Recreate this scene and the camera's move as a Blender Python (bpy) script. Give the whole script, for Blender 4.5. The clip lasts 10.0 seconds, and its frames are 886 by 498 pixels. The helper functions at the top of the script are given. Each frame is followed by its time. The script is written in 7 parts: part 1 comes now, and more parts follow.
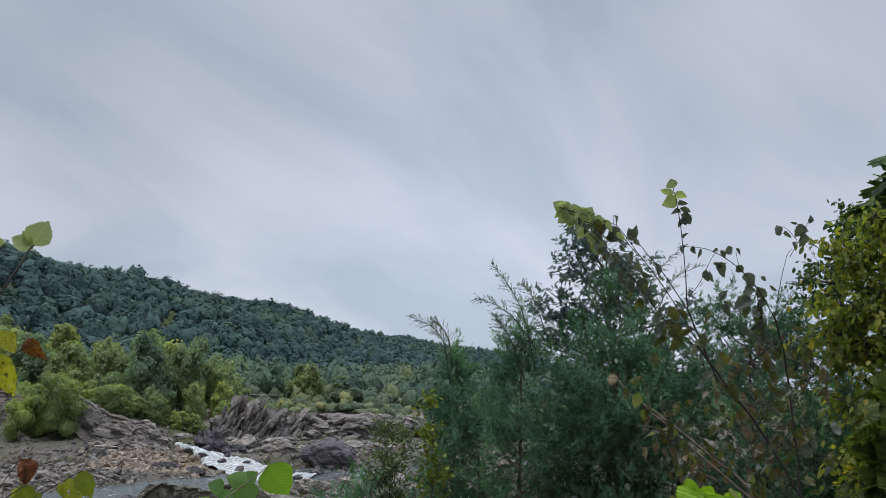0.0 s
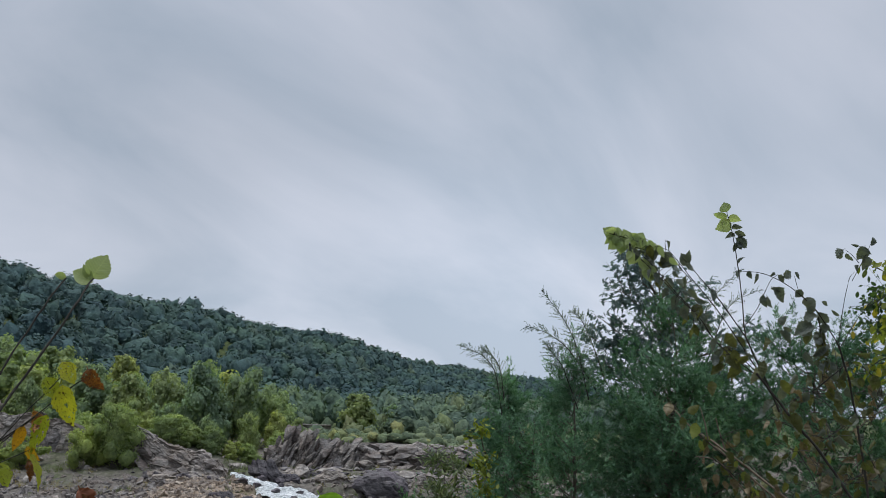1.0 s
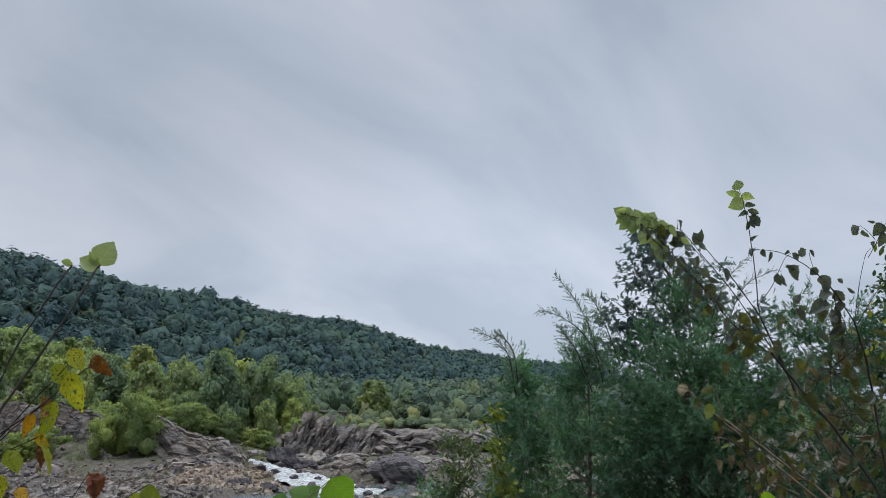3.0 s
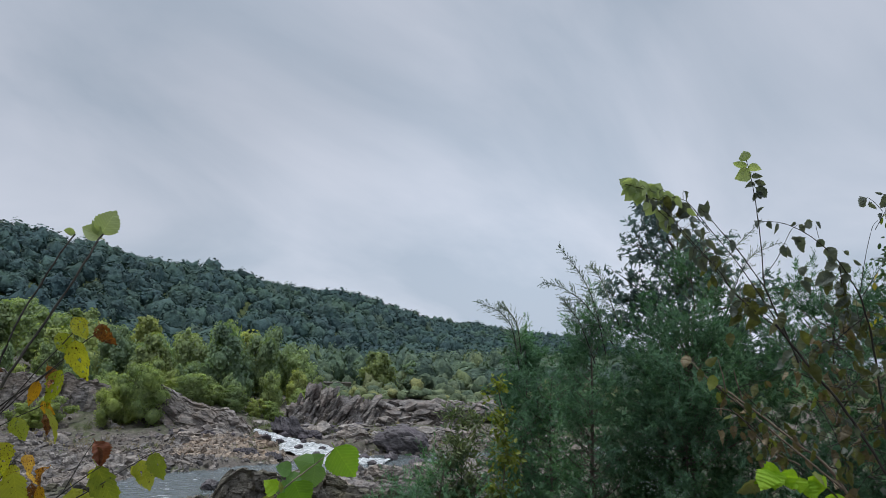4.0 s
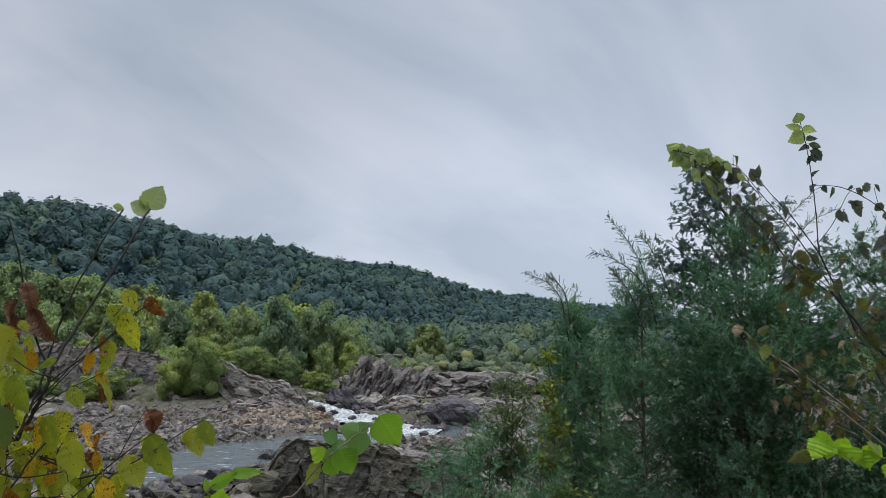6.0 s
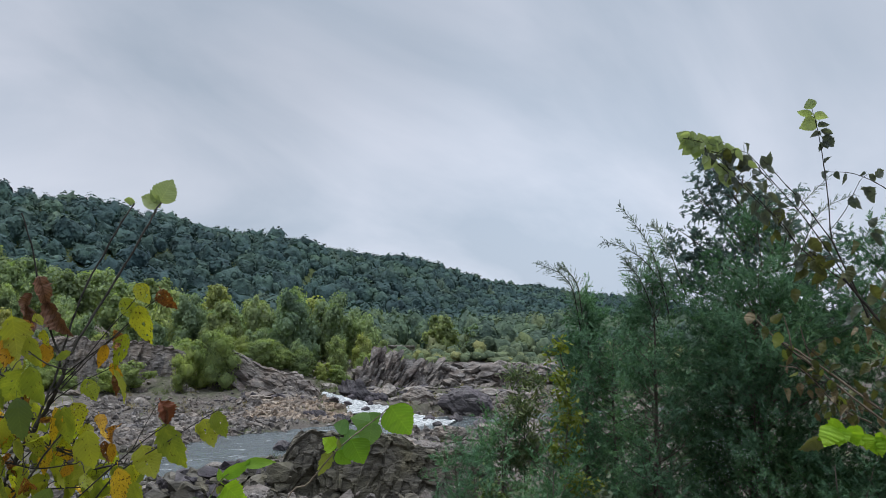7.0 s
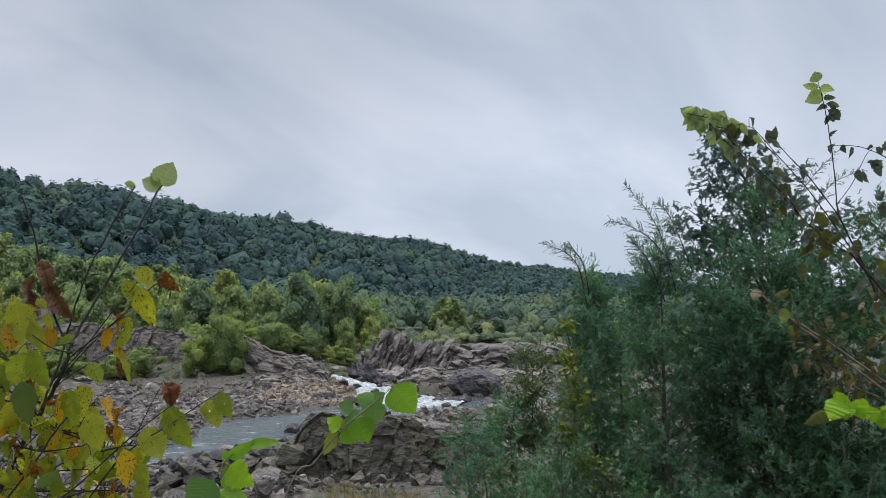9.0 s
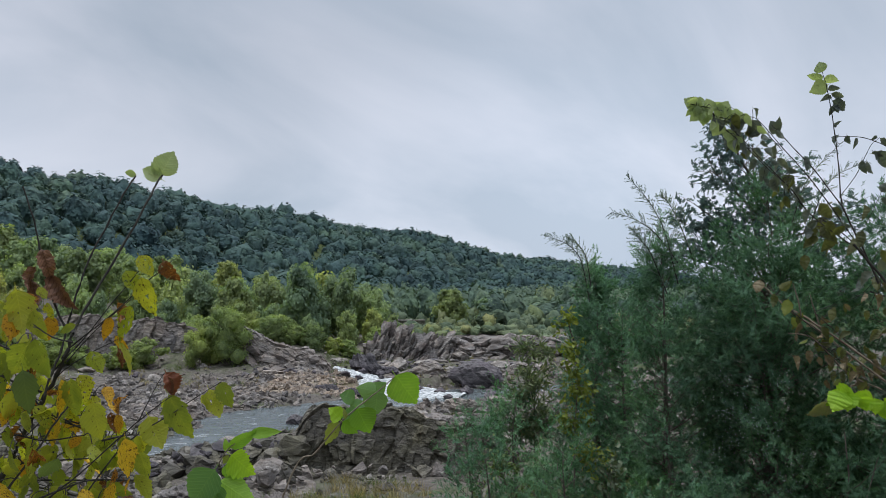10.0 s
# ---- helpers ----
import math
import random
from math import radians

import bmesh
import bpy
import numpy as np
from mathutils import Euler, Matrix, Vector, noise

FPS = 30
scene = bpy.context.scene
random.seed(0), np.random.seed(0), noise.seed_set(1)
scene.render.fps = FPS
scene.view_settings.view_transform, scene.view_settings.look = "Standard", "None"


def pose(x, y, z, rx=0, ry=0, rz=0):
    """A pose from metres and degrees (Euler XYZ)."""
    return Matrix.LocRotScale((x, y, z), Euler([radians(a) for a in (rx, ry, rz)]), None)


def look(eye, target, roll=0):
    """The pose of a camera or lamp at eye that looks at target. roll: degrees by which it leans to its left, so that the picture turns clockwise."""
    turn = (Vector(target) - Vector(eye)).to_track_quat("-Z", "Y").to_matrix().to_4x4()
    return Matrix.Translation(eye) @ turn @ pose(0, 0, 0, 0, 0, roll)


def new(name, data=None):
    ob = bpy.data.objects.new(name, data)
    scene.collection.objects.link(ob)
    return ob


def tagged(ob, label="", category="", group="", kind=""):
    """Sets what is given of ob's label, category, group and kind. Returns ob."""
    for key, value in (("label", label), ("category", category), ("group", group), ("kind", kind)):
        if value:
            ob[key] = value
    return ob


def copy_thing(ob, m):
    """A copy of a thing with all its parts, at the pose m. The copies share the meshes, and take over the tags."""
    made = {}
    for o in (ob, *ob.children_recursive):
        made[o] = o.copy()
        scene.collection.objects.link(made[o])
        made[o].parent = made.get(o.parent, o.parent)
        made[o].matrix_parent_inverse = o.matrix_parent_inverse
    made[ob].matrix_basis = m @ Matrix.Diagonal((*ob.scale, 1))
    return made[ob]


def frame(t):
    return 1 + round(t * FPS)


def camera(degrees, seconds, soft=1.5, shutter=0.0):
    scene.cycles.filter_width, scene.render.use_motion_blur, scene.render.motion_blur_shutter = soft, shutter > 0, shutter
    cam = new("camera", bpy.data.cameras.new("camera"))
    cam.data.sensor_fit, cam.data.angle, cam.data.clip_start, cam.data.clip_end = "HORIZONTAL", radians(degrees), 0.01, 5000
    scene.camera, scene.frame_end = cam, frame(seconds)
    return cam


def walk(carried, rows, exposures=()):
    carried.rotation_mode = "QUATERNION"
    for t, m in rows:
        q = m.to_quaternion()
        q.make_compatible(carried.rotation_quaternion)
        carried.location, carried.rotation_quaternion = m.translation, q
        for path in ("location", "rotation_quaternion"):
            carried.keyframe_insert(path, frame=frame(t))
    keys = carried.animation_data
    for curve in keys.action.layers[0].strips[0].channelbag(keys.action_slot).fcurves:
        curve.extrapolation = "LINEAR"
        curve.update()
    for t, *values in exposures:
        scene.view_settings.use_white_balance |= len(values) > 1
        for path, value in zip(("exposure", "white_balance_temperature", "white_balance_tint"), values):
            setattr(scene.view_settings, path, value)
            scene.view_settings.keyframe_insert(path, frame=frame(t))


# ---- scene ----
# ---------------------------------------------------------------- camera
cam = camera(61.0, 10.0, soft=0.82)
walk(cam, [
    (0, pose(-0.052, -0.044, 11.027, 99.44, -2.23, -10.70)),
    (0.5, pose(-0.050, -0.043, 11.027, 100.68, -2.02, -9.49)),
    (1, pose(-0.048, -0.041, 11.027, 101.47, -2.11, -6.83)),
    (1.5, pose(-0.043, -0.039, 11.026, 102.92, -1.69, -5.46)),
    (2, pose(-0.038, -0.035, 11.025, 102.52, -1.44, -5.49)),
    (2.5, pose(-0.033, -0.030, 11.023, 101.52, -1.33, -5.71)),
    (4, pose(-0.034, -0.013, 11.017, 98.25, -1.56, -5.44)),
    (4.5, pose(-0.031, -0.009, 11.015, 97.50, -1.64, -4.30)),
    (5, pose(-0.026, -0.008, 11.013, 96.88, -1.49, -3.43)),
    (5.5, pose(-0.020, -0.008, 11.012, 96.47, -1.33, -2.47)),
    (7, pose(-0.011, -0.013, 11.010, 95.38, -0.68, -0.73)),
    (7.5, pose(-0.008, -0.014, 11.009, 95.12, -0.43, -0.55)),
    (8, pose(-0.006, -0.013, 11.008, 94.78, -0.26, -0.37)),
    (8.5, pose(-0.003, -0.010, 11.006, 94.46, -0.03, -0.22)),
    (9, pose(-0.000, -0.007, 11.004, 94.00, 0.10, -0.14)),
    (9.5, pose(0.000, -0.003, 11.002, 93.64, 0.12, -0.07)),
    (10, pose(0.000, 0.000, 11.000, 93.40, -0.00, 0.00)),], exposures=((0, -0.13, 6420, 9), (5.5, -0.13, 6420, 9), (7.5, 0.0, 6420, 9), (10, 0.0, 6420, 9)))

# ---------------------------------------------------------------- light
world = bpy.data.worlds.new("overcast_sky")
scene.world = world
world.use_nodes = True


def build_sky():
    nt = world.node_tree
    nt.nodes.clear()
    N, L = nt.nodes.new, nt.links.new
    out, bg = N("ShaderNodeOutputWorld"), N("ShaderNodeBackground")
    sky = N("ShaderNodeTexSky")
    sky.sky_type, sky.sun_disc = "NISHITA", False
    sky.sun_elevation, sky.sun_rotation = radians(80), radians(-68)
    sky.air_density, sky.dust_density = 1.0, 3.0
    dim = N("ShaderNodeMix")
    dim.data_type, dim.blend_type = "RGBA", "MULTIPLY"
    dim.inputs[0].default_value = 1.0
    dim.inputs[7].default_value = (0.10, 0.10, 0.10, 1)
    L(sky.outputs[0], dim.inputs[6])
    tc = N("ShaderNodeTexCoord")
    # cloud deck: the direction is projected on a flat layer overhead
    sep = N("ShaderNodeSeparateXYZ")
    L(tc.outputs["Generated"], sep.inputs[0])
    lift = N("ShaderNodeMath"); lift.operation = "MAXIMUM"; lift.inputs[1].default_value = 0.0
    L(sep.outputs[2], lift.inputs[0])
    add = N("ShaderNodeMath"); add.operation = "ADD"; add.inputs[1].default_value = 0.50
    L(lift.outputs[0], add.inputs[0])
    dx = N("ShaderNodeMath"); dx.operation = "DIVIDE"
    dy = N("ShaderNodeMath"); dy.operation = "DIVIDE"
    L(sep.outputs[0], dx.inputs[0]); L(add.outputs[0], dx.inputs[1])
    L(sep.outputs[1], dy.inputs[0]); L(add.outputs[0], dy.inputs[1])
    flat = N("ShaderNodeCombineXYZ")
    L(dx.outputs[0], flat.inputs[0]); L(dy.outputs[0], flat.inputs[1])
    # the bands of cloud run off towards the right
    turn = N("ShaderNodeMapping")
    turn.inputs["Rotation"].default_value = (0, 0, radians(52))
    L(flat.outputs[0], turn.inputs[0])
    mp = N("ShaderNodeMapping")
    mp.inputs["Scale"].default_value = (1.5, 0.95, 1.0)
    mp.inputs["Location"].default_value = (1.7, 2.4, 0)
    L(turn.outputs[0], mp.inputs[0])
    n1 = N("ShaderNodeTexNoise")
    n1.inputs["Scale"].default_value, n1.inputs["Detail"].default_value, n1.inputs["Roughness"].default_value = 1.5, 6, 0.52
    n1.inputs["Distortion"].default_value = 0.5
    L(mp.outputs[0], n1.inputs[0])
    ramp = N("ShaderNodeValToRGB")
    ramp.color_ramp.elements[0].position, ramp.color_ramp.elements[0].color = 0.36, (0.44, 0.508, 0.61, 1)
    ramp.color_ramp.elements[1].position, ramp.color_ramp.elements[1].color = 0.66, (0.65, 0.685, 0.785, 1)
    L(n1.outputs[0], ramp.inputs[0])
    # thinner, paler cloud towards the skyline
    glow = N("ShaderNodeMapRange")
    glow.inputs[1].default_value, glow.inputs[2].default_value = 0.0, 0.32
    glow.inputs[3].default_value, glow.inputs[4].default_value = 1.18, 0.97
    L(sep.outputs[2], glow.inputs[0])
    # an overcast sky is brightest overhead
    high = N("ShaderNodeMapRange")
    high.interpolation_type = "SMOOTHSTEP"
    high.inputs[1].default_value, high.inputs[2].default_value = 0.5, 1.0
    high.inputs[3].default_value, high.inputs[4].default_value = 1.0, 3.0
    L(sep.outputs[2], high.inputs[0])
    both = N("ShaderNodeMath"); both.operation = "MULTIPLY"
    L(glow.outputs[0], both.inputs[0]); L(high.outputs[0], both.inputs[1])
    # broad thin and thick places of the cloud deck
    for way, wide, gain in (((0.207, 0.97, 0.277), 15, 0.07), ((0.06, 0.99, 0.09), 18, 0.07), ((0.45, 0.88, 0.14), 22, 0.07), ((-0.33, 0.93, 0.29), 15, -0.05)):
        way = Vector(way).normalized()
        dot = N("ShaderNodeVectorMath"); dot.operation = "DOT_PRODUCT"
        dot.inputs[1].default_value = way
        L(tc.outputs["Generated"], dot.inputs[0])
        soft = N("ShaderNodeMapRange"); soft.interpolation_type = "SMOOTHSTEP"
        soft.inputs[1].default_value, soft.inputs[2].default_value = math.cos(radians(wide)), 1.0
        soft.inputs[3].default_value, soft.inputs[4].default_value = 1.0, 1.0 + gain
        L(dot.outputs["Value"], soft.inputs[0])
        more = N("ShaderNodeMath"); more.operation = "MULTIPLY"
        L(both.outputs[0], more.inputs[0]); L(soft.outputs[0], more.inputs[1])
        both = more
    lit = N("ShaderNodeVectorMath"); lit.operation = "SCALE"
    L(ramp.outputs[0], lit.inputs[0]); L(both.outputs[0], lit.inputs["Scale"])
    mix = N("ShaderNodeMix")
    mix.data_type = "RGBA"
    mix.inputs[0].default_value = 0.93
    L(dim.outputs[2], mix.inputs[6]); L(lit.outputs[0], mix.inputs[7])
    L(mix.outputs[2], bg.inputs[0])
    bg.inputs[1].default_value = 1.0
    L(bg.outputs[0], out.inputs[0])


build_sky()
sun = new("sun", bpy.data.lights.new("sun", "SUN"))
sun.data.energy, sun.data.angle, sun.data.color = 2.0, radians(40), (1.0, 0.97, 0.92)
sun.matrix_world = look((-10, 4, 60), (0, 0, 0))
scene.view_settings.exposure = 0.0

# ---------------------------------------------------------------- numeric helpers
RNG = np.random.default_rng(11)


def lattice(ix, iy, iz, seed):
    h = (ix.astype(np.int64) * 374761393 + iy.astype(np.int64) * 668265263 + iz.astype(np.int64) * 2147483647 + seed * 974634777) & 0xFFFFFFFF
    h = ((h ^ (h >> 13)) * 1274126177) & 0xFFFFFFFF
    return ((h ^ (h >> 16)) & 0xFFFF) / 32767.5 - 1.0


def vnoise(P, seed=0):
    """Smooth noise, -1 to 1, at an array of places."""
    P = np.asarray(P, float)
    i = np.floor(P).astype(np.int64)
    f = P - i
    f = f * f * (3 - 2 * f)
    v = 0
    for cx in (0, 1):
        for cy in (0, 1):
            for cz in (0, 1):
                w = (f[:, 0] if cx else 1 - f[:, 0]) * (f[:, 1] if cy else 1 - f[:, 1]) * (f[:, 2] if cz else 1 - f[:, 2])
                v = v + w * lattice(i[:, 0] + cx, i[:, 1] + cy, i[:, 2] + cz, seed)
    return v


def fbm(P, octaves=4, seed=0, gain=0.5):
    P, v, a = np.asarray(P, float), 0, 1.0
    for k in range(octaves):
        v, a, P = v + a * vnoise(P, seed + k), a * gain, P * 2.03
    return v


def smooth(a, b, x):
    t = np.clip((x - a) / (b - a), 0, 1)
    return t * t * (3 - 2 * t)


def mesh_np(name, V, F, mat=None, shade=False, normals=None, tone=None):
    """A mesh from arrays: V (n, 3) and F (m, k), with its own soft normals and a tone for each point if given."""
    V, F = np.asarray(V, np.float32), np.asarray(F, np.int32)
    me = bpy.data.meshes.new(name)
    me.vertices.add(len(V))
    me.vertices.foreach_set("co", V.ravel())
    me.loops.add(F.size)
    me.loops.foreach_set("vertex_index", F.ravel())
    me.polygons.add(len(F))
    me.polygons.foreach_set("loop_start", np.arange(0, F.size, F.shape[1], dtype=np.int32))
    me.polygons.foreach_set("use_smooth", np.full(len(F), shade))
    me.update(calc_edges=True)
    me.validate()
    if tone is not None:
        me.attributes.new("tone", "FLOAT", "POINT").data.foreach_set("value", np.asarray(tone, np.float32))
    if normals is not None:
        N = normals / (np.linalg.norm(normals, axis=1, keepdims=True) + 1e-9)
        me.attributes.new("custom_normal", "FLOAT_VECTOR", "POINT").data.foreach_set("vector", N.astype(np.float32).ravel())
    if mat:
        me.materials.append(mat)
    return me


def normals_np(V, F):
    """Smooth normals of a closed mesh of triangles."""
    n = np.cross(V[F[:, 1]] - V[F[:, 0]], V[F[:, 2]] - V[F[:, 0]])
    out = np.zeros_like(V)
    for k in range(3):
        np.add.at(out, F[:, k], n)
    return out / (np.linalg.norm(out, axis=1, keepdims=True) + 1e-9)


def turned_np(N, rot):
    """Template normals, turned with each copy."""
    return np.einsum("kij,nj->kni", rot, N).reshape(-1, 3)


def join_np(parts):
    """One V, F from several."""
    Vs, Fs, n = [], [], 0
    for V, F in parts:
        Vs.append(V); Fs.append(np.asarray(F) + n); n += len(V)
    return np.concatenate(Vs), np.concatenate(Fs)


def frames_np(d, spin=None):
    """Rotations whose y axis points along each d, turned about it by spin."""
    d = d / np.linalg.norm(d, axis=1, keepdims=True)
    up = np.where(np.abs(d[:, 2:3]) > 0.95, np.array([[1.0, 0, 0]]), np.array([[0, 0, 1.0]]))
    x = np.cross(d, up)
    x /= np.linalg.norm(x, axis=1, keepdims=True)
    z = np.cross(x, d)
    if spin is not None:
        c, s = np.cos(spin)[:, None], np.sin(spin)[:, None]
        x, z = c * x + s * z, c * z - s * x
    return np.stack([x, d, z], axis=2)


def frames_z(n, spin):
    """Rotations whose z axis points along each n, turned about it by spin."""
    n = n / np.linalg.norm(n, axis=1, keepdims=True)
    a = np.where(np.abs(n[:, 2:3]) > 0.9, np.array([[1.0, 0, 0]]), np.array([[0, 0, 1.0]]))
    x = np.cross(a, n)
    x /= np.linalg.norm(x, axis=1, keepdims=True)
    y = np.cross(n, x)
    c, s = np.cos(spin)[:, None], np.sin(spin)[:, None]
    return np.stack([c * x + s * y, c * y - s * x, n], axis=2)


def stamp(tv, tf, pos, rot, scale):
    """Copies of a template at each place, turned and scaled, as one V, F."""
    tv, tf = np.asarray(tv, float), np.asarray(tf)
    scale = np.broadcast_to(np.asarray(scale, float).reshape(len(pos), -1), (len(pos), 3))
    V = np.einsum("kij,knj->kni", rot, tv[None] * scale[:, None, :]) + pos[:, None, :]
    F = tf[None] + (np.arange(len(pos)) * len(tv))[:, None, None]
    return V.reshape(-1, 3), F.reshape(-1, tf.shape[1])


def tube_np(path, radii, sides=6):
    """A tapered tube of quads along a path."""
    path, radii = np.asarray(path, float), np.asarray(radii, float)
    d = np.gradient(path, axis=0)
    R = frames_np(d)
    a = np.linspace(0, 2 * np.pi, sides, endpoint=False)
    ring = np.stack([np.cos(a), np.zeros(sides), np.sin(a)], 1)
    V = (np.einsum("kij,nj->kni", R, ring) * radii[:, None, None] + path[:, None, :]).reshape(-1, 3)
    k = np.arange(len(path) - 1)[:, None] * sides
    j = np.arange(sides)[None]
    j2 = (j + 1) % sides
    F = np.stack([k + j, k + j2, k + sides + j2, k + sides + j], 2).reshape(-1, 4)
    return V, F


def curve_path(p0, p1, sag=0.0, wob=0.0, n=8, seed=0):
    """A wandering line from p0 to p1."""
    t = np.linspace(0, 1, n)[:, None]
    p0, p1 = np.asarray(p0, float), np.asarray(p1, float)
    P = p0 + (p1 - p0) * t
    P[:, 2] += sag * 4 * (t * (1 - t))[:, 0]
    w = np.stack([vnoise(np.stack([t[:, 0] * 3, t[:, 0] * 0 + 7.3 * k, t[:, 0] * 0 + seed * 1.7], 1), seed + k) for k in range(3)], 1)
    return P + w * wob * np.sin(np.pi * np.clip(t, 0, 1)) ** 0.5


def ico_np(sub):
    bm = bmesh.new()
    bmesh.ops.create_icosphere(bm, subdivisions=sub, radius=1)
    V = np.array([v.co[:] for v in bm.verts])
    F = np.array([[v.index for v in f.verts] for f in bm.faces])
    bm.free()
    return V, F


ICO = {k: ico_np(k) for k in (1, 2, 3, 4, 5)}


def part(name, mesh, parent, label=""):
    ob = new(name, mesh)
    ob.parent = parent
    return tagged(ob, label)


# ---------------------------------------------------------------- materials
def material(name, rough=0.7, spec=0.3):
    m = bpy.data.materials.new(name)
    m.use_nodes = True
    b = m.node_tree.nodes["Principled BSDF"]
    b.inputs["Roughness"].default_value = rough
    b.inputs["Specular IOR Level"].default_value = spec
    return m, m.node_tree, b


def noise_node(nt, scale, detail=4, rough=0.55, vec=None, distort=0.0):
    n = nt.nodes.new("ShaderNodeTexNoise")
    n.inputs["Scale"].default_value, n.inputs["Detail"].default_value, n.inputs["Roughness"].default_value = scale, detail, rough
    n.inputs["Distortion"].default_value = distort
    if vec:
        nt.links.new(vec, n.inputs[0])
    return n


def ramp_node(nt, fac, stops):
    r = nt.nodes.new("ShaderNodeValToRGB")
    e = r.color_ramp.elements
    while len(e) < len(stops):
        e.new(0.5)
    for k, (p, c) in enumerate(stops):
        e[k].position, e[k].color = p, (*c, 1)
    nt.links.new(fac, r.inputs[0])
    return r


def mix_node(nt, fac, a, b, mode="MIX"):
    m = nt.nodes.new("ShaderNodeMix")
    m.data_type, m.blend_type = "RGBA", mode
    for sock, v in ((m.inputs[0], fac), (m.inputs[6], a), (m.inputs[7], b)):
        if hasattr(v, "is_linked"):
            nt.links.new(v, sock)
        else:
            sock.default_value = v if isinstance(v, float) else (*v, 1)
    return m.outputs[2]


def foliage(name, dark, mid, light, patch=0.15, through_light=0.3, rough=0.55, accent=None, lumps=0.0, by_tree=None, passed=(1.25, 1.35, 0.55)):
    """Leaves: each leaf its own tone, with broader patches of tone, and some light let through."""
    m, nt, b = material(name, rough, 0.35)
    N, L = nt.nodes.new, nt.links.new
    g = N("ShaderNodeNewGeometry")
    rnd = g.outputs["Random Per Island"]
    stops = [(0.05, dark), (0.5, mid), (0.95, light)]
    if accent:
        stops = [(0.05, dark), (0.45, mid), (0.82, light), (0.97, accent)]
    c1 = ramp_node(nt, rnd, stops)
    n = noise_node(nt, patch, 3, 0.6, g.outputs["Position"])
    tone = ramp_node(nt, n.outputs[0], [(0.3, (0.62, 0.66, 0.72)), (0.5, (1, 1, 1)), (0.7, (1.3, 1.25, 0.95))])
    c = mix_node(nt, 1.0, c1.outputs[0], tone.outputs[0], "MULTIPLY")
    if by_tree:
        # every tree has a tone of its own; a few turn yellow or brown
        if by_tree == "object":
            own = N("ShaderNodeObjectInfo").outputs["Random"]
        else:
            at = N("ShaderNodeAttribute"); at.attribute_name = "tone"
            own = at.outputs["Fac"]
        each = ramp_node(nt, own, [(0.0, (0.78, 0.85, 0.96)), (0.3, (0.90, 0.95, 1.0)), (0.6, (1.0, 1.0, 1.0)), (0.88, (1.2, 1.15, 0.98)), (1.0, (1.4, 1.18, 0.92))])
        c = mix_node(nt, 1.0, c, each.outputs[0], "MULTIPLY")
    L(c, b.inputs["Base Color"])
    if lumps:
        fine = noise_node(nt, lumps, 5, 0.65, g.outputs["Position"])
        bu = N("ShaderNodeBump")
        bu.inputs["Strength"].default_value, bu.inputs["Distance"].default_value = 0.6, 0.9 / lumps
        L(fine.outputs[0], bu.inputs["Height"]); L(bu.outputs[0], b.inputs["Normal"])
        # Colour follows the bump: hollows darkened and lumps lightened, like shade and highlights.
        grain = ramp_node(nt, fine.outputs[0], [(0.30, (0.78, 0.80, 0.84)), (0.5, (1, 1, 1)), (0.70, (1.22, 1.2, 1.12))])
        c = mix_node(nt, 1.0, c, grain.outputs[0], "MULTIPLY")
        L(c, b.inputs["Base Color"])
    tr = N("ShaderNodeBsdfTranslucent")
    tint = mix_node(nt, 1.0, c, passed, "MULTIPLY")
    L(tint, tr.inputs[0])
    mx = N("ShaderNodeMixShader")
    mx.inputs[0].default_value = through_light
    L(b.outputs[0], mx.inputs[1]); L(tr.outputs[0], mx.inputs[2])
    L(mx.outputs[0], nt.nodes["Material Output"].inputs[0])
    return m


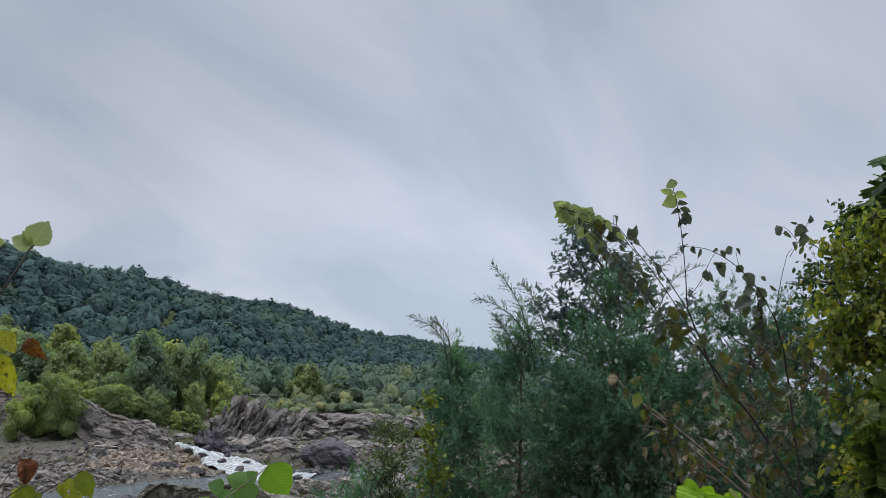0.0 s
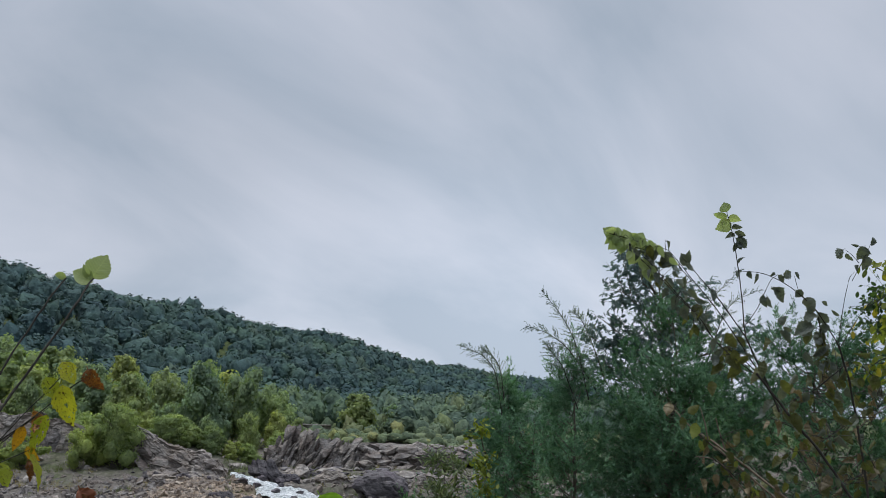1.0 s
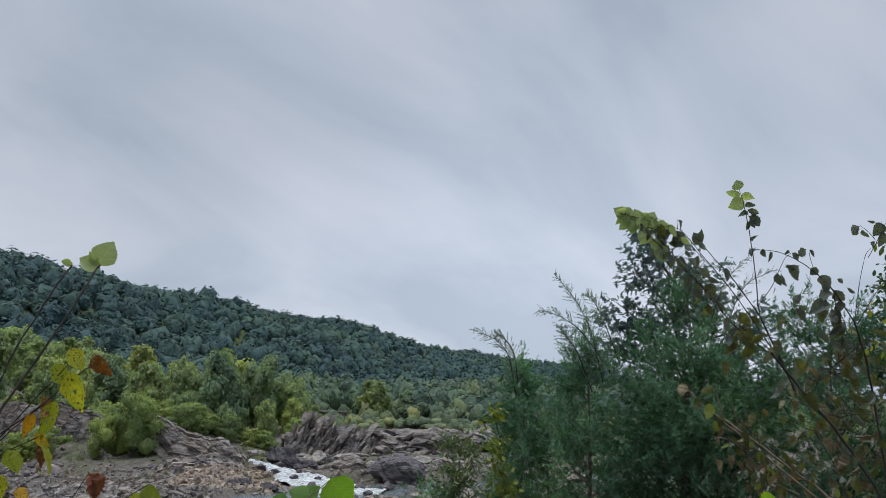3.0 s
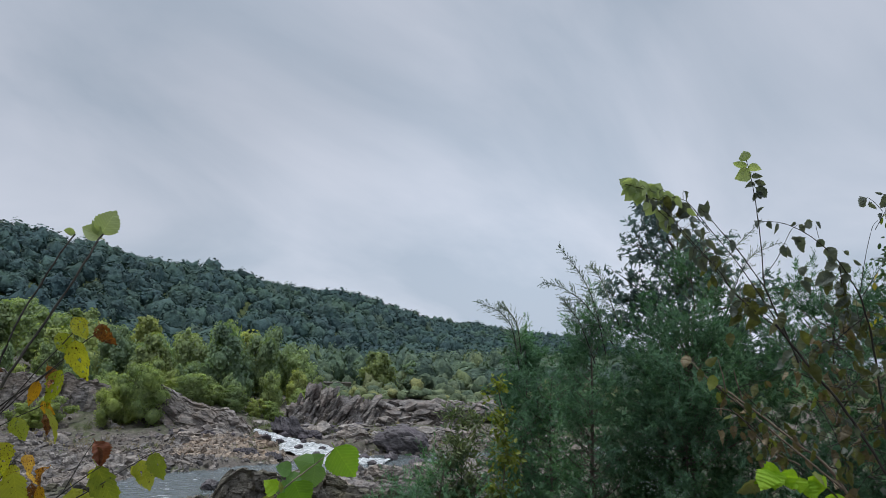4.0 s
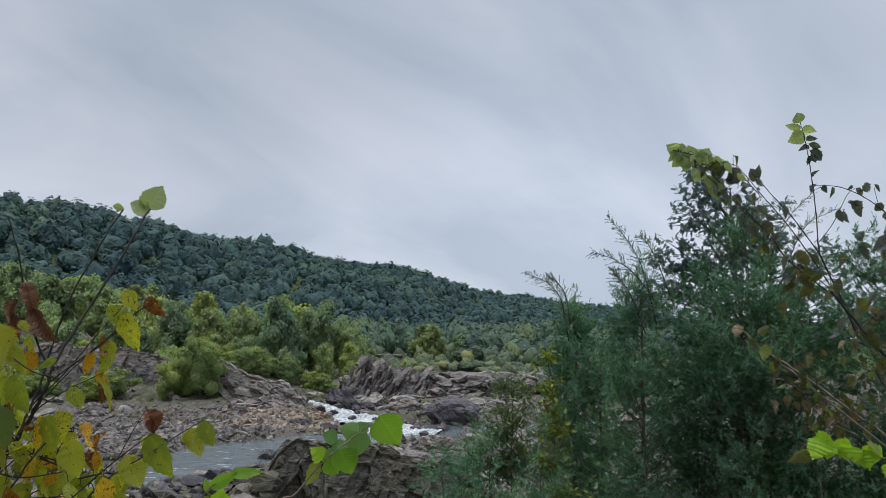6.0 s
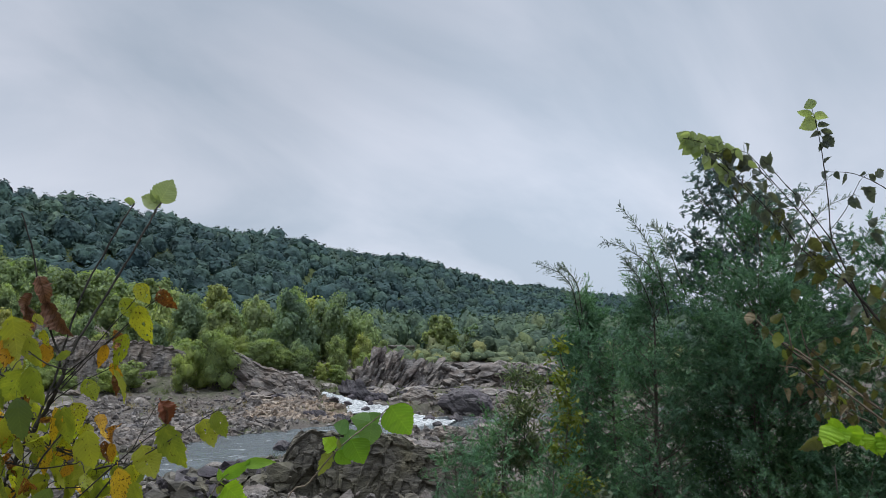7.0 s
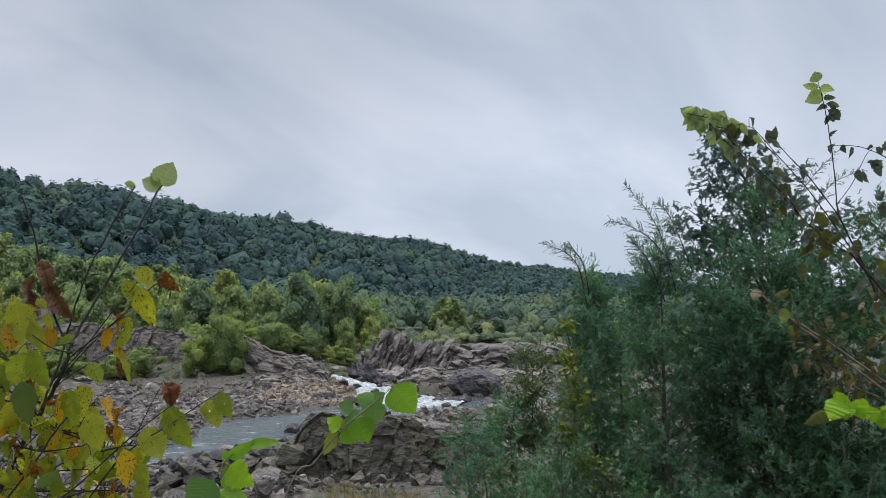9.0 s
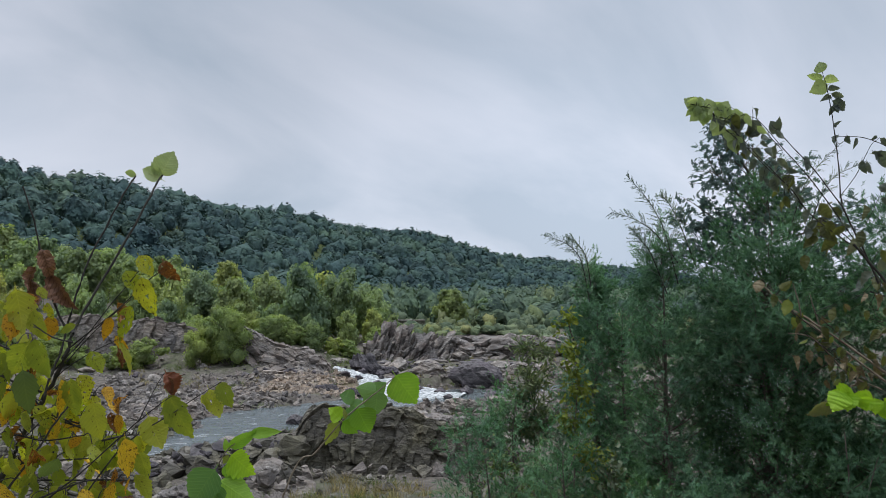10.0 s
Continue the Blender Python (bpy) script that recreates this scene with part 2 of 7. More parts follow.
def rock_material(name, dark, mid, light, tint, scale=1.0, seed=0.0):
    m, nt, b = material(name, 0.82, 0.25)
    N, L = nt.nodes.new, nt.links.new
    g = N("ShaderNodeNewGeometry")
    mp = N("ShaderNodeMapping")
    mp.inputs["Rotation"].default_value = (radians(20), radians(55), radians(15 + seed * 40))
    mp.inputs["Scale"].default_value = (1.0, 0.35, 2.6)
    L(g.outputs["Position"], mp.inputs[0])
    broad = noise_node(nt, 0.35 * scale, 6, 0.62, g.outputs["Position"])
    strata = noise_node(nt, 1.1 * scale, 7, 0.65, mp.outputs[0], 0.6)
    grain = noise_node(nt, 14 * scale, 4, 0.7, g.outputs["Position"])
    c = ramp_node(nt, strata.outputs[0], [(0.28, dark), (0.5, mid), (0.74, light)]).outputs[0]
    stain = ramp_node(nt, broad.outputs[0], [(0.42, (0, 0, 0)), (0.62, (1, 1, 1))]).outputs[0]
    c = mix_node(nt, stain, c, mix_node(nt, 1.0, c, tint, "MULTIPLY"))
    gr = ramp_node(nt, grain.outputs[0], [(0.3, (0.6, 0.6, 0.6)), (0.7, (1.3, 1.3, 1.3))]).outputs[0]
    c = mix_node(nt, 0.7, c, mix_node(nt, 1.0, c, gr, "MULTIPLY"))
    vary = ramp_node(nt, g.outputs["Random Per Island"], [(0.0, (0.6, 0.6, 0.63)), (1.0, (1.12, 1.10, 1.07))]).outputs[0]
    c = mix_node(nt, 1.0, c, vary, "MULTIPLY")
    L(c, b.inputs["Base Color"])
    bu = N("ShaderNodeBump"); bu.inputs["Strength"].default_value, bu.inputs["Distance"].default_value = 0.9, 0.35 / scale
    L(strata.outputs[0], bu.inputs["Height"])
    bu2 = N("ShaderNodeBump"); bu2.inputs["Strength"].default_value, bu2.inputs["Distance"].default_value = 0.6, 0.05 / scale
    L(grain.outputs[0], bu2.inputs["Height"]); L(bu.outputs[0], bu2.inputs["Normal"])
    L(bu2.outputs[0], b.inputs["Normal"])
    return m


def bark_material(name, dark, light):
    m, nt, b = material(name, 0.85, 0.2)
    g = nt.nodes.new("ShaderNodeNewGeometry")
    mp = nt.nodes.new("ShaderNodeMapping")
    mp.inputs["Scale"].default_value = (30, 30, 6)
    nt.links.new(g.outputs["Position"], mp.inputs[0])
    n = noise_node(nt, 1.0, 5, 0.6, mp.outputs[0])
    nt.links.new(ramp_node(nt, n.outputs[0], [(0.3, dark), (0.7, light)]).outputs[0], b.inputs["Base Color"])
    bu = nt.nodes.new("ShaderNodeBump")
    bu.inputs["Strength"].default_value, bu.inputs["Distance"].default_value = 0.6, 0.01
    nt.links.new(n.outputs[0], bu.inputs["Height"]); nt.links.new(bu.outputs[0], b.inputs["Normal"])
    return m


# Hill leaves are turned blue: distance haze is put into their colour.
M_HILL = foliage("hazed_hill_leaves", (0.045, 0.084, 0.084), (0.052, 0.096, 0.092), (0.060, 0.107, 0.098), 0.03, 0.05, 0.9, lumps=0.45, by_tree="tone")
# The three bank tree colours also carry haze, in added blue and brightness.
M_TREE = foliage("bank_tree_leaves", (0.215, 0.28, 0.155), (0.272, 0.34, 0.178), (0.325, 0.39, 0.20), 0.10, 0.42, 0.8, lumps=0.6, by_tree="object")
M_TREE2 = foliage("grey_green_tree_leaves", (0.205, 0.28, 0.165), (0.255, 0.335, 0.19), (0.30, 0.38, 0.21), 0.10, 0.42, 0.8, lumps=0.6, by_tree="object")
M_TREE3 = foliage("yellowish_tree_leaves", (0.225, 0.275, 0.125), (0.27, 0.32, 0.14), (0.32, 0.365, 0.155), 0.10, 0.4, 0.8, lumps=0.6, by_tree="object")
M_SHRUB = foliage("river_shrub_leaves", (0.255, 0.315, 0.13), (0.31, 0.37, 0.15), (0.355, 0.42, 0.17), 0.25, 0.45, 0.8, lumps=2.6, by_tree="object")
M_VALLEY = foliage("valley_tree_leaves", (0.075, 0.118, 0.090), (0.090, 0.140, 0.102), (0.115, 0.168, 0.115), 0.05, 0.1, 0.85, lumps=0.7, by_tree="tone")
M_SCRUB = foliage("terrace_scrub_leaves", (0.080, 0.115, 0.072), (0.110, 0.148, 0.088), (0.15, 0.185, 0.105), 0.08, 0.1, 0.85, lumps=2.2, by_tree="tone")
M_CEDAR = foliage("cedar_foliage", (0.043, 0.100, 0.059), (0.078, 0.172, 0.097), (0.122, 0.236, 0.130), 0.9, 0.31, 0.8, passed=(1.1, 1.3, 0.7))
# Lighter, greyer copy of the cedar colours: brighter light and haze painted in.
M_CEDARLIT = foliage("lightened_cedar_foliage", (0.060, 0.130, 0.078), (0.101, 0.210, 0.121), (0.152, 0.284, 0.164), 0.9, 0.36, 0.8, passed=(1.1, 1.3, 0.75))
# Tips paler and greyer still, with backlight from the sky in the colour.
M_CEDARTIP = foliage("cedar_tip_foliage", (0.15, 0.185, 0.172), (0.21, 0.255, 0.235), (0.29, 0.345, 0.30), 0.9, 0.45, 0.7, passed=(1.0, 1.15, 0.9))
# Oak green shifted to pale blue-grey: sky glare and haze painted into the leaves.
M_OAK = foliage("oak_leaves", (0.085, 0.13, 0.135), (0.12, 0.172, 0.168), (0.165, 0.22, 0.205), 0.8, 0.52, 0.5, passed=(1.0, 1.15, 0.95))
M_BARK = bark_material("grey_bark", (0.06, 0.05, 0.042), (0.19, 0.165, 0.14))
M_TWIG = bark_material("dark_twig", (0.026, 0.025, 0.022), (0.078, 0.073, 0.064))
M_ROCK = rock_material("weathered_grey_rock", (0.103, 0.095, 0.089), (0.232, 0.216, 0.203), (0.44, 0.415, 0.39), (0.93, 0.85, 0.78))
M_CRAG = rock_material("lichen_grey_rock", (0.075, 0.07, 0.068), (0.175, 0.164, 0.156), (0.35, 0.33, 0.312), (0.95, 0.86, 0.82), 1.6, 0.3)
M_ROCKDARK = rock_material("dark_wet_rock", (0.05, 0.048, 0.052), (0.105, 0.098, 0.104), (0.21, 0.195, 0.20), (0.9, 0.85, 0.92), 1.3, 0.5)
M_ROCKPALE = rock_material("tan_gravel_rock", (0.19, 0.16, 0.135), (0.32, 0.275, 0.23), (0.46, 0.405, 0.345), (1.0, 0.9, 0.80), 1.6, 0.2)
M_BLUFF = rock_material("brown_grey_bluff_rock", (0.074, 0.068, 0.059), (0.143, 0.134, 0.116), (0.27, 0.253, 0.222), (0.90, 0.90, 0.74), 1.2, 0.8)


def ground_material():
    m, nt, b = material("soil_and_gravel", 0.9, 0.15)
    g = nt.nodes.new("ShaderNodeNewGeometry").outputs["Position"]
    a = noise_node(nt, 0.12, 5, 0.6, g)
    d = noise_node(nt, 1.6, 6, 0.7, g)
    e = noise_node(nt, 9.0, 4, 0.7, g)
    soil = ramp_node(nt, d.outputs[0], [(0.3, (0.058, 0.051, 0.045)), (0.5, (0.122, 0.109, 0.096)), (0.72, (0.225, 0.204, 0.178))]).outputs[0]
    green = ramp_node(nt, e.outputs[0], [(0.3, (0.035, 0.055, 0.02)), (0.7, (0.10, 0.12, 0.045))]).outputs[0]
    mask = ramp_node(nt, a.outputs[0], [(0.50, (0, 0, 0)), (0.66, (1, 1, 1))]).outputs[0]
    # undergrowth covers all the ground of the far woods
    at = nt.nodes.new("ShaderNodeSeparateXYZ")
    nt.links.new(g, at.inputs[0])
    wood = nt.nodes.new("ShaderNodeMapRange")
    wood.inputs[1].default_value, wood.inputs[2].default_value = 165.0, 185.0
    nt.links.new(at.outputs[1], wood.inputs[0])
    mask = mix_node(nt, 1.0, mask, wood.outputs[0], "ADD")
    # a tan bar of sand and gravel below the ledge
    mp = nt.nodes.new("ShaderNodeMapping")
    mp.inputs["Location"].default_value, mp.inputs["Scale"].default_value = (1.36, -11.9, 0), (0.085, 0.14, 0)
    nt.links.new(g, mp.inputs[0])
    ln = nt.nodes.new("ShaderNodeVectorMath"); ln.operation = "LENGTH"
    nt.links.new(mp.outputs[0], ln.inputs[0])
    edge = nt.nodes.new("ShaderNodeMath"); edge.operation = "MULTIPLY_ADD"; edge.inputs[1].default_value = 1.6
    nt.links.new(d.outputs[0], edge.inputs[0]); nt.links.new(ln.outputs[1], edge.inputs[2])
    low = nt.nodes.new("ShaderNodeMapRange")
    low.inputs[1].default_value, low.inputs[2].default_value, low.inputs[3].default_value, low.inputs[4].default_value = 0.9, 1.7, 1.0, 0.0
    nt.links.new(edge.outputs[0], low.inputs[0])
    sand = ramp_node(nt, e.outputs[0], [(0.3, (0.20, 0.15, 0.11)), (0.7, (0.42, 0.32, 0.235))]).outputs[0]
    nt.links.new(mix_node(nt, low.outputs[0], mix_node(nt, mask, soil, green), sand), b.inputs["Base Color"])
    bu = nt.nodes.new("ShaderNodeBump")
    bu.inputs["Strength"].default_value, bu.inputs["Distance"].default_value = 1.0, 0.25
    nt.links.new(d.outputs[0], bu.inputs["Height"]); nt.links.new(bu.outputs[0], b.inputs["Normal"])
    return m


def water_material():
    m, nt, b = material("river_water", 0.12, 0.5)
    g = nt.nodes.new("ShaderNodeNewGeometry").outputs["Position"]
    mp = nt.nodes.new("ShaderNodeMapping")
    mp.inputs["Rotation"].default_value = (0, 0, radians(-40))
    mp.inputs["Scale"].default_value = (0.6, 1.6, 1.0)
    nt.links.new(g, mp.inputs[0])
    n = noise_node(nt, 1.3, 5, 0.6, mp.outputs[0], 0.4)
    streak = noise_node(nt, 0.75, 6, 0.68, mp.outputs[0], 1.2)
    foam = ramp_node(nt, streak.outputs[0], [(0.60, (0, 0, 0)), (0.74, (1, 1, 1))]).outputs[0]
    nt.links.new(mix_node(nt, foam, (0.10, 0.12, 0.125), (0.60, 0.62, 0.63)), b.inputs["Base Color"])
    rg = ramp_node(nt, foam, [(0, (0.12, 0.12, 0.12)), (1, (0.7, 0.7, 0.7))]).outputs[0]
    nt.links.new(rg, b.inputs["Roughness"])
    bu = nt.nodes.new("ShaderNodeBump")
    bu.inputs["Strength"].default_value, bu.inputs["Distance"].default_value = 0.7, 0.25
    nt.links.new(n.outputs[0], bu.inputs["Height"]); nt.links.new(bu.outputs[0], b.inputs["Normal"])
    return m


def foam_material():
    m, nt, b = material("white_water", 0.6, 0.4)
    g = nt.nodes.new("ShaderNodeNewGeometry").outputs["Position"]
    mp = nt.nodes.new("ShaderNodeMapping")
    mp.inputs["Rotation"].default_value = (0, 0, radians(-35))
    mp.inputs["Scale"].default_value = (0.7, 2.6, 1.5)
    nt.links.new(g, mp.inputs[0])
    n = noise_node(nt, 1.9, 8, 0.75, mp.outputs[0], 0.8)
    nt.links.new(ramp_node(nt, n.outputs[0], [(0.38, (0.10, 0.115, 0.115)), (0.48, (0.42, 0.45, 0.46)), (0.60, (0.80, 0.81, 0.81))]).outputs[0], b.inputs["Base Color"])
    bu = nt.nodes.new("ShaderNodeBump")
    bu.inputs["Strength"].default_value, bu.inputs["Distance"].default_value = 0.8, 0.3
    nt.links.new(n.outputs[0], bu.inputs["Height"]); nt.links.new(bu.outputs[0], b.inputs["Normal"])
    return m


M_GROUND, M_WATER, M_FOAM = ground_material(), water_material(), foam_material()

# ---------------------------------------------------------------- the land
RIVER = np.array([(-46, 28), (-33, 38), (-24, 48), (-18.2, 57.5), (-14.6, 66), (-9.5, 73), (-3, 79), (5, 84), (18, 90), (45, 100)], float)
RIVER_HALF = np.array([3, 2.6, 2.0, 2.4, 6.4, 4.4, 3.6, 2.6, 3, 4], float)


RAPID = np.array([(-13.2, 92.0, 2.1), (-12.0, 91.7, 1.9), (-10.7, 91.4, 1.5), (-8.8, 90.4, 1.0), (-6.7, 88.5, 0.6), (-4.4, 86.0, 0.2), (-1.9, 82.8, 0.10), (2.2, 81.6, 0.08)])
RAPID_HALF = np.array([0.5, 0.8, 1.5, 2.2, 2.8, 3.2, 3.2, 2.2])


def rapid_bed(x, y):
    """How far outside the rapids a place lies, and the water's height there."""
    best, high = np.full(np.shape(x), 1e9), np.zeros(np.shape(x))
    for k in range(len(RAPID) - 1):
        a, b = RAPID[k], RAPID[k + 1]
        d = (b - a)[:2]
        t = np.clip(((x - a[0]) * d[0] + (y - a[1]) * d[1]) / (d @ d), 0, 1)
        off = np.hypot(x - a[0] - t * d[0], y - a[1] - t * d[1]) - (RAPID_HALF[k] + (RAPID_HALF[k + 1] - RAPID_HALF[k]) * t)
        high = np.where(off < best, a[2] + (b[2] - a[2]) * t, high)
        best = np.minimum(best, off)
    return best, high


def river_side(x, y):
    """How far outside the water's edge a place lies."""
    best = np.full(np.shape(x), 1e9)
    for k in range(len(RIVER) - 1):
        a, b = RIVER[k], RIVER[k + 1]
        d = b - a
        t = np.clip(((x - a[0]) * d[0] + (y - a[1]) * d[1]) / (d @ d), 0, 1)
        w = RIVER_HALF[k] + (RIVER_HALF[k + 1] - RIVER_HALF[k]) * t
        best = np.minimum(best, np.hypot(x - a[0] - t * d[0], y - a[1] - t * d[1]) - w)
    return best


def hill_axes(x, y):
    """Distance from the crest towards the river, and the way along the crest."""
    return 0.848 * x - 0.53 * (y - 850), 0.53 * x + 0.848 * (y - 850)


def ground(x, y):
    x, y = np.asarray(x, float), np.asarray(y, float)
    P = np.stack([x, y, x * 0], -1)
    flatP = P.reshape(-1, 3)
    n_big = fbm(flatP * 0.012, 3, 5).reshape(x.shape)
    n_mid = fbm(flatP * 0.11, 4, 9).reshape(x.shape)
    n_fin = fbm(flatP * 0.6, 3, 21).reshape(x.shape)
    reach = y - 0.25 * np.clip(x, -30, 30)
    # Steep rise behind the camera is unseen, added to keep skylight off near foliage.
    near = np.interp(reach, [-60, -30, -12, -3, 2.6, 10, 20, 30, 42, 60], [40, 31, 18.5, 9.9, 9.4, 7.3, 4.4, 2.0, 0.6, 0.3]) + 0.3 * n_mid * smooth(4, 12, reach) + 0.1 * n_fin * smooth(4, 9, reach)
    far = 0.35 + 0.6 * smooth(80, 95, y) + 0.03 * np.clip(y - 112, 0, 120) + 0.4 * n_mid * smooth(30, 90, y) + 0.25 * n_fin
    far = far + 3.4 * np.exp(-((x + 28) / 13) ** 2 - ((y - 107) / 8) ** 2)          # rock ledge behind the beach
    far = far + 12 * np.exp(-((x + 108) / 48) ** 2 - ((y - 195) / 62) ** 2)       # wooded spur
    far = far + 3.0 * np.exp(-((x - 8) / 18) ** 2 - ((y - 126) / 9) ** 2)
    z = near + (far - near) * smooth(38, 56, y - 0.1 * x)
    d = river_side(x, y)
    bank = np.minimum(z, -0.75 + 0.42 * np.clip(d + 1.0, 0, 99) + 0.12 * n_fin)
    z = np.where((y > 20) & (y < 130) & (np.abs(x) < 60), bank, z)
    off, high = rapid_bed(x, y)
    z = np.where(off < 8, np.minimum(z, high - 0.42 + np.where(y < 88.5 + 0.35 * (x + 6.7), 0.10, 0.7) * np.clip(off, 0, 9) + 0.1 * n_fin), z)
    s, a = hill_axes(x, y)
    crest = np.interp(a, [-600, -491, -442, -393, -359, -305, -254, -219, -172, -137, -109, -36, 50, 186, 340, 664, 1200],
                      [72, 69, 69.5, 66, 64.5, 64, 65, 61, 58.5, 60.5, 60, 55, 46, 45, 42, 45, 40]) + 0.8 * n_big
    hill = crest * (1 - smooth(5, 215, s)) * (1 - 0.5 * smooth(0, 700, -s))
    hill = hill + 3.0 * fbm(flatP * 0.03, 3, 33).reshape(x.shape) * smooth(230, 120, s)
    gully = np.abs(vnoise(np.stack([(flatP[:, 0] * 0.53 + flatP[:, 1] * 0.848) * 0.011 + 0.3, s.ravel() * 0.003, s.ravel() * 0], 1), 71)).reshape(x.shape)
    hill = hill + 9 * (gully - 0.28) * smooth(18, 80, s) * smooth(220, 150, s)
    return z + np.maximum(hill, 0)


def build_ground():
    rad = np.concatenate([[0.2], np.geomspace(0.5, 28, 44), np.arange(29, 145, 0.8), np.geomspace(146, 4200, 80)])
    ang = np.radians(np.concatenate([np.arange(-52, 52, 0.45), np.arange(52, 308, 6.0)]))
    r, t = np.meshgrid(rad, ang, indexing="ij")
    x, y = r * np.sin(t), r * np.cos(t)
    V = np.stack([x, y, ground(x, y)], -1).reshape(-1, 3)
    n, k = len(rad), len(ang)
    i, j = np.meshgrid(np.arange(n - 1), np.arange(k), indexing="ij")
    j2 = (j + 1) % k
    F = np.stack([i * k + j, (i + 1) * k + j, (i + 1) * k + j2, i * k + j2], -1).reshape(-1, 4)
    # the innermost ring closes on one point
    V = np.concatenate([V, [(0, 0, V[:k, 2].mean())]])
    q = np.arange(0, k - 1, 2)
    F = np.concatenate([F, np.stack([q, q + 1, (q + 2) % k, np.full(len(q), n * k)], 1)])
    me = mesh_np("ground", V, F, M_GROUND, True)
    tagged(new("ground", me), "uneven gravelly valley ground sloping down to a river", "ground", kind="structure")


build_ground()


def build_water():
    """The river's surface, a strip that follows its bed."""
    t = np.linspace(0, len(RIVER) - 1, 180)
    k = np.arange(len(RIVER))
    c = np.stack([np.interp(t, k, RIVER[:, 0]), np.interp(t, k, RIVER[:, 1])], 1)
    for _ in range(25):
        c[1:-1] = 0.25 * c[:-2] + 0.5 * c[1:-1] + 0.25 * c[2:]
    d = np.gradient(c, axis=0)
    d /= np.linalg.norm(d, axis=1, keepdims=True)
    side = np.stack([-d[:, 1], d[:, 0]], 1)
    half = np.interp(t, k, RIVER_HALF) + 2.2
    u = np.linspace(-1, 1, 30)
    xy = c[:, None, :] + side[:, None, :] * (u[None, :, None] * half[:, None, None])
    P = np.concatenate([xy, np.zeros((*xy.shape[:2], 1))], 2).reshape(-1, 3)
    P[:, 2] = 0.07 * fbm(P * np.array([0.9, 1.3, 1]), 3, 3)
    i, j = np.meshgrid(np.arange(179), np.arange(29), indexing="ij")
    F = np.stack([i * 30 + j, i * 30 + j + 1, (i + 1) * 30 + j + 1, (i + 1) * 30 + j], -1).reshape(-1, 4)
    tagged(new("water", mesh_np("water", P, F, M_WATER, True)), "grey-green rippling river water with foam streaks", "water", kind="structure")


build_water()


def build_rapids():
    """White water that drops over the ledge and fans out into the pool."""
    line, half = RAPID, RAPID_HALF
    t = np.linspace(0, len(line) - 1, 90)
    k = np.arange(len(line))
    c = np.stack([np.interp(t, k, line[:, a]) for a in range(3)], 1)
    for _ in range(12):
        c[1:-1] = 0.25 * c[:-2] + 0.5 * c[1:-1] + 0.25 * c[2:]
    d = np.gradient(c[:, :2], axis=0)
    d /= np.linalg.norm(d, axis=1, keepdims=True)
    side = np.stack([-d[:, 1], d[:, 0]], 1)
    h = np.interp(t, k, half) * (1 + 0.45 * vnoise(np.stack([t * 2.6, t * 0, t * 0], 1), 8))
    u = np.linspace(-1, 1, 22)
    xy = c[:, None, :2] + side[:, None, :] * (u[None, :, None] * h[:, None, None])
    z = np.broadcast_to(c[:, 2][:, None], xy.shape[:2])[..., None] - 0.25 * (u[None, :, None] ** 4)
    P = np.concatenate([xy, z], 2).reshape(-1, 3)
    P[:, 2] += 0.17 * fbm(P * np.array([2.2, 2.2, 0.8]), 4, 41) + 0.06
    i, j = np.meshgrid(np.arange(89), np.arange(21), indexing="ij")
    F = np.stack([i * 22 + j, i * 22 + j + 1, (i + 1) * 22 + j + 1, (i + 1) * 22 + j], -1).reshape(-1, 4)
    tagged(new("rapids", mesh_np("rapids", P, F, M_FOAM, True)), "white foaming rapids tumbling between dark rocks", "rapids", kind="structure")


build_rapids()


# ---------------------------------------------------------------- rocks
def rock_np(size, seed, rot=(0, 0, 0), sub=4, cuts=16, rough=0.06, low=0.55, relief=1.0):
    """An angular boulder: a ball cut by planes, with broken relief."""
    g = np.random.default_rng(seed)
    V, F = ICO[sub]
    V = V.copy()
    for _ in range(cuts):
        n = g.normal(size=3)
        n /= np.linalg.norm(n)
        d = g.uniform(low, 0.88)
        V -= np.clip(V @ n - d, 0, None)[:, None] * n
    unit = V / np.linalg.norm(V, axis=1, keepdims=True)
    V = V + unit * (fbm(V * 1.8 + seed * 3.1, 3, seed, 0.5) * rough)[:, None]
    V = V * np.asarray(size, float)
    R = np.array(Euler([radians(a) for a in rot]).to_matrix())
    V, unit = V @ R.T, unit @ R.T
    # broken relief in metres: split layers, ledges and cracks
    m = float(np.min(size))
    a = radians(28 + 12 * g.normal())
    c, s = math.cos(a), math.sin(a)
    Q = np.stack([(V[:, 0] * c + V[:, 2] * s) * 1.5, V[:, 1] * 0.45, (V[:, 2] * c - V[:, 0] * s) * 0.55], 1) / max(m, 0.8) * 1.5 + seed * 1.37
    ridge = 1 - 2 * np.abs(fbm(Q, 4, seed + 40, 0.55))
    step = Q[:, 0] * 1.6 + 0.5 * vnoise(Q * 0.8, seed + 50)
    saw = np.abs((step - np.floor(step)) - 0.35)
    V = V + unit * ((0.13 * ridge + 0.16 * saw - 0.06) * m * relief)[:, None]
    crack = np.abs(fbm(V / max(m, 0.8) * 1.3 + seed, 2, seed + 5))
    V = V - unit * (np.clip(0.07 - crack, 0, 1) * 2.2 * m * relief)[:, None]
    return V, F


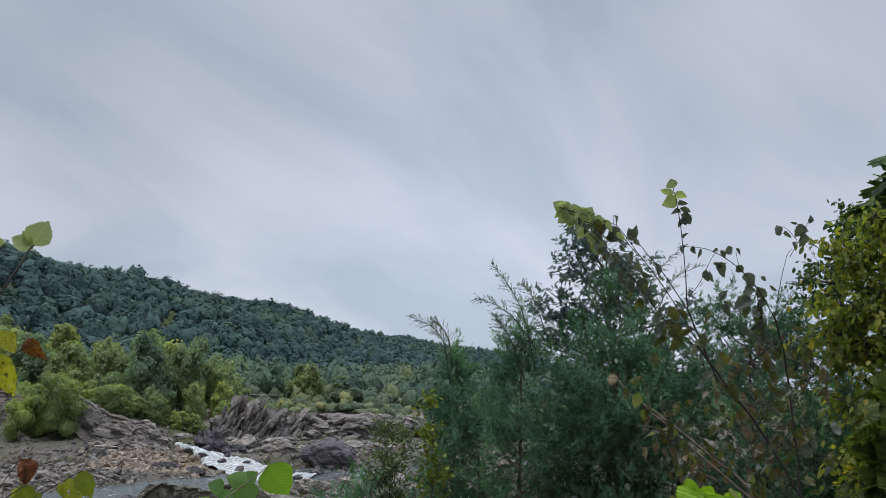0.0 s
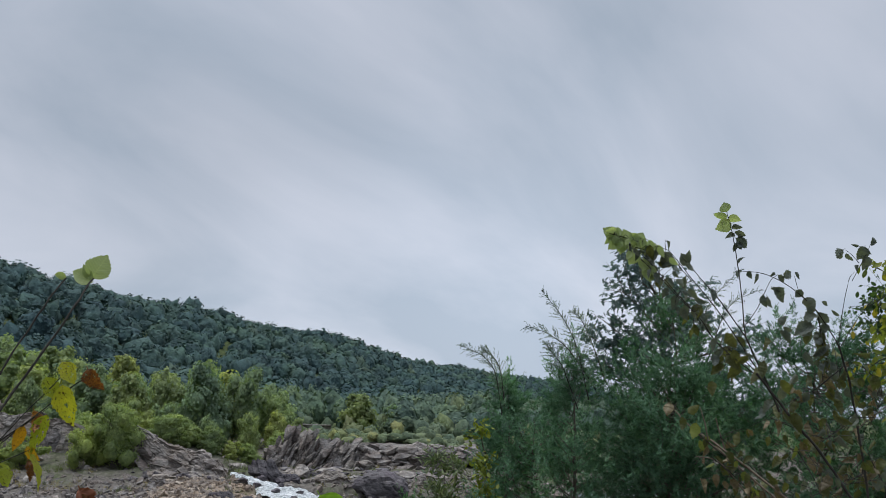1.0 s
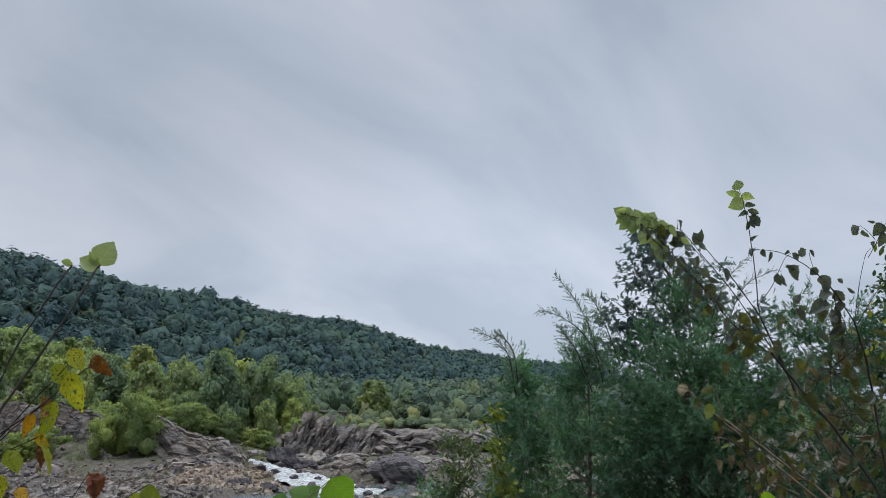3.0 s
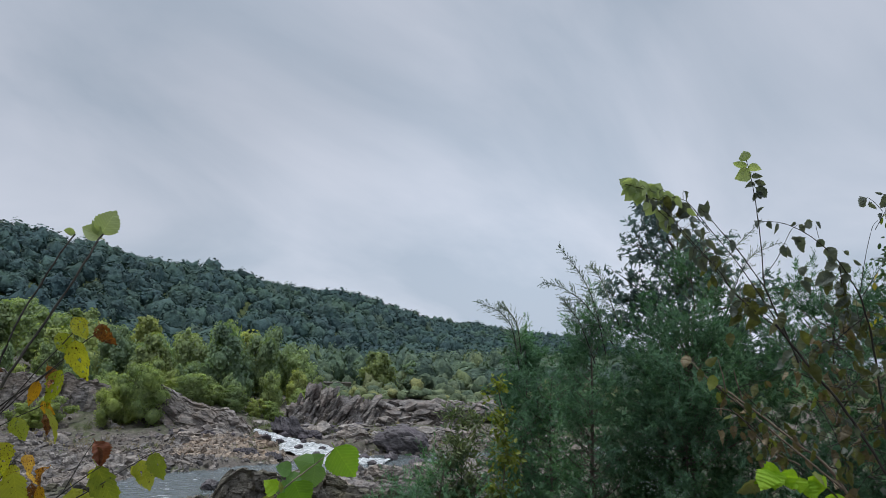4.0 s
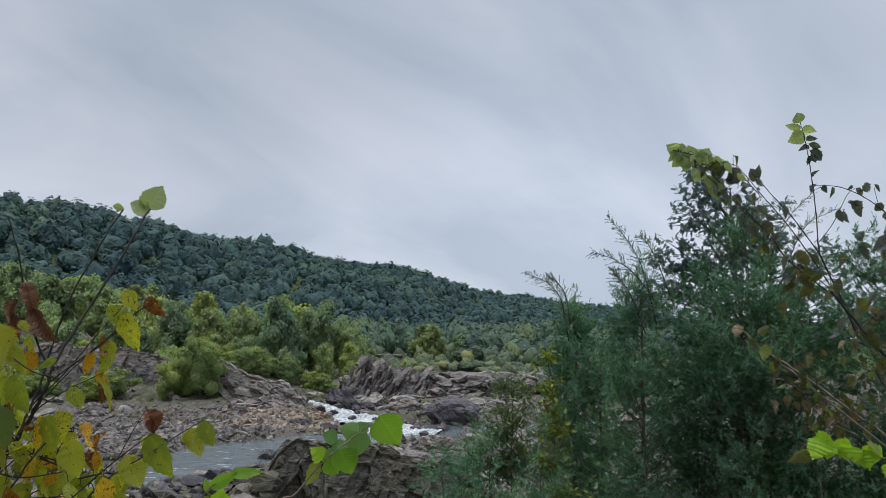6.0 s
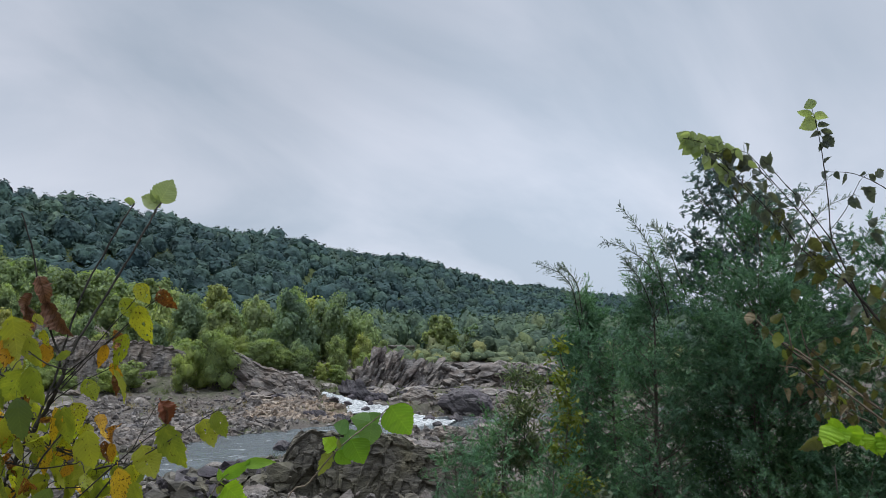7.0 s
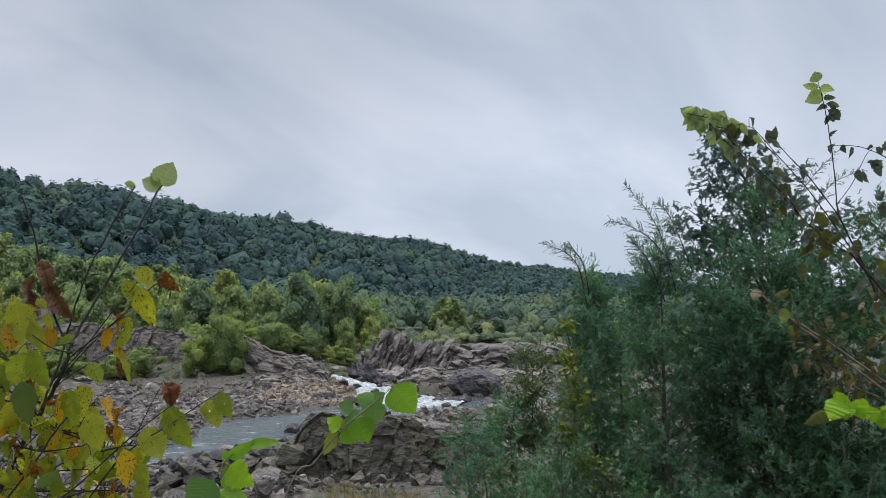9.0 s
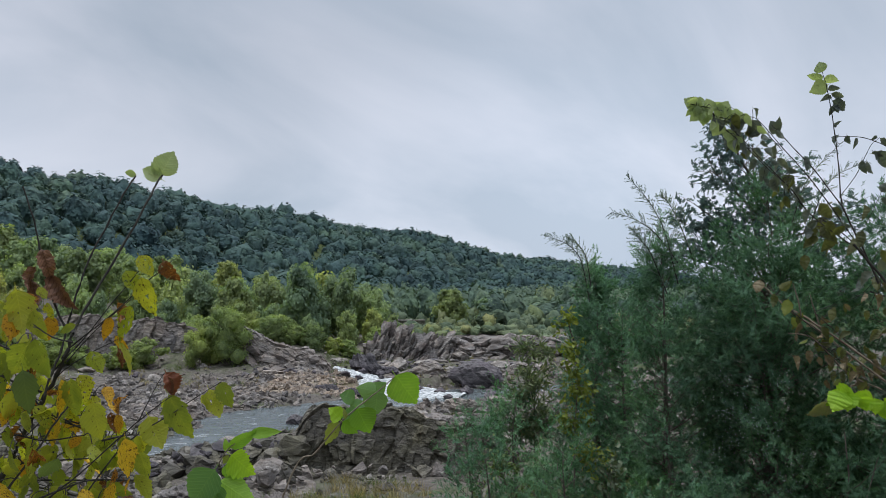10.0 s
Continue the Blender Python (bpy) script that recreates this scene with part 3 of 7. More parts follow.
def boulder(x, y, size, seed, rot=(0, 0, 0), mat=None, label="", sink=0.35, sub=4, z=None, name="boulder", **kw):
    V, F = rock_np(size, seed, rot, sub, **kw)
    ob = new(name, mesh_np(name, V, F, mat or M_ROCK, False))
    base = V[:, 2].min()
    ob.location = (x, y, (float(ground(np.array([x]), np.array([y]))[0]) if z is None else z) - base - sink * (V[:, 2].max() - base))
    return tagged(ob, label or "angular weathered grey boulder on the river bank", "rock", "river boulders")


def crag(x, y, pieces, seed, mat, label, name="rock_outcrop", z=0.0, sub=5, relief=0.85):
    """An outcrop of joined tilted slabs; pieces: offset, size, turn."""
    root = tagged(new(name), label, "rock outcrop", "rock outcrops")
    root.location = (x, y, z)
    for k, (off, size, rot) in enumerate(pieces):
        V, F = rock_np(size, seed + k, rot, sub, 18, 0.07, relief=relief)
        part("slab", mesh_np("slab", V, F, mat, False), root).location = off
    return root


def block_np(seed):
    """A broken angular rock within a unit cube: flat fractured faces with a rough skin."""
    g = np.random.default_rng(seed)
    bm = bmesh.new()
    for _ in range(int(g.integers(13, 20))):
        e = g.normal(size=3)
        e /= (np.abs(e) ** 3.5).sum() ** (1 / 3.5)
        bm.verts.new(e * g.uniform(0.78, 1.05))
    bmesh.ops.convex_hull(bm, input=bm.verts[:])
    bmesh.ops.delete(bm, geom=[v for v in bm.verts if not v.link_faces], context="VERTS")
    bmesh.ops.subdivide_edges(bm, edges=bm.edges[:], cuts=2, use_grid_fill=True)
    bmesh.ops.triangulate(bm, faces=bm.faces[:])
    bm.verts.index_update()
    V = np.array([v.co[:] for v in bm.verts])
    F = np.array([[v.index for v in f.verts] for f in bm.faces])
    bm.free()
    layer = V[:, 2] * 4.5 + 1.5 * vnoise(V * 1.5, seed)
    unit = V / np.linalg.norm(V, axis=1, keepdims=True)
    return V + unit * (0.10 * np.abs(layer - np.round(layer)) + 0.07 * fbm(V * 2.6 + seed, 2, seed))[:, None], F


BLOCKS = [block_np(900 + k) for k in range(14)]
BLOCK_MESH = {}


def block_mesh(k, mat):
    key = (k, mat.name)
    if key not in BLOCK_MESH:
        BLOCK_MESH[key] = mesh_np("slab", *BLOCKS[k], mat, False)
    return BLOCK_MESH[key]


def broken_crag(label, line, n, size, tilt, seed, mats, depth=2.0, name="rock_outcrop", foot=0.0, shelf=0.25, hearts=1.0):
    """A crag of fractured blocks heaped along a line of (x, y, height): a sloping broken face, and a rough top behind it."""
    g = np.random.default_rng(seed)
    line = np.array(line, float)
    k = np.concatenate([[0], np.cumsum(np.hypot(*np.diff(line[:, :2], axis=0).T))])
    root = tagged(new(name), label, "rock outcrop", "rock outcrops")
    base = np.array([line[:, 0].mean(), line[:, 1].mean(), foot])
    root.location = base
    at = lambda u: np.array([np.interp(u * k[-1], k, line[:, a]) for a in range(3)])
    if hearts:
        m = max(3, int(k[-1] / 3.0))
        for j in range(m):
            c = at((j + 0.5) / m)
            h = max(0.6, c[2] - 0.5)
            V, F = rock_np((0.72 * k[-1] / m + 0.5, depth * 0.8 * hearts, h * 0.62 * hearts), seed + j, (0, tilt[1] * 0.3, g.uniform(-20, 20)), 4, 16, 0.06, relief=1.0)
            part("slab", mesh_np("slab", V, F, mats[0], False), root).location = np.array([c[0], c[1] + depth * 0.35, foot + h * 0.38]) - base
    for j in range(n):
        u = (j + g.random()) / n
        c = at(u)
        v = g.random()
        big = 0.35 + 1.15 * g.random() ** 2
        sz = np.array(size) * big * g.uniform(0.7, 1.3, 3)
        if v < shelf:
            p = c + np.array([g.normal(0, 0.3), depth * g.uniform(0.1, 1.3), 0])
            z = c[2] - sz[2] * g.uniform(0.5, 1.0)
        else:
            v = (v - shelf) / (1 - shelf)
            p = c + np.array([g.normal(0, 0.3), -depth * (1 - v) ** 1.3 * 0.9 + 0.2 * g.normal(), 0])
            z = c[2] * v - sz[2] * g.uniform(0.3, 0.8)
        ob = part("slab", block_mesh(int(g.integers(0, len(BLOCKS))), mats[int(g.integers(0, len(mats)))]), root)
        ob.location = np.array([p[0], p[1], foot + z]) - base
        ob.rotation_euler = [radians(tilt[a] + g.normal(0, tilt[3]) * (1, 1, 2.2)[a]) for a in range(3)]
        ob.scale = sz
    return root


def cells_np(p, q, seed):
    """Fractured cells over a plane: for each place the cell's own sloping value, how far the nearest crack is, and which cell it is."""
    i, j = np.floor(p).astype(np.int64), np.floor(q).astype(np.int64)
    f1, f2 = np.full(p.shape, 9.0), np.full(p.shape, 9.0)
    val, name = np.zeros(p.shape), np.zeros(p.shape, np.int64)
    for di in (-1, 0, 1):
        for dj in (-1, 0, 1):
            a, b = i + di, j + dj
            cx, cy = a + 0.5 + 0.42 * lattice(a, b, a * 0, seed), b + 0.5 + 0.42 * lattice(a, b, a * 0, seed + 1)
            d = np.maximum(np.abs(p - cx), np.abs(q - cy)) * 0.6 + np.hypot(p - cx, q - cy) * 0.4
            near = d < f1
            f2 = np.where(near, f1, np.minimum(f2, d))
            own = lattice(a, b, a * 0, seed + 2) + 0.9 * (p - cx) * lattice(a, b, a * 0, seed + 3) + 0.9 * (q - cy) * lattice(a, b, a * 0, seed + 4)
            val, name = np.where(near, own, val), np.where(near, a * 4096 + b, name)
            f1 = np.minimum(f1, d)
    return val, f2 - f1, name


def cliff(label, line, depth, back, cell, slant, seed, mat, foot=0.0, step=0.10, amp=0.5, name="rock_outcrop"):
    """A solid broken rock face along a line of (x, y, height): one skin from the foot up over the edge and back, cracked into blocks of two sizes."""
    line = np.array(line, float)
    k = np.concatenate([[0], np.cumsum(np.hypot(*np.diff(line[:, :2], axis=0).T))])
    nu = int(k[-1] / step)
    u = np.linspace(0, k[-1], nu)
    mid = np.stack([np.interp(u, k, line[:, a]) for a in range(3)], 1)
    mid[:, 2] += 0.25 * fbm(np.stack([u * 0.6, u * 0, u * 0 + seed], 1), 3, seed)
    mid[:, 2] *= np.sqrt(np.clip(np.minimum(u, k[-1] - u) / 1.5, 0.02, 1))
    high = float(line[:, 2].max())
    nf, nb = int(1.15 * high / step), int(back / (step * 1.6))
    v = np.concatenate([np.linspace(0, 1, nf), np.linspace(1, 2, nb)[1:]])
    U, W = np.meshgrid(u, v, indexing="ij")
    t = np.clip(W, 0, 1)
    rise = np.sin(t * np.pi / 2) ** 0.8
    Y = mid[:, 1][:, None] - depth * (1 - t) ** 1.2 + back * np.clip(W - 1, 0, 1)
    Z = foot + mid[:, 2][:, None] * (rise - 0.45 * np.clip(W - 1, 0, 1) ** 2) - 0.35 * (W == 0)
    X = np.broadcast_to(mid[:, 0][:, None], U.shape)
    arc = np.where(W <= 1, t * high, high + back * (W - 1))
    c, sn = math.cos(radians(slant)), math.sin(radians(slant))
    warp = 0.16 * vnoise(np.stack([U.ravel() * 0.7, arc.ravel() * 0.7, arc.ravel() * 0 + seed], 1), seed).reshape(U.shape)
    p, q = (c * U + sn * arc) / cell[0] + warp, (c * arc - sn * U) / cell[1] + warp
    big, crack, which = cells_np(p, q, seed)
    small, fine, _ = cells_np(p * 2.7 + 5, q * 2.7 + 3, seed + 20)
    rough = fbm(np.stack([X.ravel(), Y.ravel(), Z.ravel()], 1) * 2.2, 3, seed + 9).reshape(U.shape)
    out = amp * (0.8 * big - 3.0 * np.clip(0.06 - crack, 0, 1)) + 0.30 * amp * (small - 3.0 * np.clip(0.08 - fine, 0, 1)) + 0.12 * amp * rough
    facing = np.clip(1.15 - 0.75 * t - 0.2 * np.clip(W - 1, 0, 1), 0.2, 1)
    V = np.stack([X + 0.15 * out, Y - out * facing, Z + out * (1.05 - facing) * (W > 0.02)], -1).reshape(-1, 3)
    base = np.array([line[:, 0].mean(), line[:, 1].mean(), foot])
    n = len(v)
    i, j = np.meshgrid(np.arange(nu - 1), np.arange(n - 1), indexing="ij")
    F = np.stack([i * n + j, (i + 1) * n + j, (i + 1) * n + j + 1, i * n + j + 1], -1).reshape(-1, 4)
    root = tagged(new(name), label, "rock outcrop", "rock outcrops")
    root.location = base
    own = which.ravel()[F[:, 0]]
    V = V - base
    for cell_id in np.unique(own):
        f = F[own == cell_id]
        used, back_to = np.unique(f, return_inverse=True)
        part("slab", mesh_np("slab", V[used], back_to.reshape(f.shape), mat, False), root)
    return root


def build_rocks():
    slab = "long tilted grey rock slabs along the river ledge"
    # ledge that runs down to the rapids
    cliff(slab, [(-30, 101.4, 3.2), (-28.5, 101, 5.8), (-26.5, 100.5, 6.2), (-24, 99.4, 4.8), (-20.5, 98, 3.8), (-17, 96.4, 3.0), (-14, 94.8, 2.0)], 2.4, 3.0, (2.6, 1.1), -20, 100, M_ROCK, 0.6, 0.11, 0.38)
    broken_crag("tilted grey slabs lying on the ledge", [(-28.5, 100.6, 5.2), (-26.5, 100, 5.8), (-24, 99, 4.5), (-20.5, 97.6, 3.5), (-17, 96, 2.7), (-14, 94.4, 1.7)], 70, (1.0, 0.7, 0.4), (4, 20, -14, 12), 104, (M_CRAG, M_ROCK), 2.4, foot=0.6, hearts=0)
    broken_crag("low broken grey slabs at the foot of the ledge", [(-25, 95.5, 1.1), (-20, 94.0, 1.2), (-16, 92.5, 1.0), (-14, 91.5, 0.7)], 60, (0.9, 0.7, 0.35), (3, 12, -14, 9), 118, (M_ROCK, M_ROCKDARK), 1.8, foot=0.6, hearts=0)
    crag(-9.6, 94.6, [((0, 0, 1.6), (2.6, 1.6, 1.5), (0, 12, -25)), ((2.8, -0.6, 0.8), (2.2, 1.4, 1.1), (0, 8, -20))], 130, M_ROCKDARK, "dark wet rock shelf beside the rapids", z=0.4)
    crag(-12.2, 82.6, [((0, 0, 0.2), (2.0, 1.1, 0.8), (0, 10, -30)), ((2.6, -1.6, 0.1), (1.6, 1.0, 0.6), (0, 6, -25))], 135, M_ROCKDARK, "dark wet rocks edging the rapids", z=0.3)
    # rocks among the shrubs behind the beach
    cliff("pale grey rock outcrop with upright broken faces between shrubs", [(-60, 106, 5.4), (-55, 105.5, 6.6), (-50, 105, 7.0), (-46, 104.5, 6.6), (-42.5, 104, 6.2), (-39, 103.2, 6.6), (-35.5, 102.8, 5.8), (-32, 103, 4.8)], 1.6, 3.0, (1.6, 2.8), 6, 150, M_ROCK, 1.0, 0.13, 0.5)
    broken_crag("dark loose rocks along the foot of the shrubs", [(-50, 94, 0.5), (-42, 93.5, 0.6), (-34, 93, 0.7), (-26, 93, 0.8), (-21, 92, 0.6)], 110, (0.55, 0.5, 0.4), (3, 6, 8, 22), 158, (M_ROCKDARK, M_CRAG), 1.6, foot=0.55, hearts=0)
    # craggy outcrop in the middle of the valley: slanting fins, then flatter broken ledges
    broken_crag("craggy grey outcrop of slanting rock fins", [(-11.4, 113, 1.9), (-10, 113.6, 4.4), (-8.3, 114, 6.2), (-6, 114.2, 5.3), (-3.5, 114.4, 4.5), (-0.5, 114.4, 4.0), (2.5, 114.6, 3.7)], 210, (0.42, 1.0, 1.7), (-8, 30, 12, 8), 170, (M_CRAG, M_CRAG, M_ROCK), 3.4, foot=0.5)
    broken_crag("broad weathered grey rock hump in the valley", [(2, 114.5, 3.6), (7, 115, 3.9), (12, 116, 3.7), (17, 117, 3.8), (23, 118, 3.6), (30, 119, 3.0)], 170, (1.3, 1.1, 0.5), (4, 5, 10, 9), 190, (M_CRAG, M_ROCK), 4.2, foot=0.5)
    broken_crag("low dark broken ledges in the river bed", [(-11, 105, 0.8), (-5, 103, 1.0), (1, 102, 1.2), (7, 101, 1.1), (12, 101, 1.0)], 130, (1.1, 0.8, 0.3), (2, 3, -6, 8), 184, (M_ROCKDARK, M_ROCK), 3.2, foot=0.7, hearts=0)
    boulder(3.9, 89.5, (3.4, 2.4, 1.9), 5, (0, 8, 10), M_ROCKDARK, "large dark rounded boulder in the river bed", 0.3, name="boulder", cuts=10, low=0.7)
    boulder(-1.5, 95, (2.6, 1.8, 0.9), 15, (0, 4, -10), M_ROCK, "flat grey rock in the river bed", 0.3)
    boulder(-12.6, 64.8, (0.8, 0.6, 0.6), 6, (0, 0, 20), M_ROCKDARK, "small dark rock standing in the water", 0.3, z=0)
    for k, (x, y, r) in enumerate(((-11.6, 89.8, 0.6), (-9.7, 92.5, 0.7), (-9.9, 89.3, 0.6), (-7.3, 90.8, 0.5), (-7.7, 87.5, 0.6), (-5.0, 88.2, 0.5), (-5.6, 84.6, 0.6), (-2.6, 85.6, 0.6), (-3.9, 82.0, 0.5), (-0.4, 84.4, 0.7), (0.4, 79.8, 0.6), (2.6, 84.0, 1.0))):
        boulder(x, y, (r * 1.1, r * 0.8, r * 0.6), 700 + k, (0, 10, 37 * k), M_ROCKDARK, "dark wet rock breaking the rapids", 0.45, z=float(rapid_bed(np.array([x]), np.array([y]))[1][0]) + 0.05)
    # near bank: high broken blocks below the lookout
    cliff("blocky brown-grey rock bluff above the river", [(-9.6, 44.8, 1.4), (-8.6, 45.4, 3.2), (-7.2, 46, 4.4), (-5.2, 46.2, 4.0), (-3.2, 46.3, 4.1), (-1.2, 46.2, 3.5), (1.2, 46.4, 3.0), (4.5, 47, 2.4)], 1.1, 3.5, (1.3, 1.7), -12, 210, M_BLUFF, 0.0, 0.08, 0.40)
    broken_crag("broken blocks at the end of the bluff", [(-10.6, 44.2, 1.2), (-9.6, 44.6, 2.2), (-8.6, 44.9, 2.9)], 26, (0.6, 0.6, 0.55), (3, -8, 8, 18), 212, (M_BLUFF,), 1.0, foot=0.0, hearts=0)
    broken_crag("fallen grey blocks below the bluff", [(-9.5, 43.4, 0.7), (-6, 44, 0.8), (-2, 44.2, 0.7), (2, 44.4, 0.8)], 46, (0.45, 0.4, 0.35), (3, -8, 8, 20), 214, (M_BLUFF, M_ROCK), 1.0, foot=0.2, hearts=0)
    broken_crag("dark broken rocks at the water's edge", [(-17, 44.5, 1.3), (-14, 45, 1.7), (-11.5, 45.2, 2.1), (-9, 45, 2.0)], 90, (0.7, 0.7, 0.45), (4, 14, 10, 11), 230, (M_BLUFF, M_ROCKDARK), 2.0, foot=0.1)
    broken_crag("pale broken rocks on the slope below the lookout", [(-12, 38, 1.2), (-9.5, 38.5, 1.5), (-7.2, 39, 1.2)], 50, (0.6, 0.6, 0.4), (4, 10, 10, 12), 236, (M_ROCK, M_BLUFF), 1.8, foot=0.6)
    crag(3.0, 58, [((0, 0, 0.7), (2.8, 1.6, 0.8), (0, 6, -8)), ((3.6, 1.6, 0.8), (2.4, 1.6, 1.0), (0, -8, 6)), ((-3.0, 0.8, 0.6), (2.4, 1.4, 0.7), (0, 4, 0))], 240, M_ROCK, "flat pale ledges beside the river", z=0.5)
    crag(-9, 33, [((0, 0, 0.3), (1.8, 1.4, 1.0), (0, 10, 0)), ((-2.4, 0.4, 0.4), (1.5, 1.2, 1.0), (0, -12, 10)), ((2.2, -0.6, 0.2), (1.4, 1.1, 0.9), (10, 0, 0)), ((-5.0, -0.4, 0.5), (1.9, 1.4, 1.0), (0, 8, 20))], 250, M_ROCK, "grey boulders on the slope below the lookout", z=1.5)
    g = np.random.default_rng(77)
    n = 0
    while n < 90:
        x, y = g.uniform(-48, 24), g.uniform(40, 112)
        d = river_side(np.array([x]), np.array([y]))[0]
        if d < -0.8 or (d > 9 and g.random() < 0.6) or (-15 < x < 4 and 70 < y < 93) or (x < -8 and 62 < y < 88 and g.random() < 0.8):
            continue
        r = g.uniform(0.45, 1.5)
        tan = -20 < x < -9 and 80 < y < 92 and g.random() < 0.4
        boulder(x, y, (r * g.uniform(0.9, 1.7), r * g.uniform(0.8, 1.3), r * g.uniform(0.45, 0.9)), 300 + n, (g.uniform(-12, 12), g.uniform(-20, 20), g.uniform(0, 180)),
                M_ROCKPALE if tan else (M_ROCKDARK if d < 1.2 else M_ROCK), sub=4 if r > 0.8 else 3, cuts=12)
        n += 1
    # shingle: loose stones over both banks
    V0, F0 = ICO[1]
    variants = []
    for k in range(8):
        q = V0 + 0.22 * np.random.default_rng(k).normal(size=V0.shape)
        variants.append(q)
    bulk = {0: [], 1: []}
    x, y = g.uniform(-52, 26, 14000), g.uniform(36, 120, 14000)
    d = river_side(x, y)
    x, y = np.concatenate([x, g.uniform(-40, -14, 5200), g.uniform(-21, -9, 1000)]), np.concatenate([y, g.uniform(62, 94, 5200), g.uniform(79, 95, 1000)])
    d = river_side(x, y)
    keep = (d > -0.5) & (g.random(len(x)) < np.clip(1.2 - d / 22, 0.1, 1)) & (rapid_bed(x, y)[0] > 0.1)
    x, y, d = x[keep], y[keep], d[keep]
    r = 0.08 + np.where((x < -8) & (y > 64), 0.32, 0.42) * g.random(len(x)) ** 2.3
    P = np.stack([x, y, ground(x, y) + r * 0.15], 1)
    kind = 2 * (y < 62) + ((x < -8.5) & (x > -20) & (y > 79) & (y < 95) & (fbm(P * 0.15, 2, 4) > -0.25)).astype(int)
    which = g.integers(0, 8, len(x))
    for k in (0, 1, 2):
        stones = []
        for v in range(8):
            m = (kind == k) & (which == v)
            if m.any():
                R = frames_np(g.normal(size=(m.sum(), 3)), g.uniform(0, 6.3, m.sum()))
                stones.append(stamp(variants[v], F0, P[m], R, np.stack([r[m] * 1.3, r[m], r[m] * 0.7], 1)))
        V, F = join_np(stones)
        tagged(new("shingle", mesh_np("shingle", V, F, (M_ROCK, M_ROCKPALE, M_BLUFF)[k], False)), ("grey loose stones along the river banks", "tan loose stones on the beach", "dark loose stones below the bluff")[k], "stones", kind="stuff")


build_rocks()

# ---------------------------------------------------------------- woods
BENT = (np.array([(-0.5, -0.5, -0.10), (0.5, -0.42, 0.0), (0.42, 0.5, -0.12), (-0.46, 0.44, 0.02)]), np.array([(0, 1, 2), (0, 2, 3)]))


def crown_np(g, n_lobes, n_leaf, leaf, core=2, low=0.14):
    """A unit-high, unit-wide broadleaf crown: uneven lobes on limbs that carry many leaf sprays. Leaves and inner mass come apart, each with normals."""
    cs, rs = [(0, 0, 0.42), (0, 0, 0.62)], [0.27, 0.22]
    lean = g.normal(0, 0.07, 2)
    for k in range(n_lobes):
        a = 2.4 * k + g.uniform(-0.7, 0.7)
        h = low + (0.90 - low) * ((k + g.uniform(0.0, 1.0)) / n_lobes)
        w = 0.37 * math.sin(math.pi * min(1.0, 0.22 + 0.74 * (h - low) / (0.94 - low))) ** 0.8 * g.uniform(0.55, 1.12)
        r = g.uniform(0.11, 0.19) * (1.12 - 0.35 * h)
        cs.append((w * math.cos(a) + lean[0] * h, w * math.sin(a) + lean[1] * h, h)); rs.append(r)
        e = g.normal(size=3)
        e[2] = abs(e[2])
        e /= np.linalg.norm(e)
        cs.append(tuple(np.array(cs[-1]) + e * r * 0.85)); rs.append(r * g.uniform(0.45, 0.7))
    cs, rs = np.array(cs), np.array(rs)
    V0, F0 = ICO[core]
    cores, skins = [], []
    for c, r in zip(cs, rs):
        V = V0 * (1 + 0.25 * fbm(V0 * 1.7 + c * 9, 2, 3))[:, None] * r * 0.74 + c
        cores.append((V, F0)); skins.append(normals_np(V, F0) + 0.25 * g.normal(size=V.shape))
    share = rs ** 2 / (rs ** 2).sum()
    which = g.choice(len(cs), n_leaf, p=share)
    d = g.normal(size=(n_leaf, 3))
    d[:, 2] = d[:, 2] * 0.9 + 0.2
    d /= np.linalg.norm(d, axis=1, keepdims=True)
    rr = rs[which] * (0.72 + 0.62 * g.random(n_leaf) ** 1.3 + 0.14 * vnoise(cs[which] * 7 + d * 3.1, 6))
    pos = cs[which] + d * rr[:, None]
    n = d + 0.40 * g.normal(size=d.shape) + np.array([0, 0, 0.25])
    leaves = stamp(*BENT, pos, frames_z(n, g.uniform(0, 6.3, n_leaf)), leaf * g.uniform(0.5, 1.4, n_leaf))
    soft = np.repeat(0.6 * d + 0.42 * g.normal(size=d.shape) + 1.5 * (pos - np.array([0, 0, 0.35])) + np.array([0, 0, 0.2]), len(BENT[0]), 0)
    return leaves, join_np(cores), soft, np.concatenate(skins)


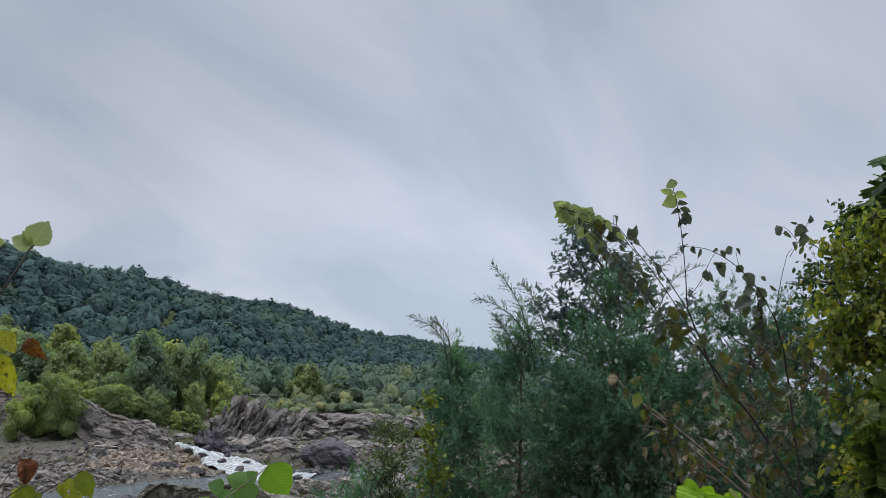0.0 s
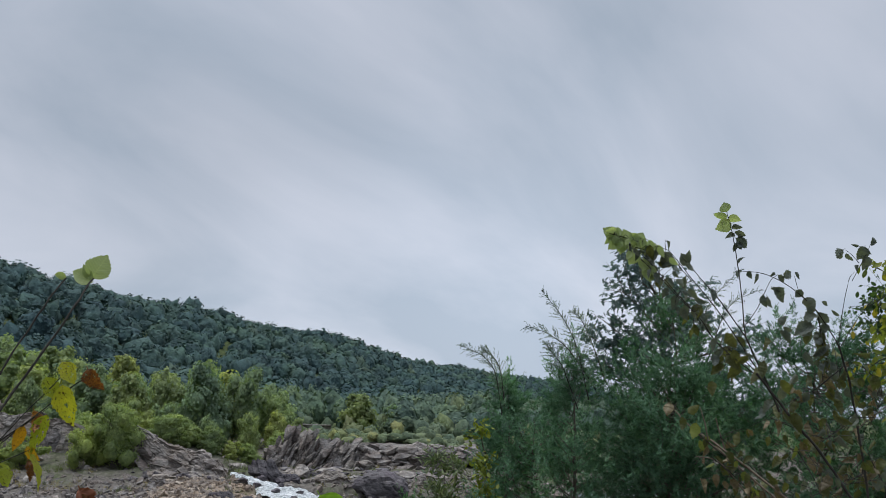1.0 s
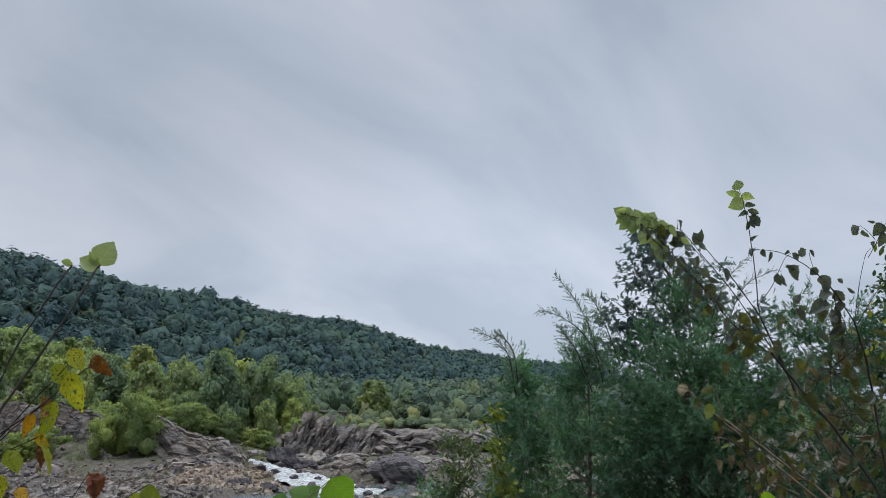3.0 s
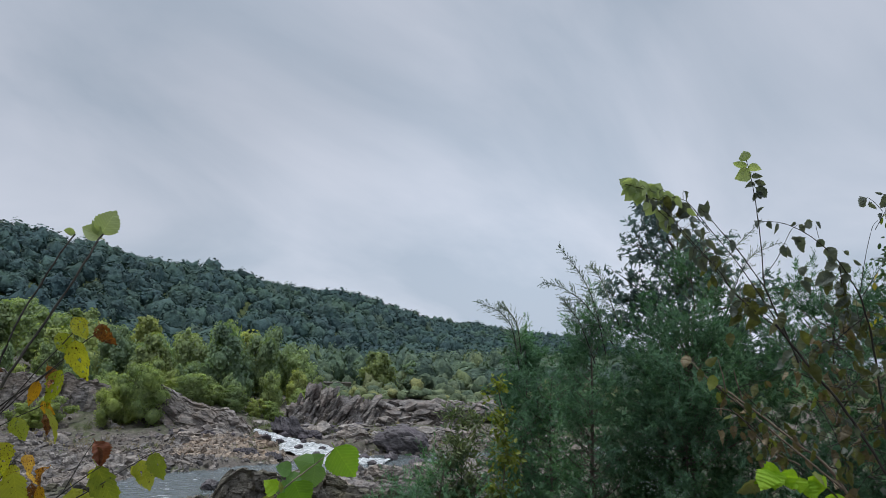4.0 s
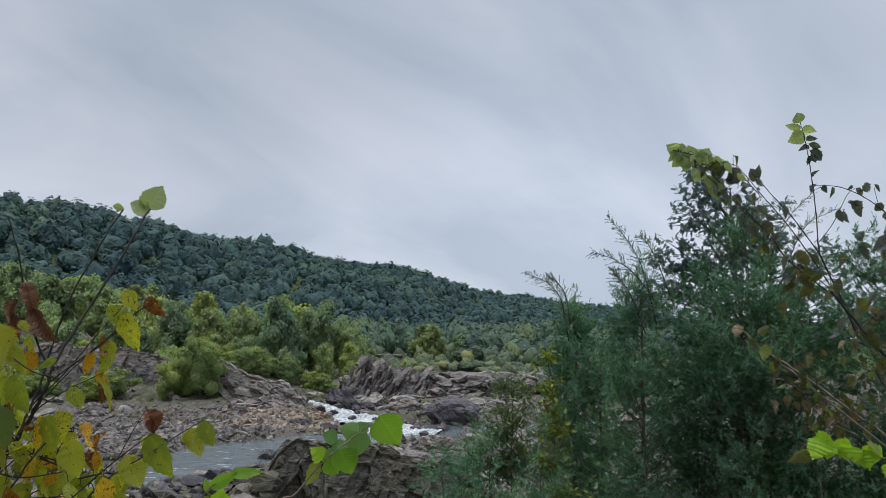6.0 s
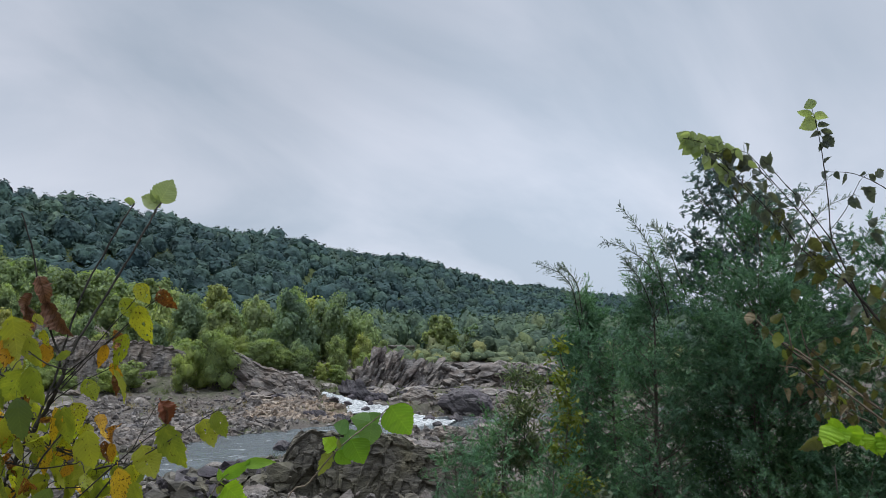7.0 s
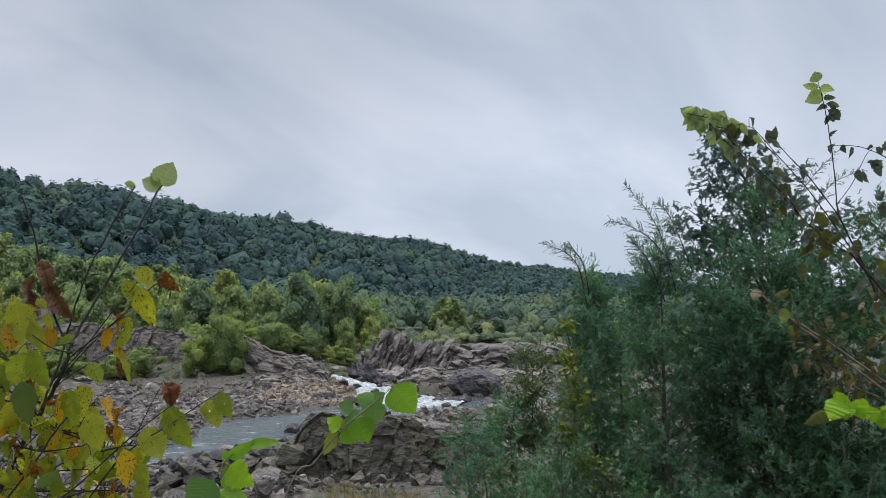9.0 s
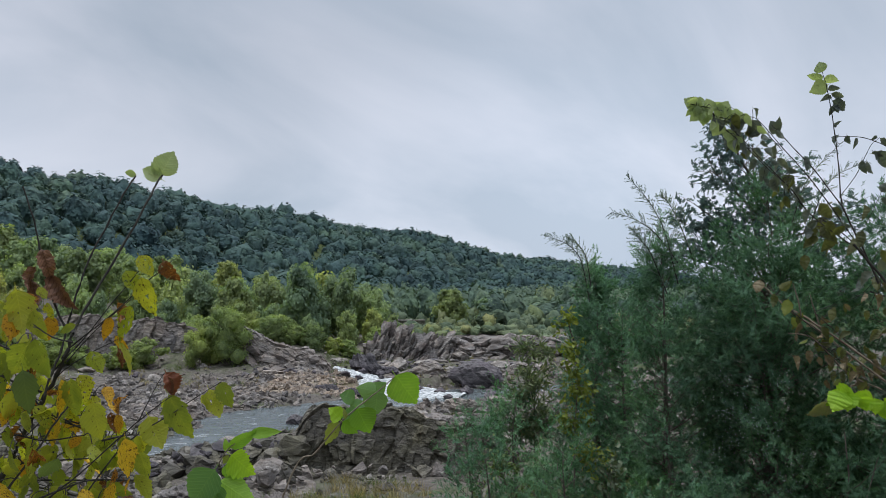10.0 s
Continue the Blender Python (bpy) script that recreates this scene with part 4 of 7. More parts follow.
def dome_np(g, n_leaf, leaf, lobes=9, core=2, open_below=0.2):
    """A unit crown seen from afar: heaped lobes with ragged sprays. Leaves and mass come apart, each with normals."""
    k = lobes
    a = 2.4 * np.arange(k) + g.uniform(-0.7, 0.7, k)
    h = 0.30 + 0.52 * (np.arange(k) + g.random(k)) / k
    w = 0.40 * np.sqrt(np.clip(1 - ((h - 0.40) / 0.54) ** 2, 0.02, 1)) * g.uniform(0.55, 1.15, k)
    cs = np.concatenate([[(0, 0, 0.46)], np.stack([w * np.cos(a), w * np.sin(a), h], 1)])
    rs = np.concatenate([[0.36], g.uniform(0.12, 0.21, k)])
    mid = np.array([0, 0, 0.44])
    kink = g.uniform(0, 50)

    def radius(d):
        """How far the lobed crown reaches in each direction."""
        reach = np.full(len(d), 0.2)
        for c, r in zip(cs - mid, rs):
            b = d @ c
            q = b * b - c @ c + r * r
            reach = np.maximum(reach, np.where(q > 0, b + np.sqrt(np.maximum(q, 0)), 0))
        return reach * (1 + 0.08 * fbm(d * 5.5 + kink, 3, 3, 0.65))
    V0, F0 = ICO[core]
    body = V0 * (0.83 * radius(V0) * g.uniform(0.97, 1.03, len(V0)))[:, None] + mid
    F0 = F0[body[F0].mean(1)[:, 2] > open_below]
    smoothed = V0 * radius(V0)[:, None] + mid
    d = g.normal(size=(n_leaf, 3))
    d[:, 2] = d[:, 2] * 0.9 + 0.3
    d /= np.linalg.norm(d, axis=1, keepdims=True)
    pos = mid + d * (radius(d) * (0.825 + 0.085 * g.random(n_leaf)))[:, None]
    e = np.stack([radius(d + 0.12 * q) for q in np.eye(3)], 1) - radius(d)[:, None]
    n = d - 1.8 * e + np.array([0, 0, 0.25])
    leaves = stamp(*BENT, pos, frames_z(n + 0.15 * g.normal(size=d.shape), g.uniform(0, 6.3, n_leaf)), leaf * g.uniform(0.5, 1.25, n_leaf))
    soft = np.repeat(1.0 * n + np.array([0, 0, 0.3]) + 0.17 * g.normal(size=d.shape), len(BENT[0]), 0)
    return leaves, (body, F0), soft, 0.9 * normals_np(smoothed, F0) + 0.25 * g.normal(size=body.shape) + np.array([0, 0, 0.3])


def woods(name, x, y, height, width, mat, label, n_leaf=90, leaf=0.10, variants=7, seed=1, core=2, sink=0.16, lobes=9):
    """A far wood: one body of many crowns, all standing on the ground."""
    g = np.random.default_rng(seed)
    var = [dome_np(g, n_leaf, leaf, lobes, core, sink - 0.14) for _ in range(variants)]
    which = g.integers(0, variants, len(x))
    own = np.clip(0.5 + 0.22 * fbm(np.stack([x, y, x * 0], 1) * 0.02, 2, seed) + 0.22 * g.normal(size=len(x)), 0, 1)
    P = np.stack([x, y, ground(x, y) - sink * height], 1)
    packs, norms, tones = [], [], []
    for v in range(variants):
        m = which == v
        if not m.any():
            continue
        a = g.uniform(0, 6.283, m.sum())
        R = np.zeros((m.sum(), 3, 3))
        R[:, 0, 0], R[:, 0, 1], R[:, 1, 0], R[:, 1, 1], R[:, 2, 2] = np.cos(a), -np.sin(a), np.sin(a), np.cos(a), 1
        S = np.stack([width[m], width[m] * g.uniform(0.8, 1.2, m.sum()), height[m]], 1)
        leaves, body, soft, skin = var[v]
        for (V, F), N in ((leaves, soft), (body, skin)):
            packs.append(stamp(V, F, P[m], R, S))
            norms.append(turned_np(N / np.array([1, 1, 1.1]), R))
            tones.append(np.repeat(own[m], len(V)))
    return tagged(new(name, mesh_np(name, *join_np(packs), mat, True, np.concatenate(norms), np.concatenate(tones))), label, "woods", kind="stuff")


def build_woods():
    g = np.random.default_rng(5)
    # the long wooded hill beyond the river
    s, a = np.meshgrid(np.arange(-10, 262, 10.4), np.arange(-560, 900, 11.0), indexing="ij")
    s, a = (s + g.uniform(-4.4, 4.4, s.shape)).ravel(), (a + g.uniform(-4.6, 4.6, a.shape)).ravel()
    x, y = 0.848 * s + 0.53 * a, 850 - 0.53 * s + 0.848 * a
    keep = (y > 120) & (np.arctan2(x, y) > -0.58) & (np.arctan2(x, y) < 0.40) & ((a < 300) | (g.random(len(a)) < 0.6))
    keep &= ~((x < -30) & (y < 215)) & ((s < 225) | (x < -30))
    x, y, s = x[keep], y[keep], s[keep]
    n = len(x)
    big = g.random(n) ** 1.5
    h, w = 12 + 9 * big + g.uniform(-4.5, 4.5, n), 11.3 + 7.5 * big + g.uniform(-2, 2, n)
    lab = "dense dark green broadleaf woods covering a long hill"
    far, mid, m = np.hypot(x, y) > 700, (np.hypot(x, y) <= 700) & (np.hypot(x, y) > 430), np.hypot(x, y) <= 430
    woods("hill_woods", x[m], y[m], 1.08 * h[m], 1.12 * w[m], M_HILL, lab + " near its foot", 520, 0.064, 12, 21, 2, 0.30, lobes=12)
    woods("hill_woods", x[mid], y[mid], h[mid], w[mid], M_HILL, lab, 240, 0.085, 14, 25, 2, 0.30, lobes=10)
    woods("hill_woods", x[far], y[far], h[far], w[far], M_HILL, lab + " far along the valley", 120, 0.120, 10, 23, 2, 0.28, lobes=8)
    # lighter woods on the valley floor
    x, y = np.meshgrid(np.arange(-60, 170, 8.8), np.arange(176, 350, 9.4))
    x, y = (x + g.uniform(-3.4, 3.4, x.shape)).ravel(), (y + g.uniform(-4, 4, y.shape)).ravel()
    s, a = hill_axes(x, y)
    keep = (s > 195) & (np.arctan2(x, y) > -0.22) & (np.arctan2(x, y) < 0.46) & ((y > 200) | (g.random(len(x)) < 0.6))
    x, y = x[keep], y[keep]
    n = len(x)
    tall = g.random(n) ** 1.8
    woods("valley_woods", x, y, 7.0 + 8.5 * tall, 7.0 + 4.6 * g.random(n) ** 1.5, M_VALLEY, "mixed green young trees on the valley floor", 330, 0.072, 9, 22, 2, 0.2, lobes=10)
    # low scrub on the rocky terrace beyond the outcrop, taller towards the woods
    x = np.concatenate([g.uniform(-8, 62, 420), g.uniform(-14, 70, 170), g.uniform(-14, 6, 46)])
    y = np.concatenate([g.uniform(122, 168, 420), g.uniform(168, 184, 170), g.uniform(160, 164, 46)])
    keep = (fbm(np.stack([x, y, x * 0], 1) * 0.08, 2, 3) > -0.35) & ((y < 164.2) | (x > 4) | (y > 169))
    x, y = x[keep], y[keep]
    n = len(x)
    grow = 1 + 1.3 * smooth(160, 180, y)
    woods("scrub", x, y, (1.3 + 2.4 * g.random(n) ** 1.7) * grow, (2.0 + 2.4 * g.random(n)) * (0.5 + 0.5 * grow), M_SCRUB, "low olive-green scrub on the rocky terrace", 90, 0.075, 9, 24, 2, 0.2)


build_woods()


def make_tree(name, label, height, width, mat, seed, n_leaf=5200, leaf=0.030, lobes=13, trunk=0.14, core=2, low=0.14):
    """A broadleaf tree: trunk with limbs, and a ragged crown of leaf sprays."""
    g = np.random.default_rng(seed)
    root = tagged(new(name), label, "tree", "river bank trees")
    leaves, body, soft, skin = crown_np(g, lobes, n_leaf, leaf, core, low)
    S = np.array([width, width, height])
    V, F = join_np([(leaves[0] * S, leaves[1]), (body[0] * S, body[1])])
    me = mesh_np("crown", V, F, mat, True, np.concatenate([soft, skin]) / np.array([1, 1, 1.15]))
    tubes = [tube_np(curve_path((0, 0, -0.4), (0.05 * width * g.normal(), 0.05 * width * g.normal(), height * 0.8), 0, 0.03 * height, 9, seed), np.linspace(trunk, trunk * 0.2, 9), 7)]
    for k in range(7):
        a, h = g.uniform(0, 6.283), g.uniform(0.2, 0.6) * height
        r = width * g.uniform(0.2, 0.36)
        tubes.append(tube_np(curve_path((0, 0, h), (r * math.cos(a), r * math.sin(a), h + height * g.uniform(0.12, 0.3)), 0.03 * height, 0.03 * height, 6, seed + k), np.linspace(trunk * 0.45, trunk * 0.08, 6), 5))
    part("trunk", mesh_np("trunk", *join_np(tubes), M_BARK, True), root)
    part("crown", me, root)
    return root


def plant(proto, x, y, h=1.0, turn=0.0, z=None, w=None):
    """A copy of a tree at a place, h times as large."""
    zz = float(ground(np.array([x]), np.array([y]))[0]) if z is None else z
    ob = copy_thing(proto, pose(x, y, zz - 0.1, 0, 0, turn))
    ob.scale = (w or h, w or h, h)
    return ob


def build_bank_trees():
    g = np.random.default_rng(8)
    kinds = ((M_TREE, "light green broadleaf tree with a rounded ragged crown"), (M_TREE2, "grey-green broadleaf tree on the river bank"), (M_TREE3, "yellowish green broadleaf tree on the river bank"),
             (M_TREE, "light green broadleaf tree with a rounded ragged crown"), (M_TREE2, "grey-green broadleaf tree on the river bank"), (M_TREE, "light green broadleaf tree with a rounded ragged crown"))
    protos = [make_tree("bank_tree", label, 11.2 + (k * 1.7) % 3, 7.8 + (k * 2.3) % 2.6, mat, 40 + k) for k, (mat, label) in enumerate(kinds)]
    front = [(-31, 138, 1.15), (-24, 132, 1.05), (-37, 134, 1.0), (-18.5, 136, 1.0), (-44, 140, 1.05), (-27, 146, 1.1),
             (-50, 146, 1.0), (-13, 140, 0.75), (-56, 138, 0.9), (-35, 126, 0.75), (-47, 128, 0.7), (-68, 140, 0.9), (-84, 150, 0.9), (-74, 130, 0.7), (-64, 124, 0.65), (-82, 138, 0.75), (-52, 118, 0.55), (-29, 122, 0.55), (-22, 124, 0.6), (-16, 127, 0.5), (-40, 120, 0.6), (-12, 131, 0.5), (-34, 117, 0.45), (-46, 121, 0.55), (-9, 136, 0.45), (-58, 126, 0.7), (-26, 116, 0.4), (-22, 140, 1.05), (-38, 142, 1.1), (-15, 146, 0.8)]
    behind = [(-60, 152, 1.1), (-66, 160, 1.2), (-76, 158, 1.15), (-86, 166, 1.2), (-96, 172, 1.25), (-106, 178, 1.2), (-90, 182, 1.2), (-78, 176, 1.15), (-62, 176, 1.1), (-70, 190, 1.15), (-104, 196, 1.2), (-54, 166, 1.0), (-96, 156, 1.0), (-118, 186, 1.2), (-90, 204, 1.15), (-76, 210, 1.1), (-58, 204, 1.1), (-44, 188, 1.0), (-40, 170, 0.95), (-30, 176, 0.9), (-20, 158, 0.9), (2, 176, 0.85), (10, 182, 0.75), (-122, 202, 1.2)]
    for k, (x, y, h) in enumerate(front):
        if k < 6:
            z = float(ground(np.array([x]), np.array([y]))[0])
            protos[k].matrix_basis = pose(x, y, z - 0.1, 0, 0, 40 * k)
            protos[k].scale = (h, h, h)
        else:
            plant(protos[int(g.integers(0, 6))], x, y, h * g.uniform(0.85, 1.1), g.uniform(0, 360))
    # those farther back are built more coarsely
    far = [make_tree("bank_tree", kinds[k][1], 9.6 + k, 9.0 + 1.2 * k, kinds[k][0], 50 + k, 2800, 0.040, core=1) for k in range(3)]
    for k, (x, y, h) in enumerate(behind):
        if k < 3:
            z = float(ground(np.array([x]), np.array([y]))[0])
            far[k].matrix_basis = pose(x, y, z - 0.1, 0, 0, 50 * k)
            far[k].scale = (h, h, h)
        else:
            plant(far[int(g.integers(0, 3))], x, y, h * g.uniform(0.85, 1.1), g.uniform(0, 360))


build_bank_trees()


def build_shrubs():
    g = np.random.default_rng(9)
    lab = "bright yellow-green shrub growing among river rocks"
    protos = [make_tree("shrub", lab, 4.4, 6.4, M_SHRUB, 60 + k, 8600 if k < 2 else 3600, 0.019 if k < 2 else 0.028, 14, 0.07, low=0.06) for k in range(4)]
    spots = [(-27.9, 98, 1.75, 1.05), (-31.2, 97.0, 1.3, 0.75), (-38.8, 97, 0.95), (-41.3, 96.5, 0.7), (-45.5, 96, 0.5), (-48.5, 97, 0.7), (-23.8, 106, 1.0), (-21.0, 106.5, 0.62), (-18.2, 107, 0.8), (-15.6, 107, 0.55),
             (-13.4, 108, 0.62), (-51, 98, 0.9), (-22.5, 109, 0.9), (-28, 110, 1.0), (-46, 110, 1.2), (-52, 104, 1.2), (-57, 98, 1.3), (-36, 112, 1.1), (-62, 106, 1.3), (-11, 122, 0.8), (-5, 138, 0.6), (1, 142, 0.5), (9, 141, 0.55)]
    for k, (x, y, h, *w) in enumerate(spots):
        w = w[0] if w else h
        if k < 4:
            z = float(ground(np.array([x]), np.array([y]))[0])
            protos[k].matrix_basis = pose(x, y, z - 0.1, 0, 0, 70 * k)
            protos[k].scale = (w, w, h)
        else:
            plant(protos[k % 2 if k < 7 else 2 + k % 2], x, y, h, g.uniform(0, 360), w=w)


build_shrubs()


def build_embankment():
    """A long low stone wall that shows beyond the outcrop."""
    root = tagged(new("stone_wall"), "long low pale stone wall beyond the rock outcrop", "wall")
    root.location = (-10.3, 166, 2.6)
    box = np.array([(x, y, z) for x in (-0.5, 0.5) for y in (-0.5, 0.5) for z in (0, 1)], float)
    quads = np.array([(0, 1, 3, 2), (4, 6, 7, 5), (0, 4, 5, 1), (2, 3, 7, 6), (1, 5, 7, 3), (0, 2, 6, 4)])
    g = np.random.default_rng(3)
    body = mesh_np("wall_body", box * np.array([12.6, 1.4, 2.9]) + np.array([0, 0, -0.3]), quads, M_BLUFF)
    part("wall_body", body, root)
    for k in range(9):
        cap = box * np.array([1.36 + 0.06 * g.normal(), 1.7, 0.22 + 0.03 * g.normal()]) + 0.02 * g.normal(size=(8, 3)) + np.array([-5.6 + 1.4 * k, 0, 2.6 - 0.02 * k])
        part("coping_stone", mesh_np("coping_stone", cap, quads, M_ROCK), root)


build_embankment()


def build_grass():
    """Tufts of dry and green grass on the near slope and between the rocks."""
    g = np.random.default_rng(14)
    x = np.concatenate([g.uniform(-14, 9, 900), g.uniform(-9, 7, 520), g.uniform(-50, 26, 900), g.uniform(-12, 16, 260)])
    y = np.concatenate([g.uniform(22, 43, 900), g.uniform(20, 36, 520), g.uniform(84, 114, 900), g.uniform(48, 72, 260)])
    keep = (fbm(np.stack([x, y, x * 0], 1) * 0.22, 2, 12) > -0.1) & (river_side(x, y) > 1.2)
    x, y = x[keep], y[keep]
    P = np.stack([x, y, ground(x, y)], 1)
    blade = (np.array([(-0.5, 0, 0), (0.5, 0, 0), (0.35, 0.6, 0.10), (-0.35, 0.6, 0.10), (0.0, 1.0, 0.34)]), np.array([(0, 1, 2), (0, 2, 3), (3, 2, 4)]))
    n = 26
    base = np.repeat(P, n, 0) + g.normal(size=(len(P) * n, 3)) * np.array([0.16, 0.16, 0])
    d = g.normal(size=base.shape) * 0.42 + np.array([0, 0, 1.0])
    ln = g.uniform(0.25, 0.85, len(base))
    dry = np.repeat(fbm(P * 0.3, 2, 16) > np.where(P[:, 1] > 45, 0.25, -0.1), n)
    for m, mat, lab in ((dry, M_STRAW, "dry straw-coloured grass among the rocks"), (~dry, M_GRASS, "green weeds among the rocks")):
        V, F = stamp(*blade, base[m], frames_np(d[m], g.uniform(0, 6.3, m.sum())), np.stack([np.full(m.sum(), 0.022), ln[m], ln[m]], 1))
        tagged(new("grass", mesh_np("grass", V, F, mat)), lab, "grass", kind="stuff")


M_STRAW = foliage("dry_grass", (0.16, 0.13, 0.06), (0.26, 0.21, 0.10), (0.38, 0.31, 0.16), 0.5, 0.2, 0.8)
M_GRASS = foliage("green_weeds", (0.06, 0.09, 0.025), (0.10, 0.14, 0.035), (0.16, 0.19, 0.06), 0.5, 0.2, 0.8)
build_grass()


# ---------------------------------------------------------------- thicket by the lookout
M_BERRY = foliage("waxy_berries", (0.13, 0.17, 0.17), (0.19, 0.24, 0.23), (0.27, 0.32, 0.29), 1.0, 0.0, 0.5)

def spray_np(g, n=9):
    """A flat cedar spray: a fan of narrow scale-leaf fingers, unit long."""
    V, F = [], []
    for k in range(n):
        t = k / (n - 1)
        root = np.array([0, 0.75 * t, 0])
        side = (1 if k % 2 else -1) * (0.9 - 0.55 * t) * g.uniform(0.45, 1.15)
        tip = root + np.array([0.42 * side, g.uniform(0.18, 0.44), g.uniform(-0.28, 0.32)]) * (1 - 0.35 * t)
        if k == n - 1:
            tip = np.array([0, 1.05, 0])
        d = tip - root
        nrm = np.array([d[1], -d[0], 0.0])
        nrm *= 0.050 / (np.linalg.norm(nrm) + 1e-9)
        b = len(V)
        V += [root - nrm, root + nrm, tip]
        F += [(b, b + 1, b + 2)]
    return np.array(V), np.array(F)


def faced_np(V, F, N):
    """Triangles turned so that each faces the way its points' normals do."""
    n = np.cross(V[F[:, 1]] - V[F[:, 0]], V[F[:, 2]] - V[F[:, 0]])
    back = (n * N[F[:, 0]]).sum(1) < 0
    F = F.copy()
    F[back] = F[back][:, ::-1]
    return F


def cedar(name, x, y, z, height, radius, seed, mat, n_branch=150, per=60, size=0.17, label="", lean=(0, 0), top=1.0, base=0.12, taper=0.5, waist=0.0):
    """A red cedar: reddish trunk, rising branches and dense fine sprays."""
    g = np.random.default_rng(seed)
    root = tagged(new(name), label or "dense dark green red cedar with feathery sprays", "tree", "cedars")
    root.location = (x, y, z)
    tip = np.array([lean[0], lean[1], height * top])
    tubes = [tube_np(curve_path((0, 0, -0.3), tip, 0, 0.05 * height, 12, seed), np.linspace(0.013 * height, 0.003, 12), 8)]
    pos, dirs, outs = [], [], []
    for k in range(n_branch):
        h = base + (0.97 - base) * g.random() ** 1.1
        a = g.uniform(0, 6.283)
        r = radius * (1 - h) ** taper * g.uniform(0.55, 1.1) * (0.55 + 0.45 * min(1, h / 0.25)) * (1 - waist * math.exp(-((h - 0.56) / 0.17) ** 2))
        p0 = tip * h
        p1 = p0 + np.array([r * math.cos(a), r * math.sin(a), g.uniform(0.1, 0.75) * r + 0.12])
        path = curve_path(p0, p1, -0.08 * r, 0.10 * r, 7, seed + k)
        tubes.append(tube_np(path, np.linspace(0.004 + 0.005 * r, 0.0015, 7), 4))
        # plumes: short side twigs, each with sprays along it
        out = (p1 - p0) / (np.linalg.norm(p1 - p0) + 1e-9)
        m, each = max(3, int(per * (1.25 - 0.42 * h)) // 11), 11
        t = g.uniform(0.25, 1.0, m) ** 0.7
        q = np.stack([np.interp(t, np.linspace(0, 1, 7), path[:, c]) for c in range(3)], 1)
        q = q + g.normal(size=(m, 3)) * np.array([0.05, 0.05, 0.05]) * (0.4 + r * 0.6)
        d = out * 0.75 + 0.62 * g.normal(size=(m, 3)) + np.array([0, 0, 0.3])
        d /= np.linalg.norm(d, axis=1, keepdims=True)
        ln = size * g.uniform(1.4, 3.2, m)
        u = (np.arange(each)[None, :] + g.random((m, each))) / each
        bend = np.array([0, 0, 1.0]) * (u ** 2)[..., None] * g.normal(0.0, 0.25, m)[:, None, None]
        pos.append((q[:, None, :] + (d[:, None, :] * u[..., None] + bend) * ln[:, None, None]).reshape(-1, 3))
        dirs.append((d[:, None, :] * 0.75 + 0.62 * g.normal(size=(m, each, 3))).reshape(-1, 3))
        flat_out = np.array([out[0], out[1], 0.0]) / (np.hypot(out[0], out[1]) + 1e-9)
        outs.append(np.repeat(0.55 * flat_out + 0.75 * d + np.array([0, 0, 0.35]), each, 0))
    pos, dirs, outs = np.concatenate(pos), np.concatenate(dirs), np.concatenate(outs)
    outs = outs + 0.35 * g.normal(size=outs.shape)
    packs, norms = [], []
    for v in range(4):
        m = np.arange(len(pos)) % 4 == v
        tv, tf = spray_np(g)
        packs.append(stamp(tv, tf, pos[m], frames_np(dirs[m], g.uniform(0, 6.3, m.sum())), 0.72 * size * g.uniform(0.5, 1.2, m.sum())))
        norms.append(np.repeat(outs[m], len(tv), 0))
    V, F = join_np(packs)
    norms = np.concatenate(norms)
    F = faced_np(V, F, norms)
    part("trunk", mesh_np("trunk", *tubes[0], M_BARK, True), root)
    tagged(part("branchwork", mesh_np("branchwork", *join_np(tubes[1:]), M_BARK, True), root), kind="stuff")
    tagged(part("foliage", mesh_np("foliage", V, F, mat, True, norms), root), kind="stuff")
    return root


